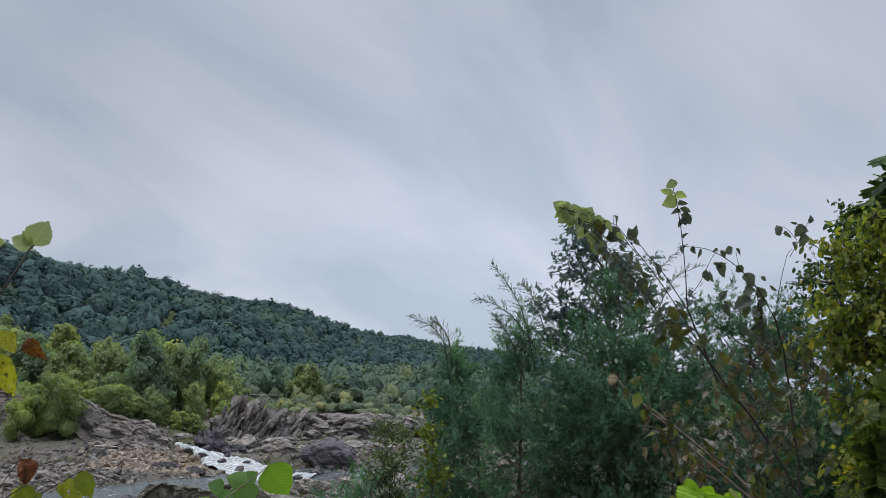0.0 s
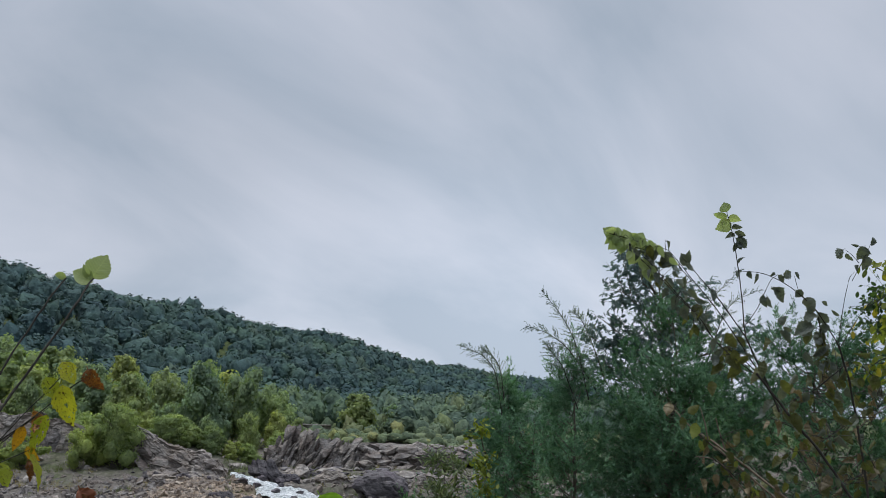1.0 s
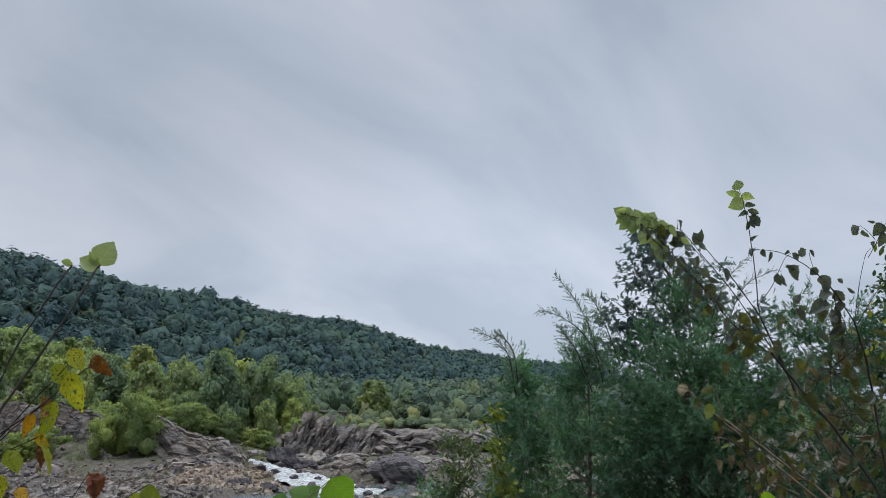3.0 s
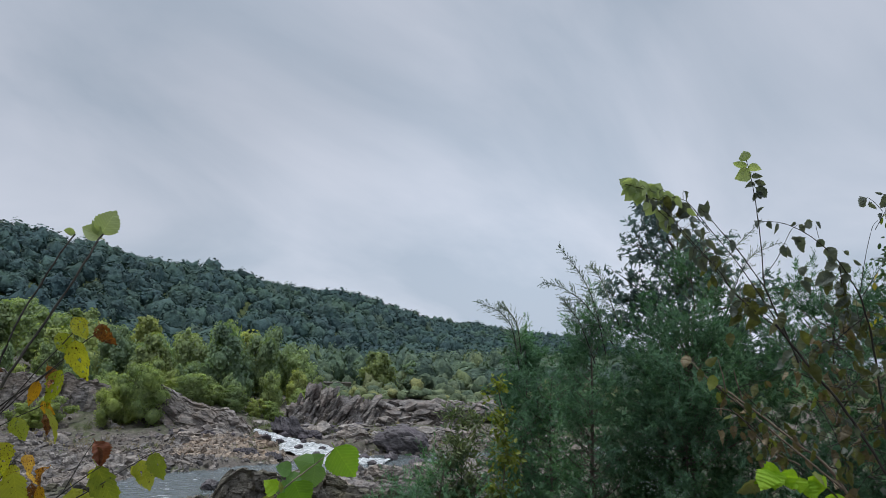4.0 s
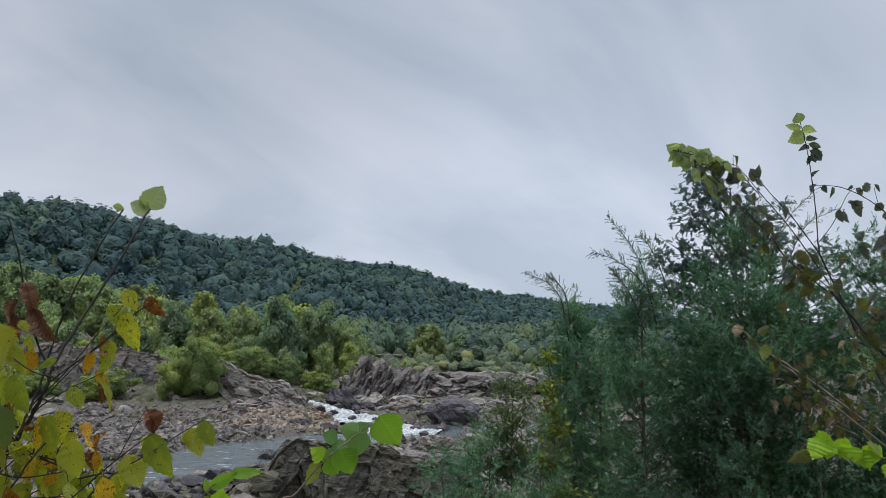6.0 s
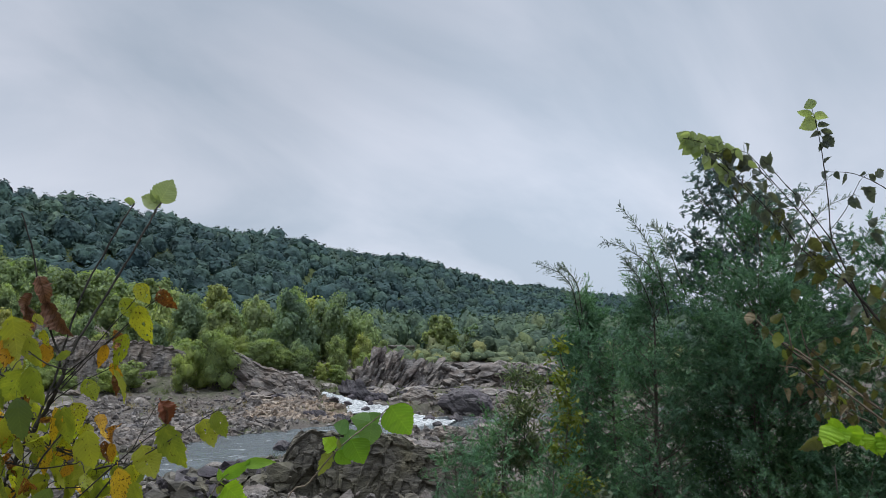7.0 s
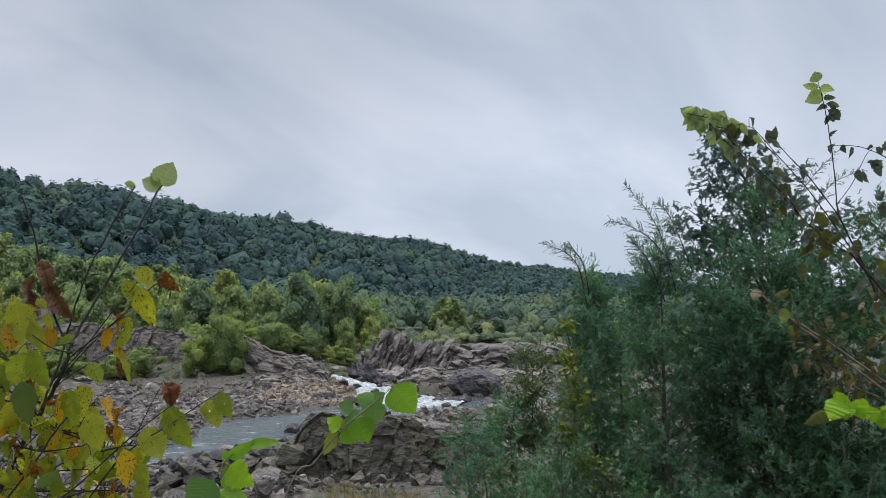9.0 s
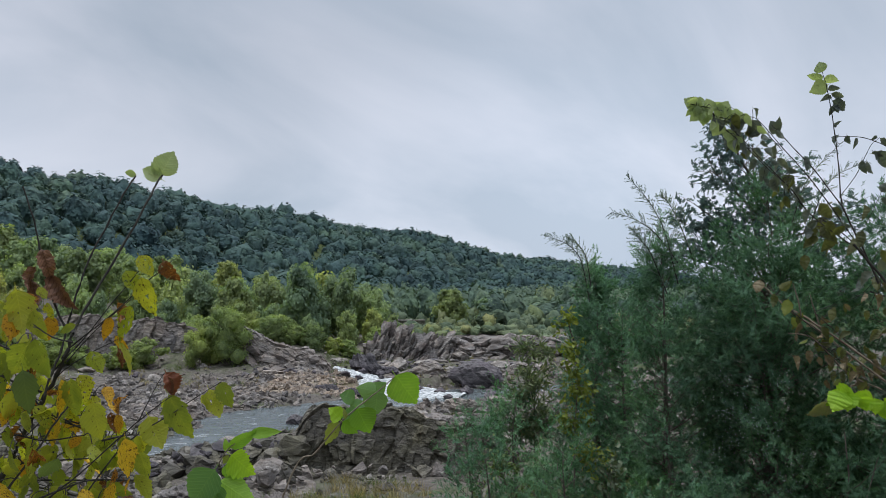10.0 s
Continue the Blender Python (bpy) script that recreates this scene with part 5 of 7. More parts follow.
def feather(root, pts, n, size, seed, mat):
    """An arching cedar tip: a thin leader with hanging side twigs, each set with tiny scale leaves."""
    g = np.random.default_rng(seed)
    P = np.array(pts) - np.array(root.location)
    t = np.linspace(0, 1, 20)
    k = np.linspace(0, 1, len(P))
    path = np.stack([np.interp(t, k, P[:, a]) for a in range(3)], 1)
    for _ in range(5):
        path[1:-1] = 0.25 * path[:-2] + 0.5 * path[1:-1] + 0.25 * path[2:]
    part("tip_twig", mesh_np("tip_twig", *tube_np(path, np.linspace(0.007, 0.0016, 20), 5), M_TWIG, True), root)
    tubes, pos, dirs = [], [], []
    for j in range(n):
        u = 0.04 + 0.94 * (j + g.random()) / n
        p = np.array([np.interp(u, t, path[:, a]) for a in range(3)])
        along = path[min(19, int(u * 19) + 1)] - path[int(u * 19)] if u < 0.95 else path[-1] - path[-2]
        along = along / (np.linalg.norm(along) + 1e-9)
        side = np.cross(along, g.normal(size=3))
        side /= np.linalg.norm(side)
        ln = size * g.uniform(0.5, 1.5) * (1.35 - 0.95 * u)
        q = curve_path(p, p + (along * 0.8 + side * 0.75 - np.array([0, 0, 0.12])) * ln, 0.08 * ln, 0.05 * ln, 7, seed + j)
        tubes.append(tube_np(q, np.linspace(0.0022, 0.0009, 7), 3))
        m = max(7, int(ln / 0.0075))
        w = g.uniform(0.08, 1.0, m)
        pos.append(np.stack([np.interp(w, np.linspace(0, 1, 7), q[:, a]) for a in range(3)], 1))
        d = (q[-1] - q[0]) / (np.linalg.norm(q[-1] - q[0]) + 1e-9)
        dirs.append(d * 0.9 + 0.42 * g.normal(size=(m, 3)))
    pos, dirs = np.concatenate(pos), np.concatenate(dirs)
    scale_leaf = (np.array([(-0.13, 0, 0), (0.13, 0, 0), (0.10, 0.6, 0.05), (-0.10, 0.6, 0.05), (0, 1, 0)]), np.array([(0, 1, 2), (0, 2, 3), (3, 2, 4)]))
    V, F = stamp(*scale_leaf, pos, frames_np(dirs, g.uniform(0, 6.3, len(pos))), 0.021 * g.uniform(0.6, 1.3, len(pos)))
    tagged(part("tip_twigwork", mesh_np("tip_twigwork", *join_np(tubes), mat, True), root), kind="stuff")
    tagged(part("tip_foliage", mesh_np("tip_foliage", V, F, mat), root), kind="stuff")


def build_cedars():
    big = cedar("cedar", 3.55, 8.3, 6.7, 4.65, 2.3, 1, M_CEDAR, 300, 105, 0.145, "large dense dark green red cedar beside the lookout", taper=0.5, waist=0.5)
    slim = cedar("cedar", 1.85, 9.2, 6.4, 4.85, 1.2, 2, M_CEDARLIT, 180, 72, 0.13, "slender green red cedar with drooping tips", taper=1.0)
    cedar("cedar", 2.15, 9.0, 6.5, 4.35, 1.15, 12, M_CEDARLIT, 120, 75, 0.13, "broad green red cedar with a rounded crown", taper=0.35)
    cedar("cedar", 4.9, 7.6, 6.9, 4.75, 2.0, 3, M_CEDAR, 220, 95, 0.145, "bushy dark green red cedar in the thicket", taper=0.4, waist=0.5)
    cedar("cedar", 3.8, 8.8, 6.9, 5.35, 1.15, 11, M_CEDAR, 130, 72, 0.13, "tall green red cedar with a pointed crown")
    cedar("cedar", 0.85, 8.8, 6.6, 3.15, 0.85, 4, M_CEDARLIT, 80, 66, 0.115, "low spreading young cedar on the slope")
    cedar("cedar", 2.0, 6.8, 7.1, 2.0, 1.2, 5, M_CEDAR, 90, 66, 0.115, "low bushy cedar on the slope")
    cedar("cedar", 6.3, 8.0, 7.0, 4.75, 2.0, 6, M_CEDAR, 190, 80, 0.15, "dark cedar deep in the thicket", taper=0.35, waist=0.4)
    cedar("cedar", 2.38, 8.2, 7.0, 4.55, 1.0, 7, M_CEDARLIT, 140, 64, 0.125, "feathery young cedar with pale arching tips", taper=0.75)
    cedar("cedar", 0.42, 7.9, 6.8, 2.75, 0.65, 8, M_CEDARLIT, 52, 60, 0.105, "juvenile cedar in lightened green on the slope")
    cedar("cedar", 1.15, 7.3, 7.0, 2.6, 0.8, 9, M_CEDARLIT, 60, 66, 0.105, "bushy young cedar on the slope")
    cedar("cedar", 0.3, 9.8, 6.3, 3.15, 0.62, 10, M_CEDARLIT, 44, 52, 0.11, "small young cedar above the river")
    for k, (x, y, z, h, r) in enumerate(((3.2, 11.2, 6.3, 3.9, 1.7), (5.6, 10.8, 6.6, 3.8, 1.9), (7.9, 9.6, 6.9, 4.0, 1.9), (6.3, 7.3, 7.2, 3.2, 1.5), (8.4, 7.6, 7.6, 3.7, 1.7))):
        cedar("cedar", x, y, z, h, r, 40 + k, M_CEDAR, 60, 44, 0.21, "dark cedar in the shade of the thicket", taper=0.4)
    for k, (root, pts, n) in enumerate((
            (big, [(2.5, 8.0, 11.1), (2.36, 8.0, 11.72), (2.18, 8.0, 12.03), (1.96, 8.0, 12.27)], 70), (big, [(2.59, 8.0, 11.2), (2.27, 8.0, 11.66), (2.03, 8.0, 11.81), (1.79, 8.0, 11.87)], 60),
            (big, [(2.38, 8.0, 11.0), (2.2, 8.0, 11.48), (2.07, 8.0, 11.6), (2.03, 8.0, 11.69)], 60), (big, [(2.69, 8.0, 11.3), (2.54, 8.0, 11.72), (2.42, 8.0, 11.97), (2.33, 8.0, 12.06)], 60),
            (slim, [(1.75, 9.0, 10.9), (1.66, 9.0, 11.44), (1.48, 9.0, 11.61), (1.21, 9.0, 11.7)], 60), (slim, [(1.78, 9.0, 11.0), (1.72, 9.0, 11.47), (1.58, 9.0, 11.64), (1.5, 9.0, 11.66)], 50),
            (big, [(3.9, 8.5, 11.6), (4.09, 8.5, 12.22), (4.29, 8.5, 12.48), (4.57, 8.5, 12.74)], 50), (big, [(4.1, 8.5, 11.6), (4.28, 8.5, 12.09), (4.45, 8.5, 12.35), (4.84, 8.5, 12.51)], 45))):
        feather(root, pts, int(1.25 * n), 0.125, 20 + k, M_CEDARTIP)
    # clusters of small waxy berries, and bare dead sticks low in the big cedar
    g = np.random.default_rng(17)
    c = np.stack([g.uniform(-1.15, -0.2, 22), g.uniform(-1.5, -1.0, 22), g.uniform(2.5, 3.7, 22)], 1)
    q = np.repeat(c, 18, 0) + g.normal(size=(22 * 18, 3)) * np.array([0.07, 0.07, 0.07])
    V, F = stamp(*ICO[1], q, frames_np(g.normal(size=q.shape)), g.uniform(0.004, 0.0062, len(q)))
    tagged(part("berry_spray", mesh_np("berry_spray", V, F, M_BERRY, True), big, "pale blue-grey cedar berries"), kind="stuff")
    for k, (a, b, r) in enumerate((((0.1, -1.35, 1.6), (0.22, -1.15, 3.0), 0.016), ((-0.05, -1.4, 1.7), (-0.5, -1.25, 2.5), 0.010), ((0.15, -1.35, 2.0), (0.62, -1.2, 3.1), 0.008), ((-0.3, -1.4, 1.6), (-0.75, -1.3, 2.35), 0.009))):
        part("dead_branch", mesh_np("dead_branch", *tube_np(curve_path(a, b, 0.04, 0.07, 10, 60 + k), np.linspace(r, r * 0.3, 10), 6), M_BARK, True), big, "bare pale dead branch")


build_cedars()


# ---------------------------------------------------------------- near leaves
def near_leaf_material(kind, a, b, spots=0.0, spot_colour=(0.06, 0.03, 0.012), through_light=0.4, ribs=0.25, holes=0.0):
    """A single leaf's skin: veins, mottling, specks; each leaf has its own tone."""
    m, nt, bs = material("leaf_" + kind, 0.5, 0.35)
    N, L = nt.nodes.new, nt.links.new
    tc, info = N("ShaderNodeTexCoord"), N("ShaderNodeObjectInfo")
    sep = N("ShaderNodeSeparateXYZ")
    L(tc.outputs["Object"], sep.inputs[0])
    shift = N("ShaderNodeVectorMath"); shift.operation = "ADD"
    far = N("ShaderNodeMath"); far.operation = "MULTIPLY"; far.inputs[1].default_value = 37.0
    L(info.outputs["Random"], far.inputs[0])
    L(tc.outputs["Object"], shift.inputs[0]); L(far.outputs[0], shift.inputs[1])
    mott = noise_node(nt, 2.6, 4, 0.6, shift.outputs[0])
    blend = N("ShaderNodeMath"); blend.operation = "ADD"
    half = N("ShaderNodeMath"); half.operation = "MULTIPLY_ADD"; half.inputs[1].default_value, half.inputs[2].default_value = 0.9, -0.45
    L(info.outputs["Random"], half.inputs[0])
    L(mott.outputs[0], blend.inputs[0]); L(half.outputs[0], blend.inputs[1])
    c = ramp_node(nt, blend.outputs[0], [(0.25, a), (0.75, b)]).outputs[0]
    # side veins that run forward from the midrib
    ax = N("ShaderNodeMath"); ax.operation = "ABSOLUTE"
    L(sep.outputs[0], ax.inputs[0])
    lean = N("ShaderNodeMath"); lean.operation = "MULTIPLY_ADD"; lean.inputs[1].default_value = -0.55
    L(ax.outputs[0], lean.inputs[0]); L(sep.outputs[1], lean.inputs[2])
    w = N("ShaderNodeMath"); w.operation = "MULTIPLY"; w.inputs[1].default_value = 62.0
    L(lean.outputs[0], w.inputs[0])
    sn = N("ShaderNodeMath"); sn.operation = "SINE"
    L(w.outputs[0], sn.inputs[0])
    vein = ramp_node(nt, sn.outputs[0], [(0.55, (0, 0, 0)), (0.98, (1, 1, 1))]).outputs[0]
    mid = ramp_node(nt, ax.outputs[0], [(0.008, (1, 1, 1)), (0.03, (0, 0, 0))]).outputs[0]
    lines = mix_node(nt, 1.0, vein, mid, "ADD")
    fac = N("ShaderNodeMath"); fac.operation = "MULTIPLY"; fac.inputs[1].default_value = ribs
    L(lines, fac.inputs[0])
    c = mix_node(nt, fac.outputs[0], c, mix_node(nt, 1.0, c, (0.5, 0.5, 0.45), "MULTIPLY") if ribs > 0.5 else mix_node(nt, 1.0, c, (1.5, 1.4, 1.3), "MULTIPLY"))
    if spots:
        sp = noise_node(nt, 11.0, 3, 0.65, shift.outputs[0])
        k = ramp_node(nt, sp.outputs[0], [(0.70 - 0.24 * spots, (0, 0, 0)), (0.76 - 0.22 * spots, (1, 1, 1))]).outputs[0]
        c = mix_node(nt, k, c, spot_colour)
    L(c, bs.inputs["Base Color"])
    bu = N("ShaderNodeBump")
    bu.inputs["Strength"].default_value, bu.inputs["Distance"].default_value = 0.35, 0.002
    L(lines, bu.inputs["Height"]); L(bu.outputs[0], bs.inputs["Normal"])
    tr = N("ShaderNodeBsdfTranslucent")
    L(mix_node(nt, 1.0, c, (1.2, 1.2, 0.6), "MULTIPLY"), tr.inputs[0])
    mx = N("ShaderNodeMixShader")
    mx.inputs[0].default_value = through_light
    L(bs.outputs[0], mx.inputs[1]); L(tr.outputs[0], mx.inputs[2])
    last = mx.outputs[0]
    if holes:
        # bites eaten out of the blade
        eat = noise_node(nt, 5.5, 2, 0.5, shift.outputs[0])
        cut = ramp_node(nt, eat.outputs[0], [(0.74 - 0.1 * holes, (0, 0, 0)), (0.75 - 0.1 * holes, (1, 1, 1))]).outputs[0]
        gone, bite = N("ShaderNodeBsdfTransparent"), N("ShaderNodeMixShader")
        L(cut, bite.inputs[0]); L(last, bite.inputs[1]); L(gone.outputs[0], bite.inputs[2])
        last = bite.outputs[0]
    L(last, nt.nodes["Material Output"].inputs[0])
    return m


M_VINE = bark_material("pale_vine_bark", (0.13, 0.105, 0.08), (0.30, 0.25, 0.19))
LEAF_MAT = {
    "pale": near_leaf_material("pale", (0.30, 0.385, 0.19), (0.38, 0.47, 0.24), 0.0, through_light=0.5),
    "green": near_leaf_material("green", (0.20, 0.25, 0.036), (0.37, 0.395, 0.05), 0.28, through_light=0.58, holes=0.6),
    "spot": near_leaf_material("spot", (0.28, 0.335, 0.028), (0.44, 0.44, 0.04), 0.55, through_light=0.58, holes=1.0),
    "gold": near_leaf_material("gold", (0.50, 0.27, 0.018), (0.66, 0.44, 0.03), 0.6, (0.12, 0.05, 0.012)),
    "rust": near_leaf_material("rust", (0.20, 0.08, 0.02), (0.45, 0.21, 0.03), 0.9, (0.09, 0.035, 0.015), holes=1.0),
    "brown": near_leaf_material("brown", (0.17, 0.08, 0.048), (0.30, 0.155, 0.095), 0.2, through_light=0.15, ribs=0.85),
    "russet": near_leaf_material("russet", (0.17, 0.055, 0.028), (0.22, 0.075, 0.035), 0.2, through_light=0.2),
    "dusk": near_leaf_material("dusk", (0.08, 0.125, 0.04), (0.11, 0.16, 0.05), 0.1),
    "bright": near_leaf_material("bright", (0.19, 0.37, 0.04), (0.26, 0.45, 0.055), 0.0, through_light=0.5),
    "fresh": near_leaf_material("fresh", (0.13, 0.26, 0.085), (0.19, 0.33, 0.11), 0.0, through_light=0.45),
    "lime": near_leaf_material("lime", (0.28, 0.48, 0.03), (0.34, 0.55, 0.04), 0.0, through_light=0.5),
    "lime2": near_leaf_material("lime2", (0.16, 0.205, 0.05), (0.22, 0.26, 0.066), 0.3),
    "olive": near_leaf_material("olive", (0.085, 0.10, 0.038), (0.135, 0.148, 0.055), 0.4, through_light=0.4),
    "dull": near_leaf_material("dull", (0.085, 0.10, 0.05), (0.13, 0.14, 0.065), 0.3),
    # Grey of leaves seen against the sky, put into their colour.
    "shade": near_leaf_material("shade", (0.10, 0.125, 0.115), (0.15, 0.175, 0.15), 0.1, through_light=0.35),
    "tan": near_leaf_material("tan", (0.13, 0.108, 0.066), (0.225, 0.185, 0.112), 0.4, through_light=0.25, holes=0.9),
}
LEAF_WORDS = {"pale": "pale green leaf", "green": "yellow-green leaf with dark specks", "spot": "yellowing leaf with brown spots", "gold": "golden leaf mottled with brown", "rust": "rusty half-dead leaf",
              "brown": "curled dry brown leaf", "russet": "russet dead leaf", "dusk": "dull dark green leaf", "bright": "bright fresh green leaf", "fresh": "soft green rounded leaf",
              "lime": "glowing lime green leaf", "lime2": "pale lime leaf", "olive": "olive green limp leaf", "dull": "dull grey-green limp leaf", "tan": "withered tan leaf", "shade": "leaf darkened to grey-green as if backlit"}


def leaf_np(seed, teeth=0.07, curl=0.16, fold=0.22, wave=0.03, full=0.8, ragged=0.11, pleat=0.0):
    """A leaf one long and one wide, with toothed edges, a folded midrib and a short stalk."""
    g = np.random.default_rng(seed)
    n = 21
    V, F = [(-0.012, -0.16, 0.02), (0, -0.16, 0.03), (0.012, -0.16, 0.02)], []
    bend = g.uniform(-0.09, 0.09)
    for k in range(n):
        y = k / (n - 1)
        w = 0.56 * max(0.02, math.sin(math.pi * y ** full)) ** 0.8 * (1 - 0.22 * y * y)
        if y > 0.85:
            w *= 0.8
        if k in (0, n - 1):
            w = 0.012
        tooth = 1 + 0.6 * teeth * (1 if k % 2 else -1)
        if k % 2 == 0:
            wob = 1 + ragged * g.uniform(-1, 1)
        z0 = -curl * y * y + wave * math.sin(5 * y + seed) + pleat * (k % 2)
        x0 = bend * math.sin(math.pi * y)
        l, r = w * tooth * wob * g.uniform(0.98 - 0.3 * ragged, 0.98 + 0.3 * ragged), w * tooth * (2 - wob) * g.uniform(0.98 - 0.3 * ragged, 0.98 + 0.3 * ragged)
        V += [(x0 - l, y + 0.02 * (k % 2), z0 + fold * l + wave * g.uniform(-1, 1)), (x0, y, z0), (x0 + r, y + 0.02 * (k % 2), z0 + fold * r + wave * g.uniform(-1, 1))]
    for k in range(n):
        b = 3 * k
        F += [(b, b + 1, b + 4, b + 3), (b + 1, b + 2, b + 5, b + 4)]
    return np.array(V), np.array(F)


LEAF_MESH = {}
for kind_ in LEAF_MAT:
    dry = kind_ in ("brown", "rust", "russet", "tan")
    round_ = kind_ in ("bright", "fresh")
    lobed = kind_ == "lime"
    limp = kind_ in ("shade", "olive", "dull")
    teeth_, curl_, fold_, wave_ = (0.12, 0.45, 0.9, 0.15) if dry else ((0.13, 0.3, 0.3, 0.09) if lobed else (0.05, 0.14, 0.16, 0.03) if round_ else ((0.09, 0.34, 0.62, 0.11) if limp else (0.08, 0.18, 0.22, 0.04)))
    LEAF_MESH[kind_] = [mesh_np("leaf_" + kind_, *leaf_np(5 * k + len(kind_), teeth_, curl_ + 0.08 * k, fold_ + 0.12 * (k % 3), wave_, 0.70 if round_ else 0.62 if lobed else 0.78, 0.035 if round_ or kind_ == "pale" else 0.11, 0.075 if kind_ == "brown" else 0.0), LEAF_MAT[kind_], True) for k in range(4)]
LEAF_RNG = np.random.default_rng(99)
# Where the camera ends up; the near leaves are turned towards it.
CAMERA_EYE = Vector((0, 0, 11.0))


def plant_root(name, label, where, group):
    """A plant, rooted in the ground at that place."""
    x, y, _ = where
    ob = tagged(new(name), label, "plant", group)
    ob.location = (x, y, float(ground(np.array([x]), np.array([y]))[0]))
    return ob


def smooth_line(pts, times=6):
    """A rounded line through points."""
    P = np.array(pts, float)
    P = np.concatenate([[2 * P[0] - P[1]], P, [2 * P[-1] - P[-2]]])
    out = []
    for i in range(1, len(P) - 2):
        for t in np.linspace(0, 1, times, endpoint=False):
            out.append(0.5 * (2 * P[i] + (P[i + 1] - P[i - 1]) * t + (2 * P[i - 1] - 5 * P[i] + 4 * P[i + 1] - P[i + 2]) * t * t + (3 * P[i] - P[i - 1] - 3 * P[i + 1] + P[i + 2]) * t ** 3))
    out.append(P[-2])
    return np.array(out)


def stem(root, name, pts, r0, r1, mat=None):
    """A tapering woody stem with slight knots."""
    P = smooth_line(pts)
    k = np.arange(len(P))
    r = np.linspace(r0, r1, len(P)) * (1 + 0.10 * np.sin(k * 2.1) + 0.22 * (k % 6 == 0))
    P = P + 0.35 * r1 * np.stack([np.sin(k * 1.3), np.cos(k * 0.9), np.sin(k * 1.7)], 1)
    return part(name, mesh_np(name, *tube_np(P - np.array(root.location), r, 7), mat or M_TWIG, True), root)


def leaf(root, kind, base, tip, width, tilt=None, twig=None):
    """One leaf from its base to its tip, on the plant or on one of its twigs, turned to face the camera."""
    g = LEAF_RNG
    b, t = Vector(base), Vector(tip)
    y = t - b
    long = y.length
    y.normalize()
    n = (CAMERA_EYE - b).normalized() + Vector(g.normal(0, (0.2 if kind in ("bright", "fresh", "lime", "pale") else 0.38) if tilt is None else tilt, 3))
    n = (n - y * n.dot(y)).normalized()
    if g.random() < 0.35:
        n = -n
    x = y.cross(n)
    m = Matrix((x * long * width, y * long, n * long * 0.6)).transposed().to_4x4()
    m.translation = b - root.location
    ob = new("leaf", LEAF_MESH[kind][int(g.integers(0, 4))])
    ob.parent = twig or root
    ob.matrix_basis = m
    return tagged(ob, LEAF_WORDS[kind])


def foliate(root, kinds, pts, n, long, seed, spread):
    """Hanging leaves on side twigs along a line."""
    g = np.random.default_rng(seed)
    P = smooth_line(pts, 10)
    kinds = kinds.split(",")
    off = np.array(root.location)
    tubes, hung = [tube_np(P - off, np.linspace(0.0022, 0.0012, len(P)), 5)], []
    for k in range(n):
        p = P[int(g.integers(0, len(P)))]
        b = p + g.normal(0, 1, 3) * np.array([spread, spread * 2.2, spread])
        d = np.array([g.normal(0, 0.55), g.normal(0, 0.35), -1.0 + 0.45 * g.normal()])
        d *= long * g.uniform(0.65, 1.2) / np.linalg.norm(d)
        tubes.append(tube_np(curve_path(p - off, b - off, 0.01, 0.004, 5, seed + k), np.linspace(0.0013, 0.0008, 5), 4))
        hung.append((kinds[k % len(kinds)], tuple(b), tuple(b + d), g.uniform(0.38, 0.60)))
    twig = part("side_twig", mesh_np("side_twig", *join_np(tubes), M_TWIG, True), root)
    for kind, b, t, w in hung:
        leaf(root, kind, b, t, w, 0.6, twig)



# yellowing shrub beside the lookout
shrub = plant_root("yellowing_shrub", "yellowing shrub with spotted green and gold leaves", (-1.05, 1.45, 9.4), "leafy shrubs")
stem(shrub, 'stem', [(-0.937, 1.450, 10.243), (-0.897, 1.450, 10.438), (-0.865, 1.450, 10.589), (-0.835, 1.450, 10.655), (-0.820, 1.450, 10.684), (-0.795, 1.450, 10.742), (-0.765, 1.450, 10.796), (-0.739, 1.450, 10.844), (-0.721, 1.450, 10.887), (-0.711, 1.450, 10.924)], 0.0052, 0.0033)
stem(shrub, 'wand', [(-0.711, 1.450, 10.924), (-0.716, 1.475, 10.939), (-0.691, 1.500, 11.006), (-0.653, 1.525, 11.092), (-0.611, 1.550, 11.193), (-0.604, 1.575, 11.232), (-0.602, 1.600, 11.254)], 0.0027, 0.0018)
stem(shrub, 'wand', [(-0.749, 1.420, 10.800), (-0.741, 1.436, 10.850), (-0.733, 1.452, 10.890), (-0.730, 1.469, 10.940), (-0.720, 1.485, 11.006), (-0.705, 1.501, 11.073), (-0.680, 1.518, 11.139), (-0.656, 1.534, 11.203), (-0.638, 1.550, 11.244)], 0.0023, 0.0016)
stem(shrub, 'wand', [(-0.711, 1.450, 10.924), (-0.726, 1.450, 10.938), (-0.746, 1.450, 10.978), (-0.764, 1.450, 11.033), (-0.779, 1.450, 11.087), (-0.792, 1.450, 11.142), (-0.816, 1.450, 11.208)], 0.0023, 0.0013)
stem(shrub, 'twig', [(-0.744, 1.450, 10.854), (-0.729, 1.450, 10.870), (-0.687, 1.450, 10.916), (-0.635, 1.450, 10.984), (-0.601, 1.450, 11.025), (-0.577, 1.450, 11.057)], 0.0013, 0.0007)
stem(shrub, 'twig', [(-0.731, 1.450, 10.876), (-0.708, 1.450, 10.903), (-0.634, 1.450, 10.962), (-0.568, 1.450, 11.025), (-0.538, 1.450, 11.049), (-0.523, 1.450, 11.064)], 0.0015, 0.0007)
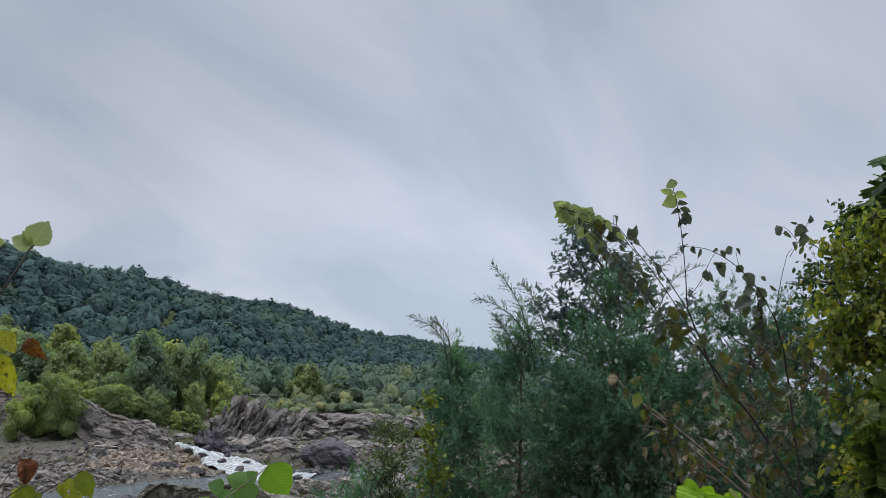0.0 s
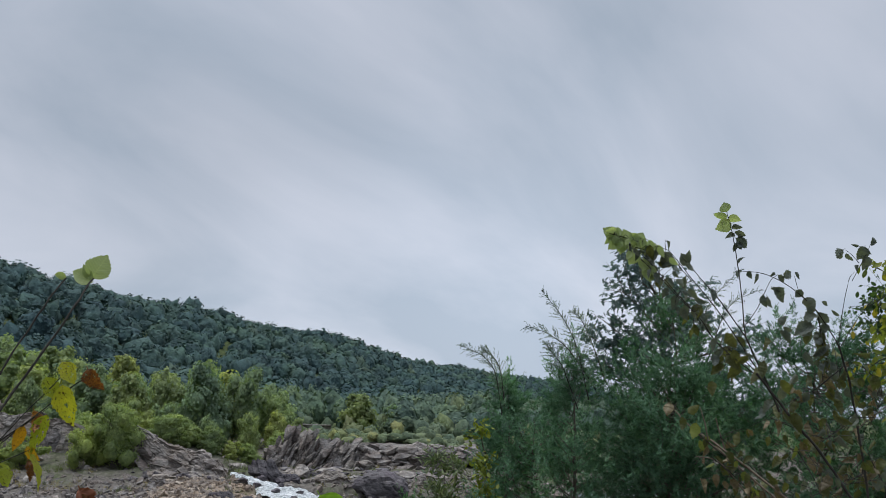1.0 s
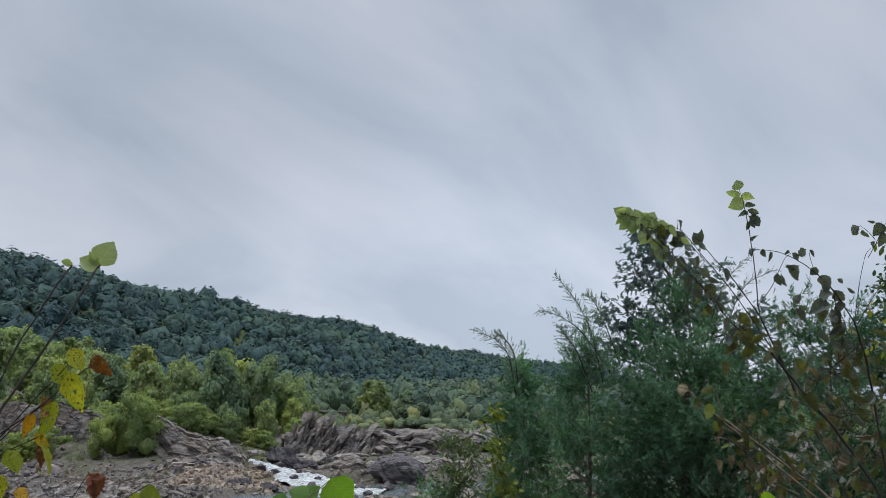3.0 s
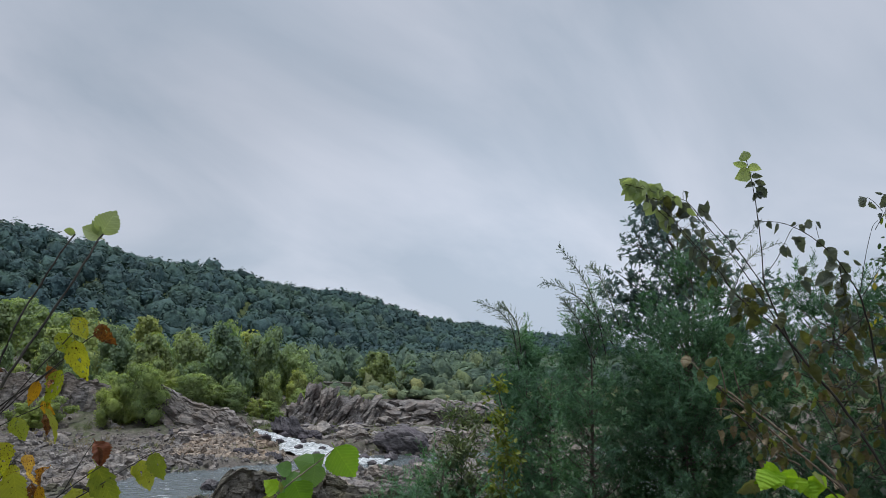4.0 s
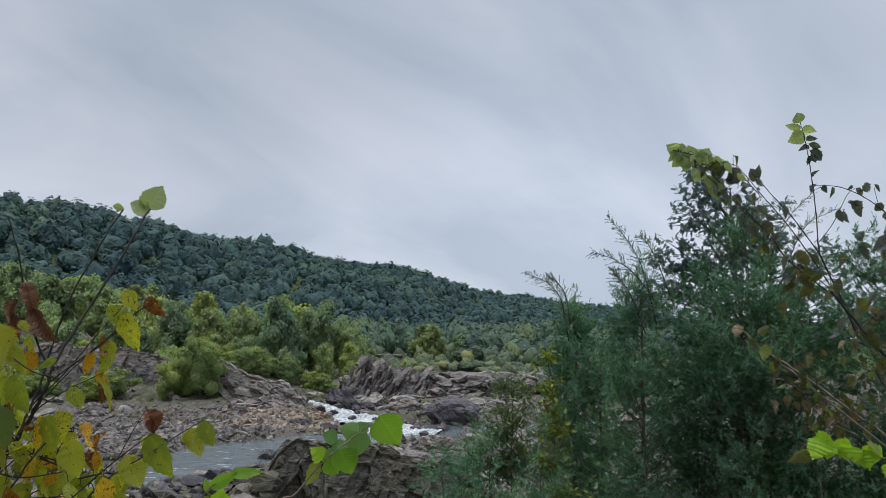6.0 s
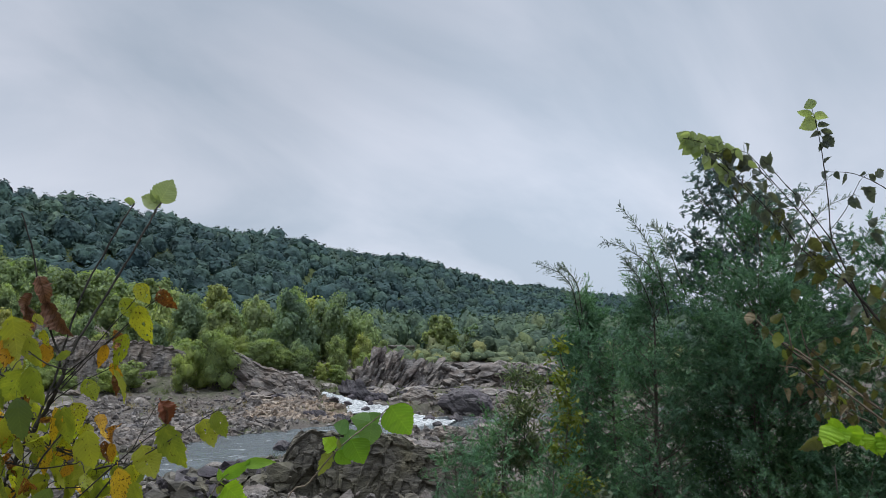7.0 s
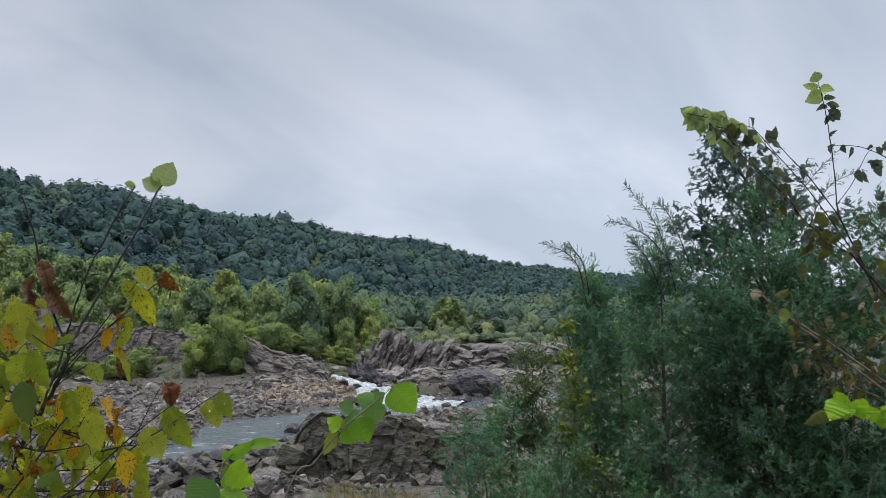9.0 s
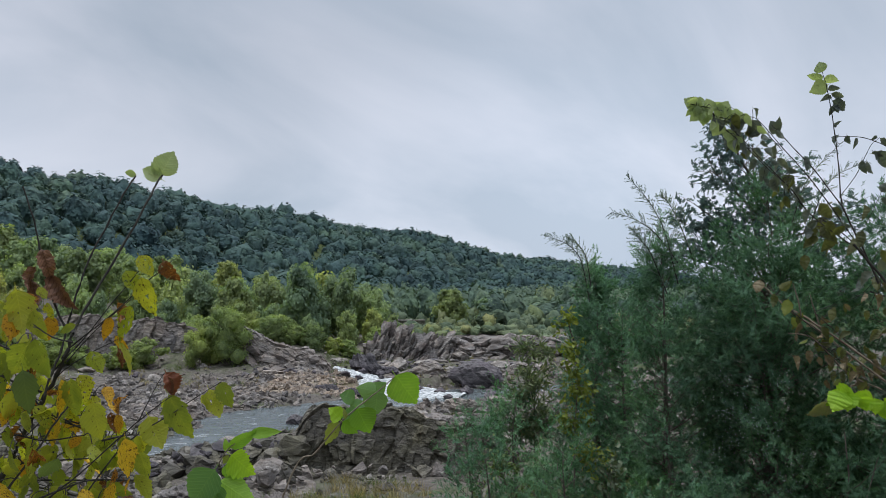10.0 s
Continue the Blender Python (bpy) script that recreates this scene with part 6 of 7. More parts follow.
stem(shrub, 'twig', [(-0.739, 1.450, 10.840), (-0.720, 1.450, 10.858), (-0.675, 1.450, 10.887), (-0.633, 1.450, 10.908), (-0.620, 1.450, 10.916)], 0.0012, 0.0006)
stem(shrub, 'twig', [(-0.720, 1.450, 10.870), (-0.687, 1.450, 10.908), (-0.655, 1.450, 10.941), (-0.600, 1.450, 10.989)], 0.0012, 0.0006)
stem(shrub, 'twig', [(-0.686, 1.400, 10.910), (-0.721, 1.400, 10.919), (-0.748, 1.400, 10.935), (-0.760, 1.400, 10.944)], 0.0016, 0.0009)
stem(shrub, 'stem', [(-0.858, 1.380, 10.318), (-0.829, 1.384, 10.553), (-0.793, 1.388, 10.640), (-0.746, 1.392, 10.707), (-0.714, 1.396, 10.760), (-0.691, 1.400, 10.792)], 0.0028, 0.0014)
stem(shrub, 'twig', [(-0.831, 1.400, 10.629), (-0.820, 1.400, 10.767), (-0.796, 1.400, 10.823), (-0.772, 1.400, 10.875), (-0.755, 1.400, 10.917)], 0.0021, 0.0009)
stem(shrub, 'twig', [(-0.741, 1.360, 10.600), (-0.699, 1.360, 10.639), (-0.648, 1.360, 10.679), (-0.589, 1.360, 10.733), (-0.544, 1.360, 10.773), (-0.510, 1.360, 10.800), (-0.485, 1.360, 10.818)], 0.0018, 0.0007)
stem(shrub, 'twig', [(-0.706, 1.400, 10.583), (-0.660, 1.400, 10.627), (-0.600, 1.400, 10.707), (-0.555, 1.400, 10.746), (-0.503, 1.400, 10.777), (-0.457, 1.400, 10.808), (-0.409, 1.400, 10.838)], 0.0019, 0.0007)
stem(shrub, 'twig', [(-0.544, 1.360, 10.773), (-0.528, 1.360, 10.806), (-0.512, 1.360, 10.838), (-0.500, 1.360, 10.858)], 0.0009, 0.0005)
stem(shrub, 'twig', [(-0.767, 1.400, 10.739), (-0.732, 1.400, 10.770), (-0.713, 1.400, 10.767), (-0.723, 1.400, 10.751)], 0.0013, 0.0007)
stem(shrub, 'twig', [(-0.738, 1.400, 10.801), (-0.754, 1.400, 10.813), (-0.766, 1.400, 10.859), (-0.769, 1.400, 10.885)], 0.0013, 0.0007)
leaf(shrub, 'pale', (-0.606, 1.600, 11.254), (-0.578, 1.600, 11.305), 0.86)
leaf(shrub, 'pale', (-0.602, 1.600, 11.244), (-0.648, 1.600, 11.270), 0.66)
leaf(shrub, 'pale', (-0.604, 1.600, 11.252), (-0.626, 1.600, 11.281), 0.50)
leaf(shrub, 'pale', (-0.637, 1.550, 11.247), (-0.662, 1.550, 11.251), 0.60)
leaf(shrub, 'brown', (-0.775, 1.450, 11.087), (-0.753, 1.450, 11.020), 0.40)
leaf(shrub, 'brown', (-0.758, 1.450, 11.035), (-0.710, 1.450, 10.970), 0.42)
leaf(shrub, 'brown', (-0.787, 1.450, 11.054), (-0.803, 1.450, 11.009), 0.42)
leaf(shrub, 'brown', (-0.793, 1.450, 11.027), (-0.778, 1.450, 10.973), 0.40)
leaf(shrub, 'rust', (-0.539, 1.450, 11.062), (-0.514, 1.450, 11.023), 0.62)
leaf(shrub, 'spot', (-0.587, 1.450, 11.073), (-0.558, 1.450, 11.035), 0.66)
leaf(shrub, 'spot', (-0.612, 1.450, 11.044), (-0.585, 1.450, 11.004), 0.66)
leaf(shrub, 'spot', (-0.581, 1.450, 11.031), (-0.554, 1.450, 10.957), 0.46)
leaf(shrub, 'gold', (-0.638, 1.450, 10.955), (-0.653, 1.450, 10.911), 0.45)
leaf(shrub, 'rust', (-0.625, 1.450, 10.983), (-0.613, 1.450, 10.944), 0.50)
leaf(shrub, 'spot', (-0.600, 1.450, 10.977), (-0.623, 1.450, 10.910), 0.42)
leaf(shrub, 'gold', (-0.628, 1.450, 10.919), (-0.605, 1.450, 10.894), 0.60)
leaf(shrub, 'green', (-0.619, 1.440, 10.911), (-0.588, 1.440, 10.848), 0.30)
leaf(shrub, 'rust', (-0.628, 1.460, 10.900), (-0.616, 1.460, 10.857), 0.40)
leaf(shrub, 'gold', (-0.756, 1.450, 10.957), (-0.754, 1.450, 10.911), 0.62)
leaf(shrub, 'green', (-0.680, 1.400, 10.942), (-0.716, 1.400, 10.929), 0.42)
leaf(shrub, 'spot', (-0.745, 1.420, 10.983), (-0.735, 1.420, 10.951), 0.50)
leaf(shrub, 'spot', (-0.763, 1.420, 11.013), (-0.747, 1.420, 10.989), 0.60)
leaf(shrub, 'rust', (-0.782, 1.420, 11.002), (-0.774, 1.420, 10.966), 0.60)
leaf(shrub, 'green', (-0.794, 1.400, 11.008), (-0.777, 1.400, 10.925), 0.60)
leaf(shrub, 'gold', (-0.797, 1.400, 10.967), (-0.803, 1.400, 10.914), 0.66)
leaf(shrub, 'green', (-0.832, 1.420, 10.984), (-0.824, 1.420, 10.915), 0.60)
leaf(shrub, 'green', (-0.761, 1.400, 10.969), (-0.736, 1.400, 10.912), 0.50)
leaf(shrub, 'green', (-0.746, 1.360, 10.913), (-0.776, 1.360, 10.850), 0.70)
leaf(shrub, 'green', (-0.723, 1.340, 10.920), (-0.701, 1.340, 10.849), 0.55)
leaf(shrub, 'rust', (-0.775, 1.420, 10.873), (-0.766, 1.420, 10.831), 0.50)
leaf(shrub, 'spot', (-0.662, 1.420, 10.892), (-0.639, 1.420, 10.850), 0.62)
leaf(shrub, 'spot', (-0.691, 1.440, 10.846), (-0.670, 1.440, 10.795), 0.72)
leaf(shrub, 'gold', (-0.715, 1.420, 10.840), (-0.707, 1.420, 10.771), 0.36)
leaf(shrub, 'rust', (-0.740, 1.420, 10.814), (-0.714, 1.420, 10.819), 0.40)
leaf(shrub, 'green', (-0.700, 1.420, 10.844), (-0.688, 1.420, 10.768), 0.42)
leaf(shrub, 'green', (-0.627, 1.360, 10.806), (-0.611, 1.360, 10.738), 0.60)
leaf(shrub, 'gold', (-0.601, 1.400, 10.778), (-0.592, 1.400, 10.743), 0.50)
leaf(shrub, 'rust', (-0.585, 1.400, 10.809), (-0.612, 1.400, 10.776), 0.30)
leaf(shrub, 'rust', (-0.612, 1.400, 10.782), (-0.602, 1.400, 10.743), 0.40)
leaf(shrub, 'gold', (-0.560, 1.340, 10.746), (-0.548, 1.340, 10.678), 0.52)
leaf(shrub, 'rust', (-0.574, 1.340, 10.693), (-0.584, 1.340, 10.662), 0.30)
leaf(shrub, 'gold', (-0.665, 1.400, 10.737), (-0.689, 1.400, 10.714), 0.50)
leaf(shrub, 'dusk', (-0.721, 1.300, 10.869), (-0.709, 1.300, 10.793), 0.50)
leaf(shrub, 'dusk', (-0.656, 1.300, 10.720), (-0.686, 1.300, 10.684), 0.70)
leaf(shrub, 'rust', (-0.767, 1.400, 10.808), (-0.747, 1.400, 10.777), 0.60)
leaf(shrub, 'rust', (-0.777, 1.400, 10.756), (-0.799, 1.400, 10.736), 0.40)
leaf(shrub, 'green', (-0.543, 1.400, 10.774), (-0.519, 1.400, 10.714), 0.82)
leaf(shrub, 'green', (-0.506, 1.400, 10.813), (-0.461, 1.400, 10.733), 0.50)
leaf(shrub, 'green', (-0.438, 1.420, 10.821), (-0.418, 1.420, 10.768), 0.64)
leaf(shrub, 'green', (-0.419, 1.420, 10.835), (-0.393, 1.420, 10.787), 0.55)
leaf(shrub, 'spot', (-0.452, 1.420, 10.810), (-0.435, 1.420, 10.789), 0.60)
leaf(shrub, 'spot', (-0.511, 1.420, 10.805), (-0.526, 1.420, 10.787), 0.60)
leaf(shrub, 'russet', (-0.512, 1.400, 10.854), (-0.492, 1.400, 10.813), 0.78)
leaf(shrub, 'brown', (-0.510, 1.400, 10.846), (-0.498, 1.400, 10.811), 0.40)
leaf(shrub, 'green', (-0.556, 1.400, 10.710), (-0.540, 1.400, 10.659), 0.50)
leaf(shrub, 'green', (-0.555, 1.380, 10.674), (-0.525, 1.380, 10.626), 0.50)
foliate(shrub, 'green,green,spot', [(-0.852, 1.400, 10.917), (-0.799, 1.400, 10.896), (-0.756, 1.400, 10.865)], 10, 0.050, 31, 0.015)
foliate(shrub, 'green,spot,green,gold', [(-0.871, 1.420, 10.810), (-0.818, 1.420, 10.821), (-0.765, 1.420, 10.800), (-0.721, 1.420, 10.768)], 14, 0.049, 32, 0.017)
foliate(shrub, 'green,green,spot,rust', [(-0.867, 1.420, 10.716), (-0.805, 1.420, 10.737), (-0.741, 1.420, 10.727), (-0.668, 1.420, 10.737)], 16, 0.049, 33, 0.019)
foliate(shrub, 'green,spot,green', [(-0.872, 1.450, 10.636), (-0.798, 1.450, 10.679), (-0.734, 1.450, 10.684), (-0.648, 1.450, 10.689)], 16, 0.052, 34, 0.020)
foliate(shrub, 'green,green,gold', [(-0.779, 1.400, 10.608), (-0.707, 1.400, 10.639), (-0.646, 1.400, 10.659), (-0.573, 1.400, 10.659)], 12, 0.050, 35, 0.015)
foliate(shrub, 'green,spot', [(-0.649, 1.450, 10.721), (-0.596, 1.450, 10.732), (-0.574, 1.450, 10.726)], 9, 0.061, 36, 0.013)
foliate(shrub, 'green,spot', [(-0.926, 1.500, 10.978), (-0.880, 1.500, 10.944), (-0.844, 1.500, 10.866)], 14, 0.052, 37, 0.020)
foliate(shrub, 'spot,green,gold', [(-0.877, 1.500, 10.844), (-0.820, 1.500, 10.811), (-0.741, 1.500, 10.800), (-0.685, 1.500, 10.800)], 18, 0.052, 38, 0.023)
foliate(shrub, 'spot,green', [(-0.908, 1.520, 10.752), (-0.817, 1.520, 10.752), (-0.727, 1.520, 10.741), (-0.658, 1.520, 10.696)], 20, 0.053, 39, 0.025)
foliate(shrub, 'green,spot,gold', [(-0.881, 1.500, 10.657), (-0.802, 1.500, 10.624), (-0.702, 1.500, 10.602), (-0.624, 1.500, 10.591)], 18, 0.052, 40, 0.025)

# low fresh sprigs in front of the river
sprig = plant_root("leafy_sprig", "fresh light green sprig with broad rounded leaves", (-0.62, 1.55, 9.4), "leafy sprigs")
stem(sprig, 'stem', [(-0.520, 1.600, 9.95), (-0.335, 1.600, 10.577), (-0.265, 1.600, 10.669), (-0.213, 1.600, 10.732), (-0.169, 1.600, 10.770), (-0.133, 1.600, 10.798), (-0.103, 1.600, 10.824)], 0.0020, 0.0009, M_VINE)
leaf(sprig, 'bright', (-0.100, 1.600, 10.828), (-0.056, 1.600, 10.767), 0.92)
leaf(sprig, 'fresh', (-0.142, 1.620, 10.792), (-0.185, 1.620, 10.799), 0.85)
leaf(sprig, 'fresh', (-0.139, 1.610, 10.794), (-0.145, 1.610, 10.740), 0.92)
leaf(sprig, 'fresh', (-0.154, 1.630, 10.782), (-0.121, 1.630, 10.810), 0.75)
leaf(sprig, 'fresh', (-0.188, 1.620, 10.775), (-0.221, 1.620, 10.785), 0.90)
leaf(sprig, 'lime', (-0.214, 1.590, 10.737), (-0.239, 1.590, 10.762), 0.95)
leaf(sprig, 'bright', (-0.181, 1.600, 10.758), (-0.154, 1.600, 10.706), 0.95)
leaf(sprig, 'fresh', (-0.198, 1.620, 10.764), (-0.159, 1.620, 10.750), 0.85)
leaf(sprig, 'lime2', (-0.226, 1.610, 10.735), (-0.245, 1.610, 10.678), 0.55)
leaf(sprig, 'bright', (-0.215, 1.630, 10.726), (-0.183, 1.630, 10.701), 0.75)
leaf(sprig, 'fresh', (-0.176, 1.640, 10.766), (-0.141, 1.640, 10.754), 0.90)
leaf(sprig, 'fresh', (-0.207, 1.640, 10.754), (-0.187, 1.640, 10.718), 0.80)
leaf(sprig, 'lime2', (-0.202, 1.580, 10.740), (-0.207, 1.580, 10.763), 0.40)
sprig2 = plant_root("leafy_sprig", "short bright green sprig catching the light", (-0.62, 1.3, 9.4), "leafy sprigs")
stem(sprig2, 'stem', [(-0.523, 1.350, 10.276), (-0.470, 1.350, 10.515), (-0.437, 1.350, 10.622), (-0.411, 1.350, 10.676), (-0.384, 1.350, 10.721), (-0.369, 1.350, 10.735)], 0.0017, 0.0009, M_VINE)
leaf(sprig2, 'bright', (-0.379, 1.350, 10.730), (-0.329, 1.350, 10.755), 0.40)
leaf(sprig2, 'bright', (-0.345, 1.360, 10.750), (-0.289, 1.360, 10.755), 0.34)
leaf(sprig2, 'lime', (-0.370, 1.330, 10.719), (-0.328, 1.330, 10.684), 0.85)
leaf(sprig2, 'bright', (-0.381, 1.340, 10.701), (-0.368, 1.340, 10.672), 0.70)
leaf(sprig2, 'bright', (-0.386, 1.320, 10.677), (-0.323, 1.320, 10.635), 0.72)
leaf(sprig2, 'fresh', (-0.389, 1.300, 10.701), (-0.428, 1.300, 10.642), 0.80)
leaf(sprig2, 'fresh', (-0.385, 1.310, 10.673), (-0.392, 1.310, 10.629), 0.80)
leaf(sprig2, 'lime', (-0.389, 1.330, 10.674), (-0.411, 1.330, 10.670), 0.50)
leaf(sprig2, 'bright', (-0.382, 1.350, 10.721), (-0.386, 1.350, 10.744), 0.50)
leaf(sprig2, 'lime2', (-0.377, 1.340, 10.717), (-0.385, 1.340, 10.701), 0.60)
sprig3 = plant_root("leafy_sprig", "bright yellow-green sprig in front of dark cedar", (1.35, 1.7, 9.4), "leafy sprigs")
stem(sprig3, 'stem', [(1.190, 1.700, 10.041), (1.168, 1.700, 10.402), (1.127, 1.700, 10.623), (1.056, 1.700, 10.723), (0.981, 1.700, 10.758), (0.906, 1.700, 10.768)], 0.0023, 0.0013)
leaf(sprig3, 'lime', (0.921, 1.700, 10.773), (0.863, 1.700, 10.753), 0.86)
leaf(sprig3, 'lime', (0.962, 1.700, 10.763), (0.910, 1.700, 10.758), 0.80)
leaf(sprig3, 'lime', (0.971, 1.700, 10.758), (0.990, 1.700, 10.720), 0.70)
leaf(sprig3, 'lime', (1.031, 1.700, 10.745), (0.981, 1.700, 10.767), 0.80)
leaf(sprig3, 'lime', (1.043, 1.700, 10.729), (1.060, 1.700, 10.679), 0.70)
leaf(sprig3, 'dull', (0.877, 1.720, 10.755), (0.828, 1.720, 10.722), 0.60)

# tall saplings that lean over the cedars
sapling = plant_root("leaning_sapling", "slender leaning sapling with sparse drooping leaves", (2.45, 2.55, 9.2), "saplings")
stem(sapling, 'stem', [(1.973, 2.556, 10.137), (1.854, 2.556, 10.529), (1.807, 2.556, 10.625), (1.702, 2.556, 10.790), (1.624, 2.556, 10.901), (1.546, 2.556, 10.991), (1.461, 2.556, 11.092), (1.401, 2.556, 11.166)], 0.0054, 0.0042)
stem(sapling, 'wand', [(1.505, 2.600, 11.035), (1.450, 2.600, 11.166), (1.395, 2.600, 11.284), (1.382, 2.600, 11.343)], 0.0033, 0.0026)
stem(sapling, 'wand', [(1.382, 2.600, 11.343), (1.380, 2.600, 11.433), (1.370, 2.600, 11.552), (1.358, 2.600, 11.652), (1.344, 2.600, 11.732), (1.332, 2.600, 11.777)], 0.0022, 0.0010)
stem(sapling, 'wand', [(1.396, 2.600, 11.290), (1.292, 2.600, 11.433), (1.238, 2.600, 11.492), (1.177, 2.600, 11.560), (1.150, 2.600, 11.588)], 0.0022, 0.0010)
stem(sapling, 'wand', [(1.478, 2.600, 11.107), (1.347, 2.600, 11.304), (1.271, 2.600, 11.409), (1.186, 2.600, 11.508), (1.109, 2.600, 11.600), (1.070, 2.600, 11.622)], 0.0022, 0.0010)
stem(sapling, 'wand', [(1.459, 2.600, 11.137), (1.287, 2.600, 11.265), (1.211, 2.600, 11.363), (1.115, 2.600, 11.462), (1.029, 2.600, 11.556), (0.951, 2.600, 11.622), (0.873, 2.600, 11.668)], 0.0022, 0.0009)
leaf(sapling, 'pale', (1.334, 2.600, 11.777), (1.319, 2.600, 11.813), 1.10)
leaf(sapling, 'pale', (1.335, 2.600, 11.757), (1.276, 2.600, 11.767), 0.42)
leaf(sapling, 'pale', (1.337, 2.600, 11.753), (1.388, 2.600, 11.747), 0.60)
leaf(sapling, 'pale', (1.350, 2.600, 11.732), (1.288, 2.600, 11.704), 0.80)
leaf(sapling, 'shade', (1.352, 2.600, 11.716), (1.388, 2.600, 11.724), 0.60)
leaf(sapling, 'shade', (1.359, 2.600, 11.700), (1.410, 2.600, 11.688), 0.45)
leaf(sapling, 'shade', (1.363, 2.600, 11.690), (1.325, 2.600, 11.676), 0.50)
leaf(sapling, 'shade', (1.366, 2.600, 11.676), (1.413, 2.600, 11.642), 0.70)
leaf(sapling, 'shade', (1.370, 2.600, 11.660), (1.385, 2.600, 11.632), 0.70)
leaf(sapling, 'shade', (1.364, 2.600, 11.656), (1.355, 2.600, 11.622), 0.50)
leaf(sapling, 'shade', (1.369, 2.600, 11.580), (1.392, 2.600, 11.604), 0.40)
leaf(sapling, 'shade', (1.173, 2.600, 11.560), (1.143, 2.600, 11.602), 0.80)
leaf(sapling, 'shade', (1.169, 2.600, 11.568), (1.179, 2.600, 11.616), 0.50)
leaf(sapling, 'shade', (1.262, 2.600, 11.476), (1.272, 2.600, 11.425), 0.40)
leaf(sapling, 'pale', (0.902, 2.600, 11.648), (0.848, 2.600, 11.684), 0.80)
leaf(sapling, 'pale', (0.899, 2.600, 11.652), (0.899, 2.600, 11.692), 0.80)
leaf(sapling, 'pale', (0.914, 2.600, 11.644), (0.866, 2.600, 11.608), 0.80)
leaf(sapling, 'pale', (0.922, 2.600, 11.648), (0.913, 2.600, 11.588), 0.80)
leaf(sapling, 'pale', (0.938, 2.600, 11.632), (0.923, 2.600, 11.684), 0.80)
leaf(sapling, 'pale', (0.961, 2.600, 11.622), (1.002, 2.600, 11.676), 0.80)
leaf(sapling, 'pale', (0.981, 2.600, 11.616), (1.013, 2.600, 11.640), 0.90)
leaf(sapling, 'pale', (0.971, 2.600, 11.600), (0.948, 2.600, 11.552), 0.95)
leaf(sapling, 'pale', (1.000, 2.600, 11.576), (0.995, 2.600, 11.528), 0.90)
leaf(sapling, 'pale', (1.012, 2.600, 11.612), (1.053, 2.600, 11.640), 0.80)
leaf(sapling, 'pale', (1.023, 2.600, 11.552), (1.025, 2.600, 11.488), 0.80)
leaf(sapling, 'shade', (1.020, 2.600, 11.582), (1.056, 2.600, 11.612), 0.70)
leaf(sapling, 'pale', (0.887, 2.600, 11.660), (0.855, 2.600, 11.652), 0.80)
leaf(sapling, 'pale', (0.879, 2.600, 11.652), (0.852, 2.600, 11.620), 0.50)
leaf(sapling, 'pale', (0.922, 2.600, 11.656), (0.894, 2.600, 11.632), 0.80)
leaf(sapling, 'pale', (0.946, 2.600, 11.652), (0.978, 2.600, 11.668), 0.80)
leaf(sapling, 'pale', (0.989, 2.600, 11.632), (0.966, 2.600, 11.660), 0.80)
leaf(sapling, 'pale', (1.044, 2.600, 11.624), (1.080, 2.600, 11.608), 0.70)
leaf(sapling, 'pale', (0.932, 2.600, 11.622), (0.901, 2.600, 11.600), 0.80)
leaf(sapling, 'shade', (1.070, 2.600, 11.620), (1.032, 2.600, 11.588), 0.70)
leaf(sapling, 'shade', (1.099, 2.600, 11.604), (1.070, 2.600, 11.552), 0.80)
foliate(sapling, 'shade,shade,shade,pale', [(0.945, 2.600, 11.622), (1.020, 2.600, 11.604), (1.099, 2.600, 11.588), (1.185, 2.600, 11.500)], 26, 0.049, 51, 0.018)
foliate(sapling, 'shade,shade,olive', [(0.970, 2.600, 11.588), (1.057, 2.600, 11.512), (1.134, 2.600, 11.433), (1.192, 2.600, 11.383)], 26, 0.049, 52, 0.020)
foliate(sapling, 'olive,shade,dull', [(1.215, 2.650, 11.380), (1.312, 2.650, 11.270), (1.429, 2.650, 11.179)], 16, 0.060, 53, 0.024)
foliate(sapling, 'olive,dull,shade', [(1.332, 2.650, 11.270), (1.449, 2.650, 11.179), (1.544, 2.650, 11.040)], 20, 0.068, 54, 0.036)
stem(sapling, 'twig', [(1.381, 2.600, 11.338), (1.439, 2.600, 11.413), (1.491, 2.600, 11.512), (1.522, 2.600, 11.542)], 0.0014, 0.0008)
leaf(sapling, 'shade', (1.453, 2.556, 11.452), (1.468, 2.556, 11.406), 0.45)
leaf(sapling, 'shade', (1.436, 2.556, 11.456), (1.449, 2.556, 11.409), 0.50)
leaf(sapling, 'shade', (1.479, 2.556, 11.484), (1.530, 2.556, 11.435), 0.60)
leaf(sapling, 'shade', (1.470, 2.556, 11.479), (1.512, 2.556, 11.474), 0.40)
sapling2 = plant_root("leaning_sapling", "thin dark sapling with limp grey-green leaves", (2.9, 2.6, 9.2), "saplings")
stem(sapling2, 'stem', [(1.906, 2.656, 10.066), (1.889, 2.656, 10.469), (1.873, 2.656, 10.656), (1.863, 2.656, 10.825), (1.846, 2.656, 10.998), (1.827, 2.656, 11.151), (1.793, 2.656, 11.294)], 0.0047, 0.0035)
stem(sapling2, 'wand', [(1.793, 2.656, 11.294), (1.717, 2.656, 11.414), (1.657, 2.656, 11.473), (1.585, 2.656, 11.523), (1.500, 2.656, 11.556), (1.408, 2.656, 11.561)], 0.0024, 0.0010)
stem(sapling2, 'twig', [(1.793, 2.656, 11.305), (1.817, 2.656, 11.420), (1.853, 2.656, 11.548), (1.880, 2.656, 11.585)], 0.0015, 0.0008)
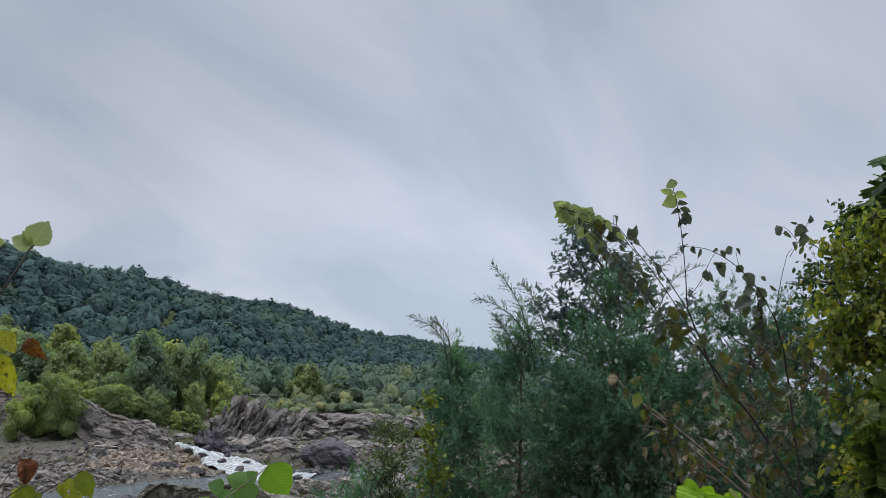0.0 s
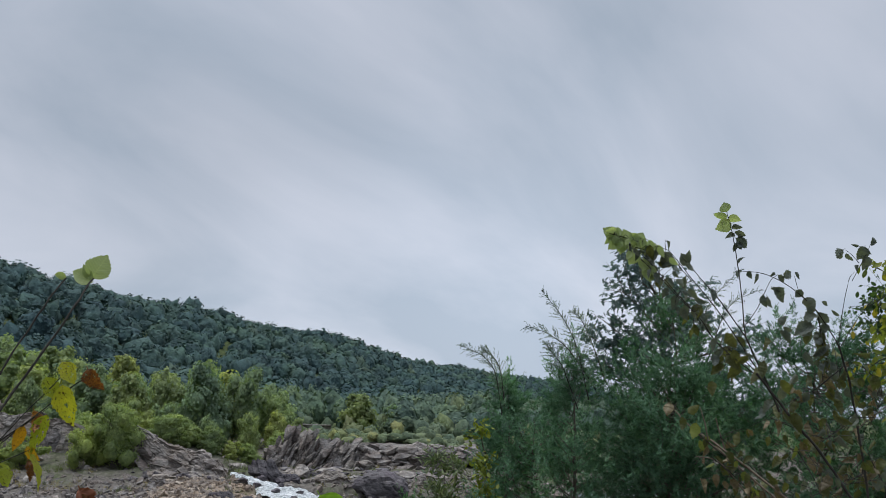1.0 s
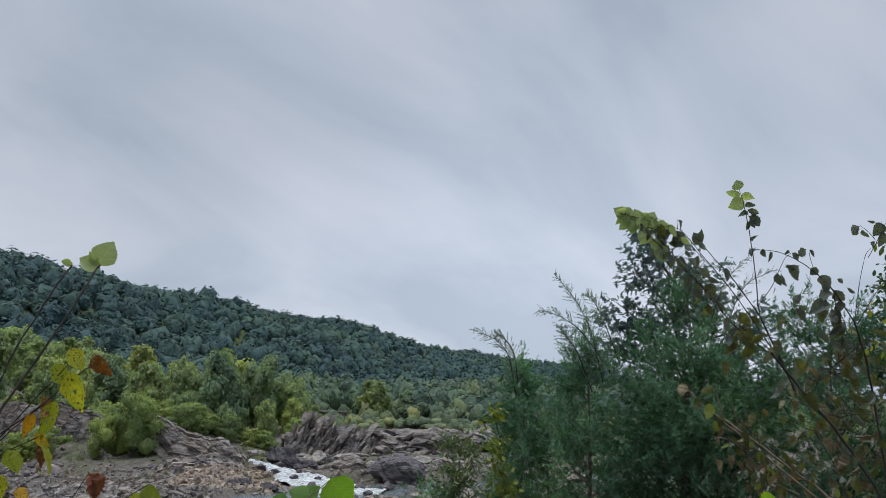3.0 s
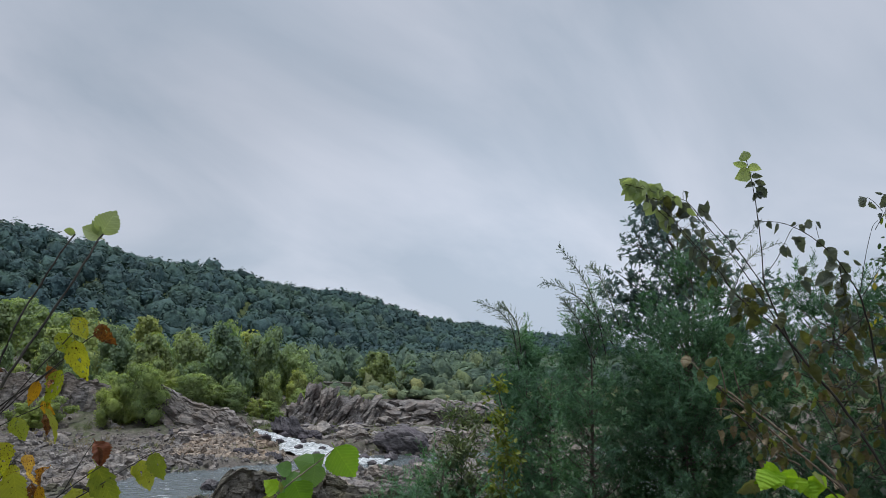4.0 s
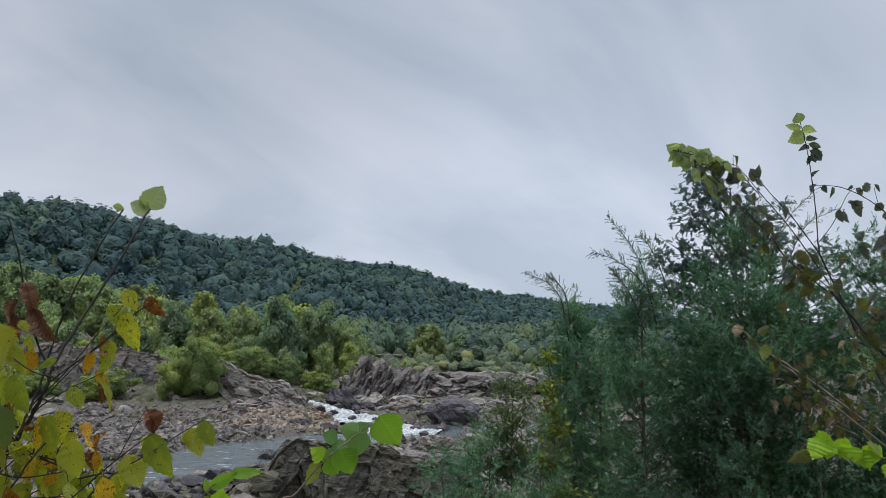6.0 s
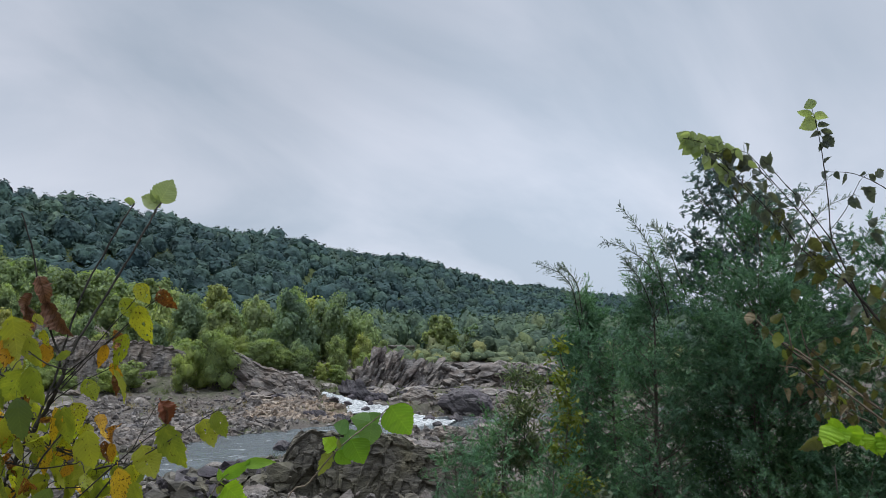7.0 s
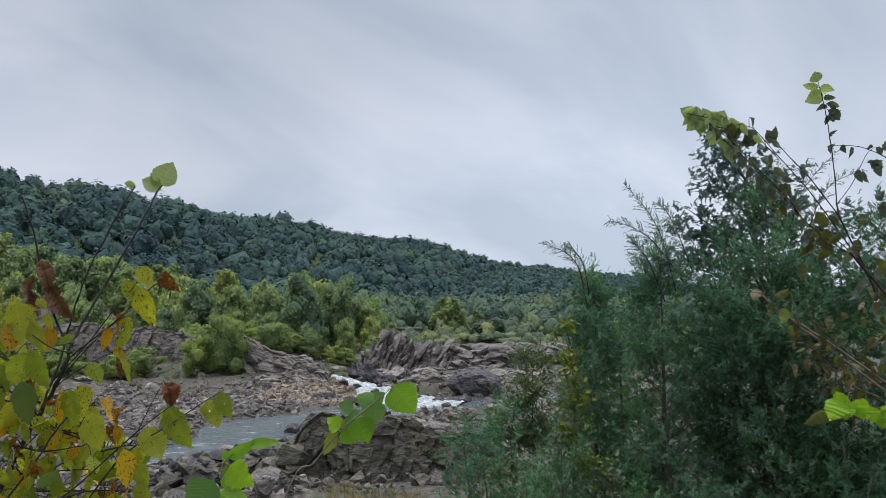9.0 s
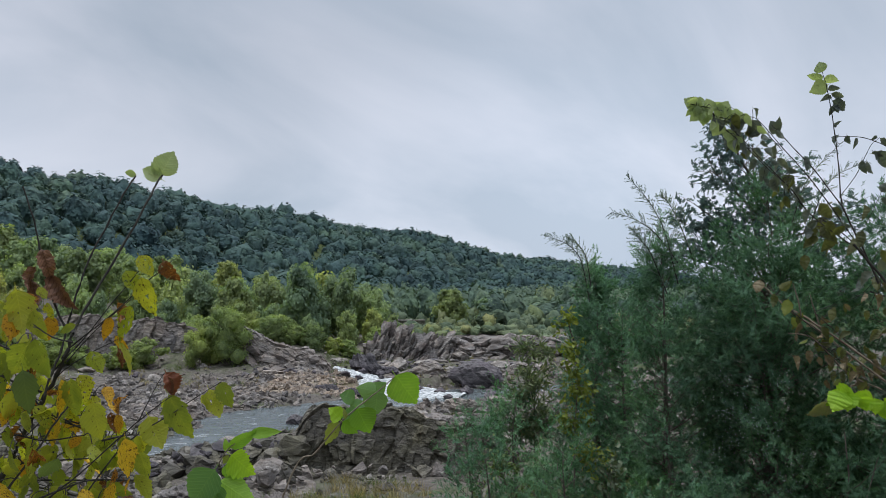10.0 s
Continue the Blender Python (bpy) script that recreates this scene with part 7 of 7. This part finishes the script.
stem(sapling2, 'twig', [(1.803, 2.656, 11.292), (1.861, 2.656, 11.377), (1.920, 2.656, 11.449), (2.000, 2.656, 11.523)], 0.0015, 0.0008)
stem(sapling2, 'twig', [(1.902, 2.656, 11.621), (1.872, 2.656, 11.654), (1.847, 2.656, 11.671)], 0.0013, 0.0008)
stem(sapling2, 'twig', [(1.868, 2.656, 11.549), (1.906, 2.656, 11.610), (1.942, 2.656, 11.671), (1.962, 2.656, 11.708)], 0.0013, 0.0008)
stem(sapling2, 'twig', [(1.457, 2.656, 11.174), (1.524, 2.656, 11.291), (1.557, 2.656, 11.359), (1.574, 2.656, 11.383)], 0.0012, 0.0006)
stem(sapling2, 'twig', [(1.645, 2.656, 11.482), (1.630, 2.656, 11.545), (1.633, 2.656, 11.568)], 0.0012, 0.0006)
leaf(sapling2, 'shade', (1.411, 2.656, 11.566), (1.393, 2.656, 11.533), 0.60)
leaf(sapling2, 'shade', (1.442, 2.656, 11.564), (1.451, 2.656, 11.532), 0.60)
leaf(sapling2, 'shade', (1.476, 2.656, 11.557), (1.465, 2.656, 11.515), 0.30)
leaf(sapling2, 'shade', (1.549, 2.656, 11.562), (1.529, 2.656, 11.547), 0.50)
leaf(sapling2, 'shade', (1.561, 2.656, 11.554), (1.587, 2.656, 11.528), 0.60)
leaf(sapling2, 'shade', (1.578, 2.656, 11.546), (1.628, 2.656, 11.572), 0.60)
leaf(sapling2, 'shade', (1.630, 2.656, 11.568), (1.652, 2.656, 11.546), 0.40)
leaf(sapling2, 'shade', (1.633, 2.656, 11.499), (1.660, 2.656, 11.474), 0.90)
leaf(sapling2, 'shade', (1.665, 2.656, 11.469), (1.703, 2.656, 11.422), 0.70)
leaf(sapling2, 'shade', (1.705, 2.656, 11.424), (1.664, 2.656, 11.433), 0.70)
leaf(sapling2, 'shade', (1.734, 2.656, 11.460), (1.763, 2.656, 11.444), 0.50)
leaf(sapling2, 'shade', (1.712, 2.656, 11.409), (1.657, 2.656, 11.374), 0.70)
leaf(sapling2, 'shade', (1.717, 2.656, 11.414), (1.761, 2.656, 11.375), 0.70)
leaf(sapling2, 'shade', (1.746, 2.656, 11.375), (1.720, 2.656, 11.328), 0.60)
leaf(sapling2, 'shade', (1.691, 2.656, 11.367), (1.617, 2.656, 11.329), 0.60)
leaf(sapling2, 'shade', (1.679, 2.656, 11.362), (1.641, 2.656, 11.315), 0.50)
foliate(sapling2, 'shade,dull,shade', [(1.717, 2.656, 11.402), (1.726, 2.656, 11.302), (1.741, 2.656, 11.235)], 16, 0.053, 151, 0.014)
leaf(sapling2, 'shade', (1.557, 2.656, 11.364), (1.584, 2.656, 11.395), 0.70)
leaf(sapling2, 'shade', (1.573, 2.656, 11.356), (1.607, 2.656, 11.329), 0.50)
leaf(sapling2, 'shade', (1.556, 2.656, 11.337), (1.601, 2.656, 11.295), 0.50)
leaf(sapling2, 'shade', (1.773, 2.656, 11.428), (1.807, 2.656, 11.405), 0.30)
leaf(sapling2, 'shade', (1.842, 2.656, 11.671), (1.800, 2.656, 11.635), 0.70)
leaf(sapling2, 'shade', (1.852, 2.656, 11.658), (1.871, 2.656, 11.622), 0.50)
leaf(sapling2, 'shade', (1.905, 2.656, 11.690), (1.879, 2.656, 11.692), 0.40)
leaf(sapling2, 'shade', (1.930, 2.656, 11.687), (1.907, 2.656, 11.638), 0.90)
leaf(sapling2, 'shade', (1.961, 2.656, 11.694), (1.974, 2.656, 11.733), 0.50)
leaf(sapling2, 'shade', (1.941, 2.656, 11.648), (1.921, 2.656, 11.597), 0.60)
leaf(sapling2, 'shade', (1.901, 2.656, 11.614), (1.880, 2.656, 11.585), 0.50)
foliate(sapling2, 'olive,dull,shade,tan', [(1.844, 2.706, 11.220), (1.716, 2.706, 11.124), (1.616, 2.706, 11.076)], 34, 0.056, 61, 0.045)
foliate(sapling2, 'olive,dull,shade,tan', [(1.874, 2.706, 11.019), (1.760, 2.706, 10.949), (1.635, 2.706, 10.859)], 32, 0.052, 62, 0.054)
foliate(sapling2, 'olive,olive,tan,shade', [(1.934, 2.756, 10.818), (1.836, 2.756, 10.772), (1.711, 2.756, 10.726)], 34, 0.053, 63, 0.050)
foliate(sapling2, 'olive,shade,tan,dull', [(1.956, 2.756, 11.227), (2.030, 2.756, 11.138), (1.972, 2.756, 10.998)], 30, 0.053, 64, 0.050)
foliate(sapling2, 'olive,shade,tan', [(1.966, 2.756, 10.863), (2.011, 2.756, 10.731), (1.856, 2.756, 10.619)], 30, 0.053, 65, 0.050)

# dry vine hanging across the cedars
vine = plant_root("dry_vine", "dry trailing vine with withered tan and olive leaves", (2.9, 3.2, 9.0), "vines")
stem(vine, 'twig', [(2.288, 3.200, 9.760), (2.191, 3.233, 10.260), (2.032, 3.267, 10.563), (1.909, 3.300, 10.669), (1.758, 3.333, 10.789), (1.628, 3.367, 10.887), (1.569, 3.400, 10.929)], 0.0072, 0.0036, M_VINE)
stem(vine, 'twig', [(2.035, 3.200, 10.502), (1.869, 3.233, 10.639), (1.746, 3.267, 10.745), (1.644, 3.300, 10.840), (1.550, 3.333, 10.913), (1.455, 3.367, 11.013), (1.432, 3.400, 11.056)], 0.0048, 0.0026, M_VINE)
stem(vine, 'twig', [(1.566, 3.300, 10.902), (1.554, 3.300, 10.975), (1.533, 3.300, 11.045)], 0.0035, 0.0017, M_VINE)
stem(vine, 'twig', [(1.644, 3.300, 10.865), (1.622, 3.300, 10.938), (1.606, 3.300, 11.000)], 0.0035, 0.0017, M_VINE)
stem(vine, 'twig', [(1.906, 3.300, 10.583), (1.761, 3.300, 10.656), (1.618, 3.300, 10.803), (1.508, 3.300, 10.828)], 0.0035, 0.0020, M_VINE)
leaf(vine, 'tan', (1.390, 3.300, 11.062), (1.376, 3.300, 11.000), 0.70)
leaf(vine, 'olive', (1.450, 3.300, 11.000), (1.444, 3.300, 10.938), 0.50)
leaf(vine, 'lime2', (1.512, 3.300, 10.975), (1.492, 3.300, 10.902), 0.60)
leaf(vine, 'tan', (1.658, 3.300, 10.902), (1.694, 3.300, 10.865), 0.70)
leaf(vine, 'olive', (1.476, 3.300, 11.020), (1.526, 3.300, 11.050), 0.60)
foliate(vine, 'tan,olive,lime2', [(1.523, 3.300, 10.926), (1.643, 3.300, 10.828), (1.764, 3.300, 10.730)], 16, 0.055, 71, 0.035)
foliate(vine, 'tan,olive,tan,olive', [(1.618, 3.300, 10.803), (1.761, 3.300, 10.656), (1.925, 3.300, 10.559)], 18, 0.055, 72, 0.045)
foliate(vine, 'olive,tan', [(1.812, 3.300, 10.705), (2.004, 3.300, 10.559), (2.145, 3.300, 10.413)], 14, 0.060, 73, 0.045)
foliate(vine, 'tan,olive,olive', [(1.603, 3.256, 10.918), (1.770, 3.256, 10.769), (1.967, 3.256, 10.620)], 16, 0.060, 74, 0.050)
foliate(shrub, 'green,green,spot', [(-0.899, 1.500, 10.849), (-0.808, 1.500, 10.811), (-0.730, 1.500, 10.800)], 12, 0.056, 36, 0.018)
foliate(shrub, 'green,green,green,spot', [(-0.751, 1.500, 10.750), (-0.672, 1.500, 10.722), (-0.582, 1.500, 10.689)], 12, 0.059, 37, 0.018)
foliate(shrub, 'green,spot,green,rust', [(-0.847, 1.520, 10.630), (-0.746, 1.520, 10.630), (-0.611, 1.520, 10.630)], 12, 0.057, 38, 0.021)
leaf(sprig3, 'lime', (0.885, 1.692, 10.784), (0.868, 1.692, 10.736), 0.95)
leaf(sprig3, 'lime', (0.907, 1.692, 10.781), (0.905, 1.692, 10.739), 0.95)
leaf(sprig3, 'lime', (0.932, 1.692, 10.779), (0.939, 1.692, 10.739), 0.95)
leaf(sprig3, 'lime', (0.961, 1.692, 10.767), (0.962, 1.692, 10.732), 0.90)
leaf(sprig3, 'lime', (0.985, 1.692, 10.760), (0.996, 1.692, 10.718), 0.70)
leaf(sprig3, 'lime2', (0.993, 1.692, 10.777), (1.029, 1.692, 10.748), 0.70)
foliate(vine, 'olive,tan,lime2', [(1.575, 3.292, 10.829), (1.726, 3.292, 10.709), (1.825, 3.292, 10.589)], 14, 0.050, 75, 0.030)
foliate(vine, 'olive,olive,lime2', [(1.930, 3.192, 10.868), (2.001, 3.192, 10.749), (2.069, 3.192, 10.583)], 16, 0.063, 76, 0.034)
foliate(vine, 'olive,tan', [(1.808, 3.192, 11.011), (1.934, 3.192, 10.965), (2.085, 3.192, 10.920)], 14, 0.058, 77, 0.034)
foliate(sapling, 'pale,pale,pale', [(0.867, 2.600, 11.664), (0.922, 2.600, 11.652), (1.001, 2.600, 11.632)], 12, 0.043, 58, 0.012)


# ---------------------------------------------------------------- broadleaf trees of the thicket
def blade_np(lobes=0, seed=0):
    """A small leaf as a bent outline: plain, or with deep lobes like an oak's."""
    n = 4 if not lobes else 7
    V, F = [], []
    for k in range(n):
        y = k / (n - 1)
        w = 0.30 * math.sin(math.pi * (0.08 + 0.88 * y)) ** 0.8
        if lobes:
            w *= 1.65 if k % 2 else 0.30
        V += [(-w, y + (0.06 if lobes and k % 2 else 0), 0.05 - 0.12 * y * y), (0, y, -0.12 * y * y), (w, y + (0.06 if lobes and k % 2 else 0), 0.05 - 0.12 * y * y)]
    for k in range(n - 1):
        b = 3 * k
        F += [(b, b + 1, b + 4, b + 3), (b + 1, b + 2, b + 5, b + 4)]
    return np.array(V), np.array(F)


def pinnate_np():
    """A compound leaf: paired leaflets on a drooping stalk."""
    V0, F0 = blade_np()
    packs = []
    for k in range(7):
        y = 0.22 + 0.12 * k
        for s in (-1, 1):
            a = s * (1.05 - 0.05 * k)
            R = np.array([[math.cos(a), math.sin(a), 0], [-math.sin(a), math.cos(a), 0], [0, 0, 1.0]])
            packs.append(((V0 * np.array([0.40, 0.30, 0.3])) @ R.T + np.array([0, y, -0.16 * y * y]), F0))
    packs.append((V0 * np.array([0.26, 0.30, 0.3]) + np.array([0, 1.0, -0.16]), F0))
    return join_np(packs)


def leafy_tree(name, label, root_at, top, clumps, n_leaf, size, template, mat, seed, trunk=0.05, bark=None, droop=0.6):
    """A tree grown to given clumps (centre, radius): trunk, a limb to each clump, twigs and leaves."""
    g = np.random.default_rng(seed)
    root = tagged(new(name), label, "tree", "thicket trees")
    root.location = root_at
    off = np.array(root_at)
    tip = np.array(top) - off
    path = curve_path((0, 0, -0.2), tip, 0, 0.12, 14, seed)
    part("trunk", mesh_np("trunk", *tube_np(path, np.linspace(trunk, trunk * 0.15, 14), 8), bark or M_BARK, True), root)
    twigs, pos, dirs = [], [], []
    vol = np.array([r ** 2 for _, r in clumps])
    for (c, r), share in zip(clumps, vol / vol.sum()):
        c = np.array(c) - off
        near = path[np.argmin(np.linalg.norm(path - (c - np.array([0, 0, 1.2 * r])), axis=1))]
        limb = curve_path(near, c, 0.05 * r, 0.10 * r, 8, seed + len(twigs))
        part("limb", mesh_np("limb", *tube_np(limb, np.linspace(trunk * 0.45, trunk * 0.10, 8), 6), bark or M_BARK, True), root)
        k = max(6, int(share * n_leaf / 14))
        for j in range(k):
            d = g.normal(size=3)
            d /= np.linalg.norm(d)
            e = c + d * r * g.uniform(0.5, 1.3)
            s = limb[int(g.integers(3, 8))]
            tw = curve_path(s, e, 0.04 * r, 0.07 * r, 6, seed + j)
            twigs.append(tube_np(tw, np.linspace(trunk * 0.10, trunk * 0.03, 6), 4))
            t = g.uniform(0.3, 1.0, 14)
            q = np.stack([np.interp(t, np.linspace(0, 1, 6), tw[:, a]) for a in range(3)], 1)
            pos.append(q + g.normal(size=q.shape) * 0.035)
            dirs.append(d * 0.5 + g.normal(size=q.shape) * 0.6 + np.array([0, 0, -droop]))
    pos, dirs = np.concatenate(pos), np.concatenate(dirs)
    V, F = stamp(*template, pos, frames_np(dirs, g.normal(0, 0.8, len(pos))), size * g.uniform(0.65, 1.2, len(pos)))
    tagged(part("twigwork", mesh_np("twigwork", *join_np(twigs), bark or M_BARK, True), root), kind="stuff")
    tagged(part("foliage", mesh_np("foliage", V, F, mat), root), kind="stuff")
    return root


M_YELLOWTREE = foliage("yellow_green_leaves", (0.115, 0.15, 0.036), (0.175, 0.21, 0.045), (0.245, 0.275, 0.055), 1.2, 0.55, 0.6, accent=(0.34, 0.28, 0.05))
M_DARKTREE = foliage("small_dark_leaves", (0.04, 0.08, 0.035), (0.06, 0.11, 0.045), (0.09, 0.15, 0.05), 1.0, 0.35, 0.55)


M_YELLOWSHRUB = foliage("fine_yellow_green_leaves", (0.13, 0.17, 0.03), (0.18, 0.22, 0.04), (0.25, 0.28, 0.05), 1.2, 0.35, 0.6)
M_LIMELEAF = foliage("lime_compound_leaves", (0.062, 0.092, 0.025), (0.085, 0.122, 0.031), (0.118, 0.158, 0.042), 1.2, 0.4, 0.6)
M_WEED = foliage("fine_weed_leaves", (0.07, 0.115, 0.045), (0.105, 0.16, 0.06), (0.17, 0.225, 0.09), 1.2, 0.3, 0.6)
M_WILLOW = foliage("narrow_grey_green_leaves", (0.075, 0.11, 0.07), (0.125, 0.165, 0.10), (0.21, 0.245, 0.17), 1.2, 0.35, 0.6)


def narrow_np():
    V, F = blade_np(0)
    return V * np.array([0.45, 1, 1]), F


def build_thicket_trees():
    leafy_tree("oak", "young oak with small dark lobed leaves above the cedars", (4.2, 9.6, 7.2), (3.95, 9.5, 12.9),
               [((3.5, 9.3, 13.0), 0.31), ((3.28, 9.2, 12.53), 0.35), ((3.86, 9.5, 12.65), 0.43), ((3.17, 9.2, 12.04), 0.29), ((3.84, 9.3, 12.12), 0.49), ((4.4, 9.6, 12.52), 0.40),
                ((4.6, 9.6, 12.1), 0.43), ((5.33, 9.6, 11.95), 0.32), ((3.58, 9.2, 11.7), 0.41), ((3.1, 9.4, 11.57), 0.28), ((4.95, 9.6, 11.7), 0.43), ((5.0, 9.6, 11.2), 0.5), ((5.6, 9.5, 11.2), 0.5), ((6.2, 9.3, 11.3), 0.45), ((2.98, 9.2, 11.85), 0.22), ((2.84, 9.2, 11.5), 0.24), ((3.3, 9.2, 11.85), 0.25)],
               4400, 0.080, blade_np(1), M_OAK, 31, 0.045, droop=0.2)
    leafy_tree("yellowing_tree", "yellow-green tree with drooping compound leaves", (4.95, 4.95, 8.2), (4.7, 5.0, 12.6),
               [((4.3, 4.8, 12.0), 0.34), ((4.75, 4.9, 12.25), 0.40), ((3.72, 4.9, 12.0), 0.20), ((3.66, 4.8, 11.45), 0.24), ((4.2, 4.9, 12.35), 0.25), ((4.0, 4.8, 11.75), 0.30), ((4.15, 4.7, 11.15), 0.34), ((3.85, 4.6, 11.05), 0.25), ((4.45, 4.9, 12.35), 0.2), ((4.05, 4.96, 12.05), 0.2), ((3.84, 4.86, 11.64), 0.26), ((4.04, 4.66, 11.4), 0.32), ((3.78, 4.86, 11.3), 0.20),
                # The next five clumps are added out of view, to shade the thicket.
                ((5.45, 5.2, 12.7), 0.5), ((5.9, 5.6, 12.0), 0.6), ((5.7, 5.6, 11.2), 0.6), ((6.3, 6.0, 12.9), 0.6), ((6.4, 6.2, 11.6), 0.6), ((4.66, 4.96, 11.6), 0.45), ((3.74, 4.56, 10.9), 0.24), ((3.94, 4.46, 10.64), 0.34), ((3.6, 4.56, 10.6), 0.17), ((3.6, 4.36, 10.4), 0.23), ((4.6, 4.76, 11.0), 0.47)],
               17000, 0.056, blade_np(0), M_YELLOWTREE, 32, 0.05, M_TWIG, droop=0.8)
    leafy_tree("yellow_leaved_shrub", "small shrub with fine yellow-green leaves in the thicket", (1.5, 8.3, 7.2), (1.42, 8.2, 10.5),
               [((1.36, 8.0, 10.4), 0.16), ((1.42, 7.9, 10.05), 0.2), ((1.36, 7.9, 9.7), 0.2), ((1.55, 7.9, 9.35), 0.2), ((1.3, 8.0, 10.75), 0.10)],
               900, 0.055, blade_np(0), M_YELLOWSHRUB, 35, 0.02, droop=0.1)
    leafy_tree("willow_leaved_shrub", "grey-green shrub with narrow upright leaves", (1.12, 9.2, 6.9), (1.08, 9.1, 10.5),
               [((1.0, 9.0, 10.35), 0.17), ((1.2, 9.0, 10.3), 0.15), ((1.05, 9.0, 10.0), 0.24), ((0.85, 9.0, 9.8), 0.16), ((1.15, 8.9, 9.6), 0.22), ((0.9, 9.0, 9.4), 0.2)],
               1500, 0.085, narrow_np(), M_WILLOW, 36, 0.02, droop=-0.35)
    leafy_tree("leafy_shrub", "low grey-green shrub with fine leaves in front of the cedars", (1.65, 7.6, 7.3), (1.62, 7.5, 9.2),
               [((1.6, 7.4, 9.25), 0.26), ((1.92, 7.4, 8.9), 0.32), ((1.38, 7.4, 8.8), 0.28), ((1.7, 7.3, 8.5), 0.34), ((2.2, 7.3, 8.6), 0.28)],
               1500, 0.05, blade_np(0), M_WILLOW, 38, 0.018, droop=0.0)
    leafy_tree("leafy_shrub", "low yellow-green shrub with fine leaves on the slope", (0.68, 8.2, 7.0), (0.66, 8.2, 9.1),
               [((0.6, 8.2, 9.15), 0.22), ((0.9, 8.2, 8.8), 0.28), ((0.4, 8.2, 8.65), 0.28), ((1.15, 8.1, 8.45), 0.25), ((0.15, 8.2, 8.2), 0.22)],
               1300, 0.05, blade_np(0), M_WEED, 39, 0.016, droop=0.0)
    leafy_tree("small_leaved_tree", "dark tree with many small leaves against the sky", (6.6, 8.6, 7.4), (6.7, 8.5, 12.8),
               [((6.12, 8.46, 12.4), 0.18), ((6.2, 8.46, 12.07), 0.29), ((5.97, 8.46, 11.84), 0.19), ((6.65, 8.56, 12.54), 0.39), ((7.0, 8.5, 13.3), 0.35),
                ((7.2, 8.5, 13.0), 0.5), ((6.7, 8.5, 11.8), 0.4)],
               2600, 0.07, blade_np(0), M_DARKTREE, 33, 0.05, droop=0.3)
    leafy_tree("compound_leaved_sapling", "lime green sapling with drooping compound leaves", (4.3, 4.2, 8.4), (4.0, 4.3, 11.0),
               [((3.75, 4.3, 10.85), 0.16), ((3.95, 4.3, 10.75), 0.2), ((4.15, 4.3, 10.95), 0.22), ((3.7, 4.25, 10.5), 0.14), ((4.0, 4.25, 10.35), 0.22)],
               60, 0.22, pinnate_np(), M_LIMELEAF, 37, 0.02, M_TWIG, droop=0.4)
    leafy_tree("compound_leaved_tree", "dark green tree with feathery compound leaves", (5.3, 5.3, 8.2), (4.9, 5.3, 12.9),
               [((4.45, 5.16, 12.45), 0.20), ((4.7, 5.16, 12.66), 0.27), ((5.1, 5.2, 12.8), 0.35)],
               380, 0.19, pinnate_np(), M_DARKTREE, 34, 0.04, M_TWIG, droop=0.5)


build_thicket_trees()
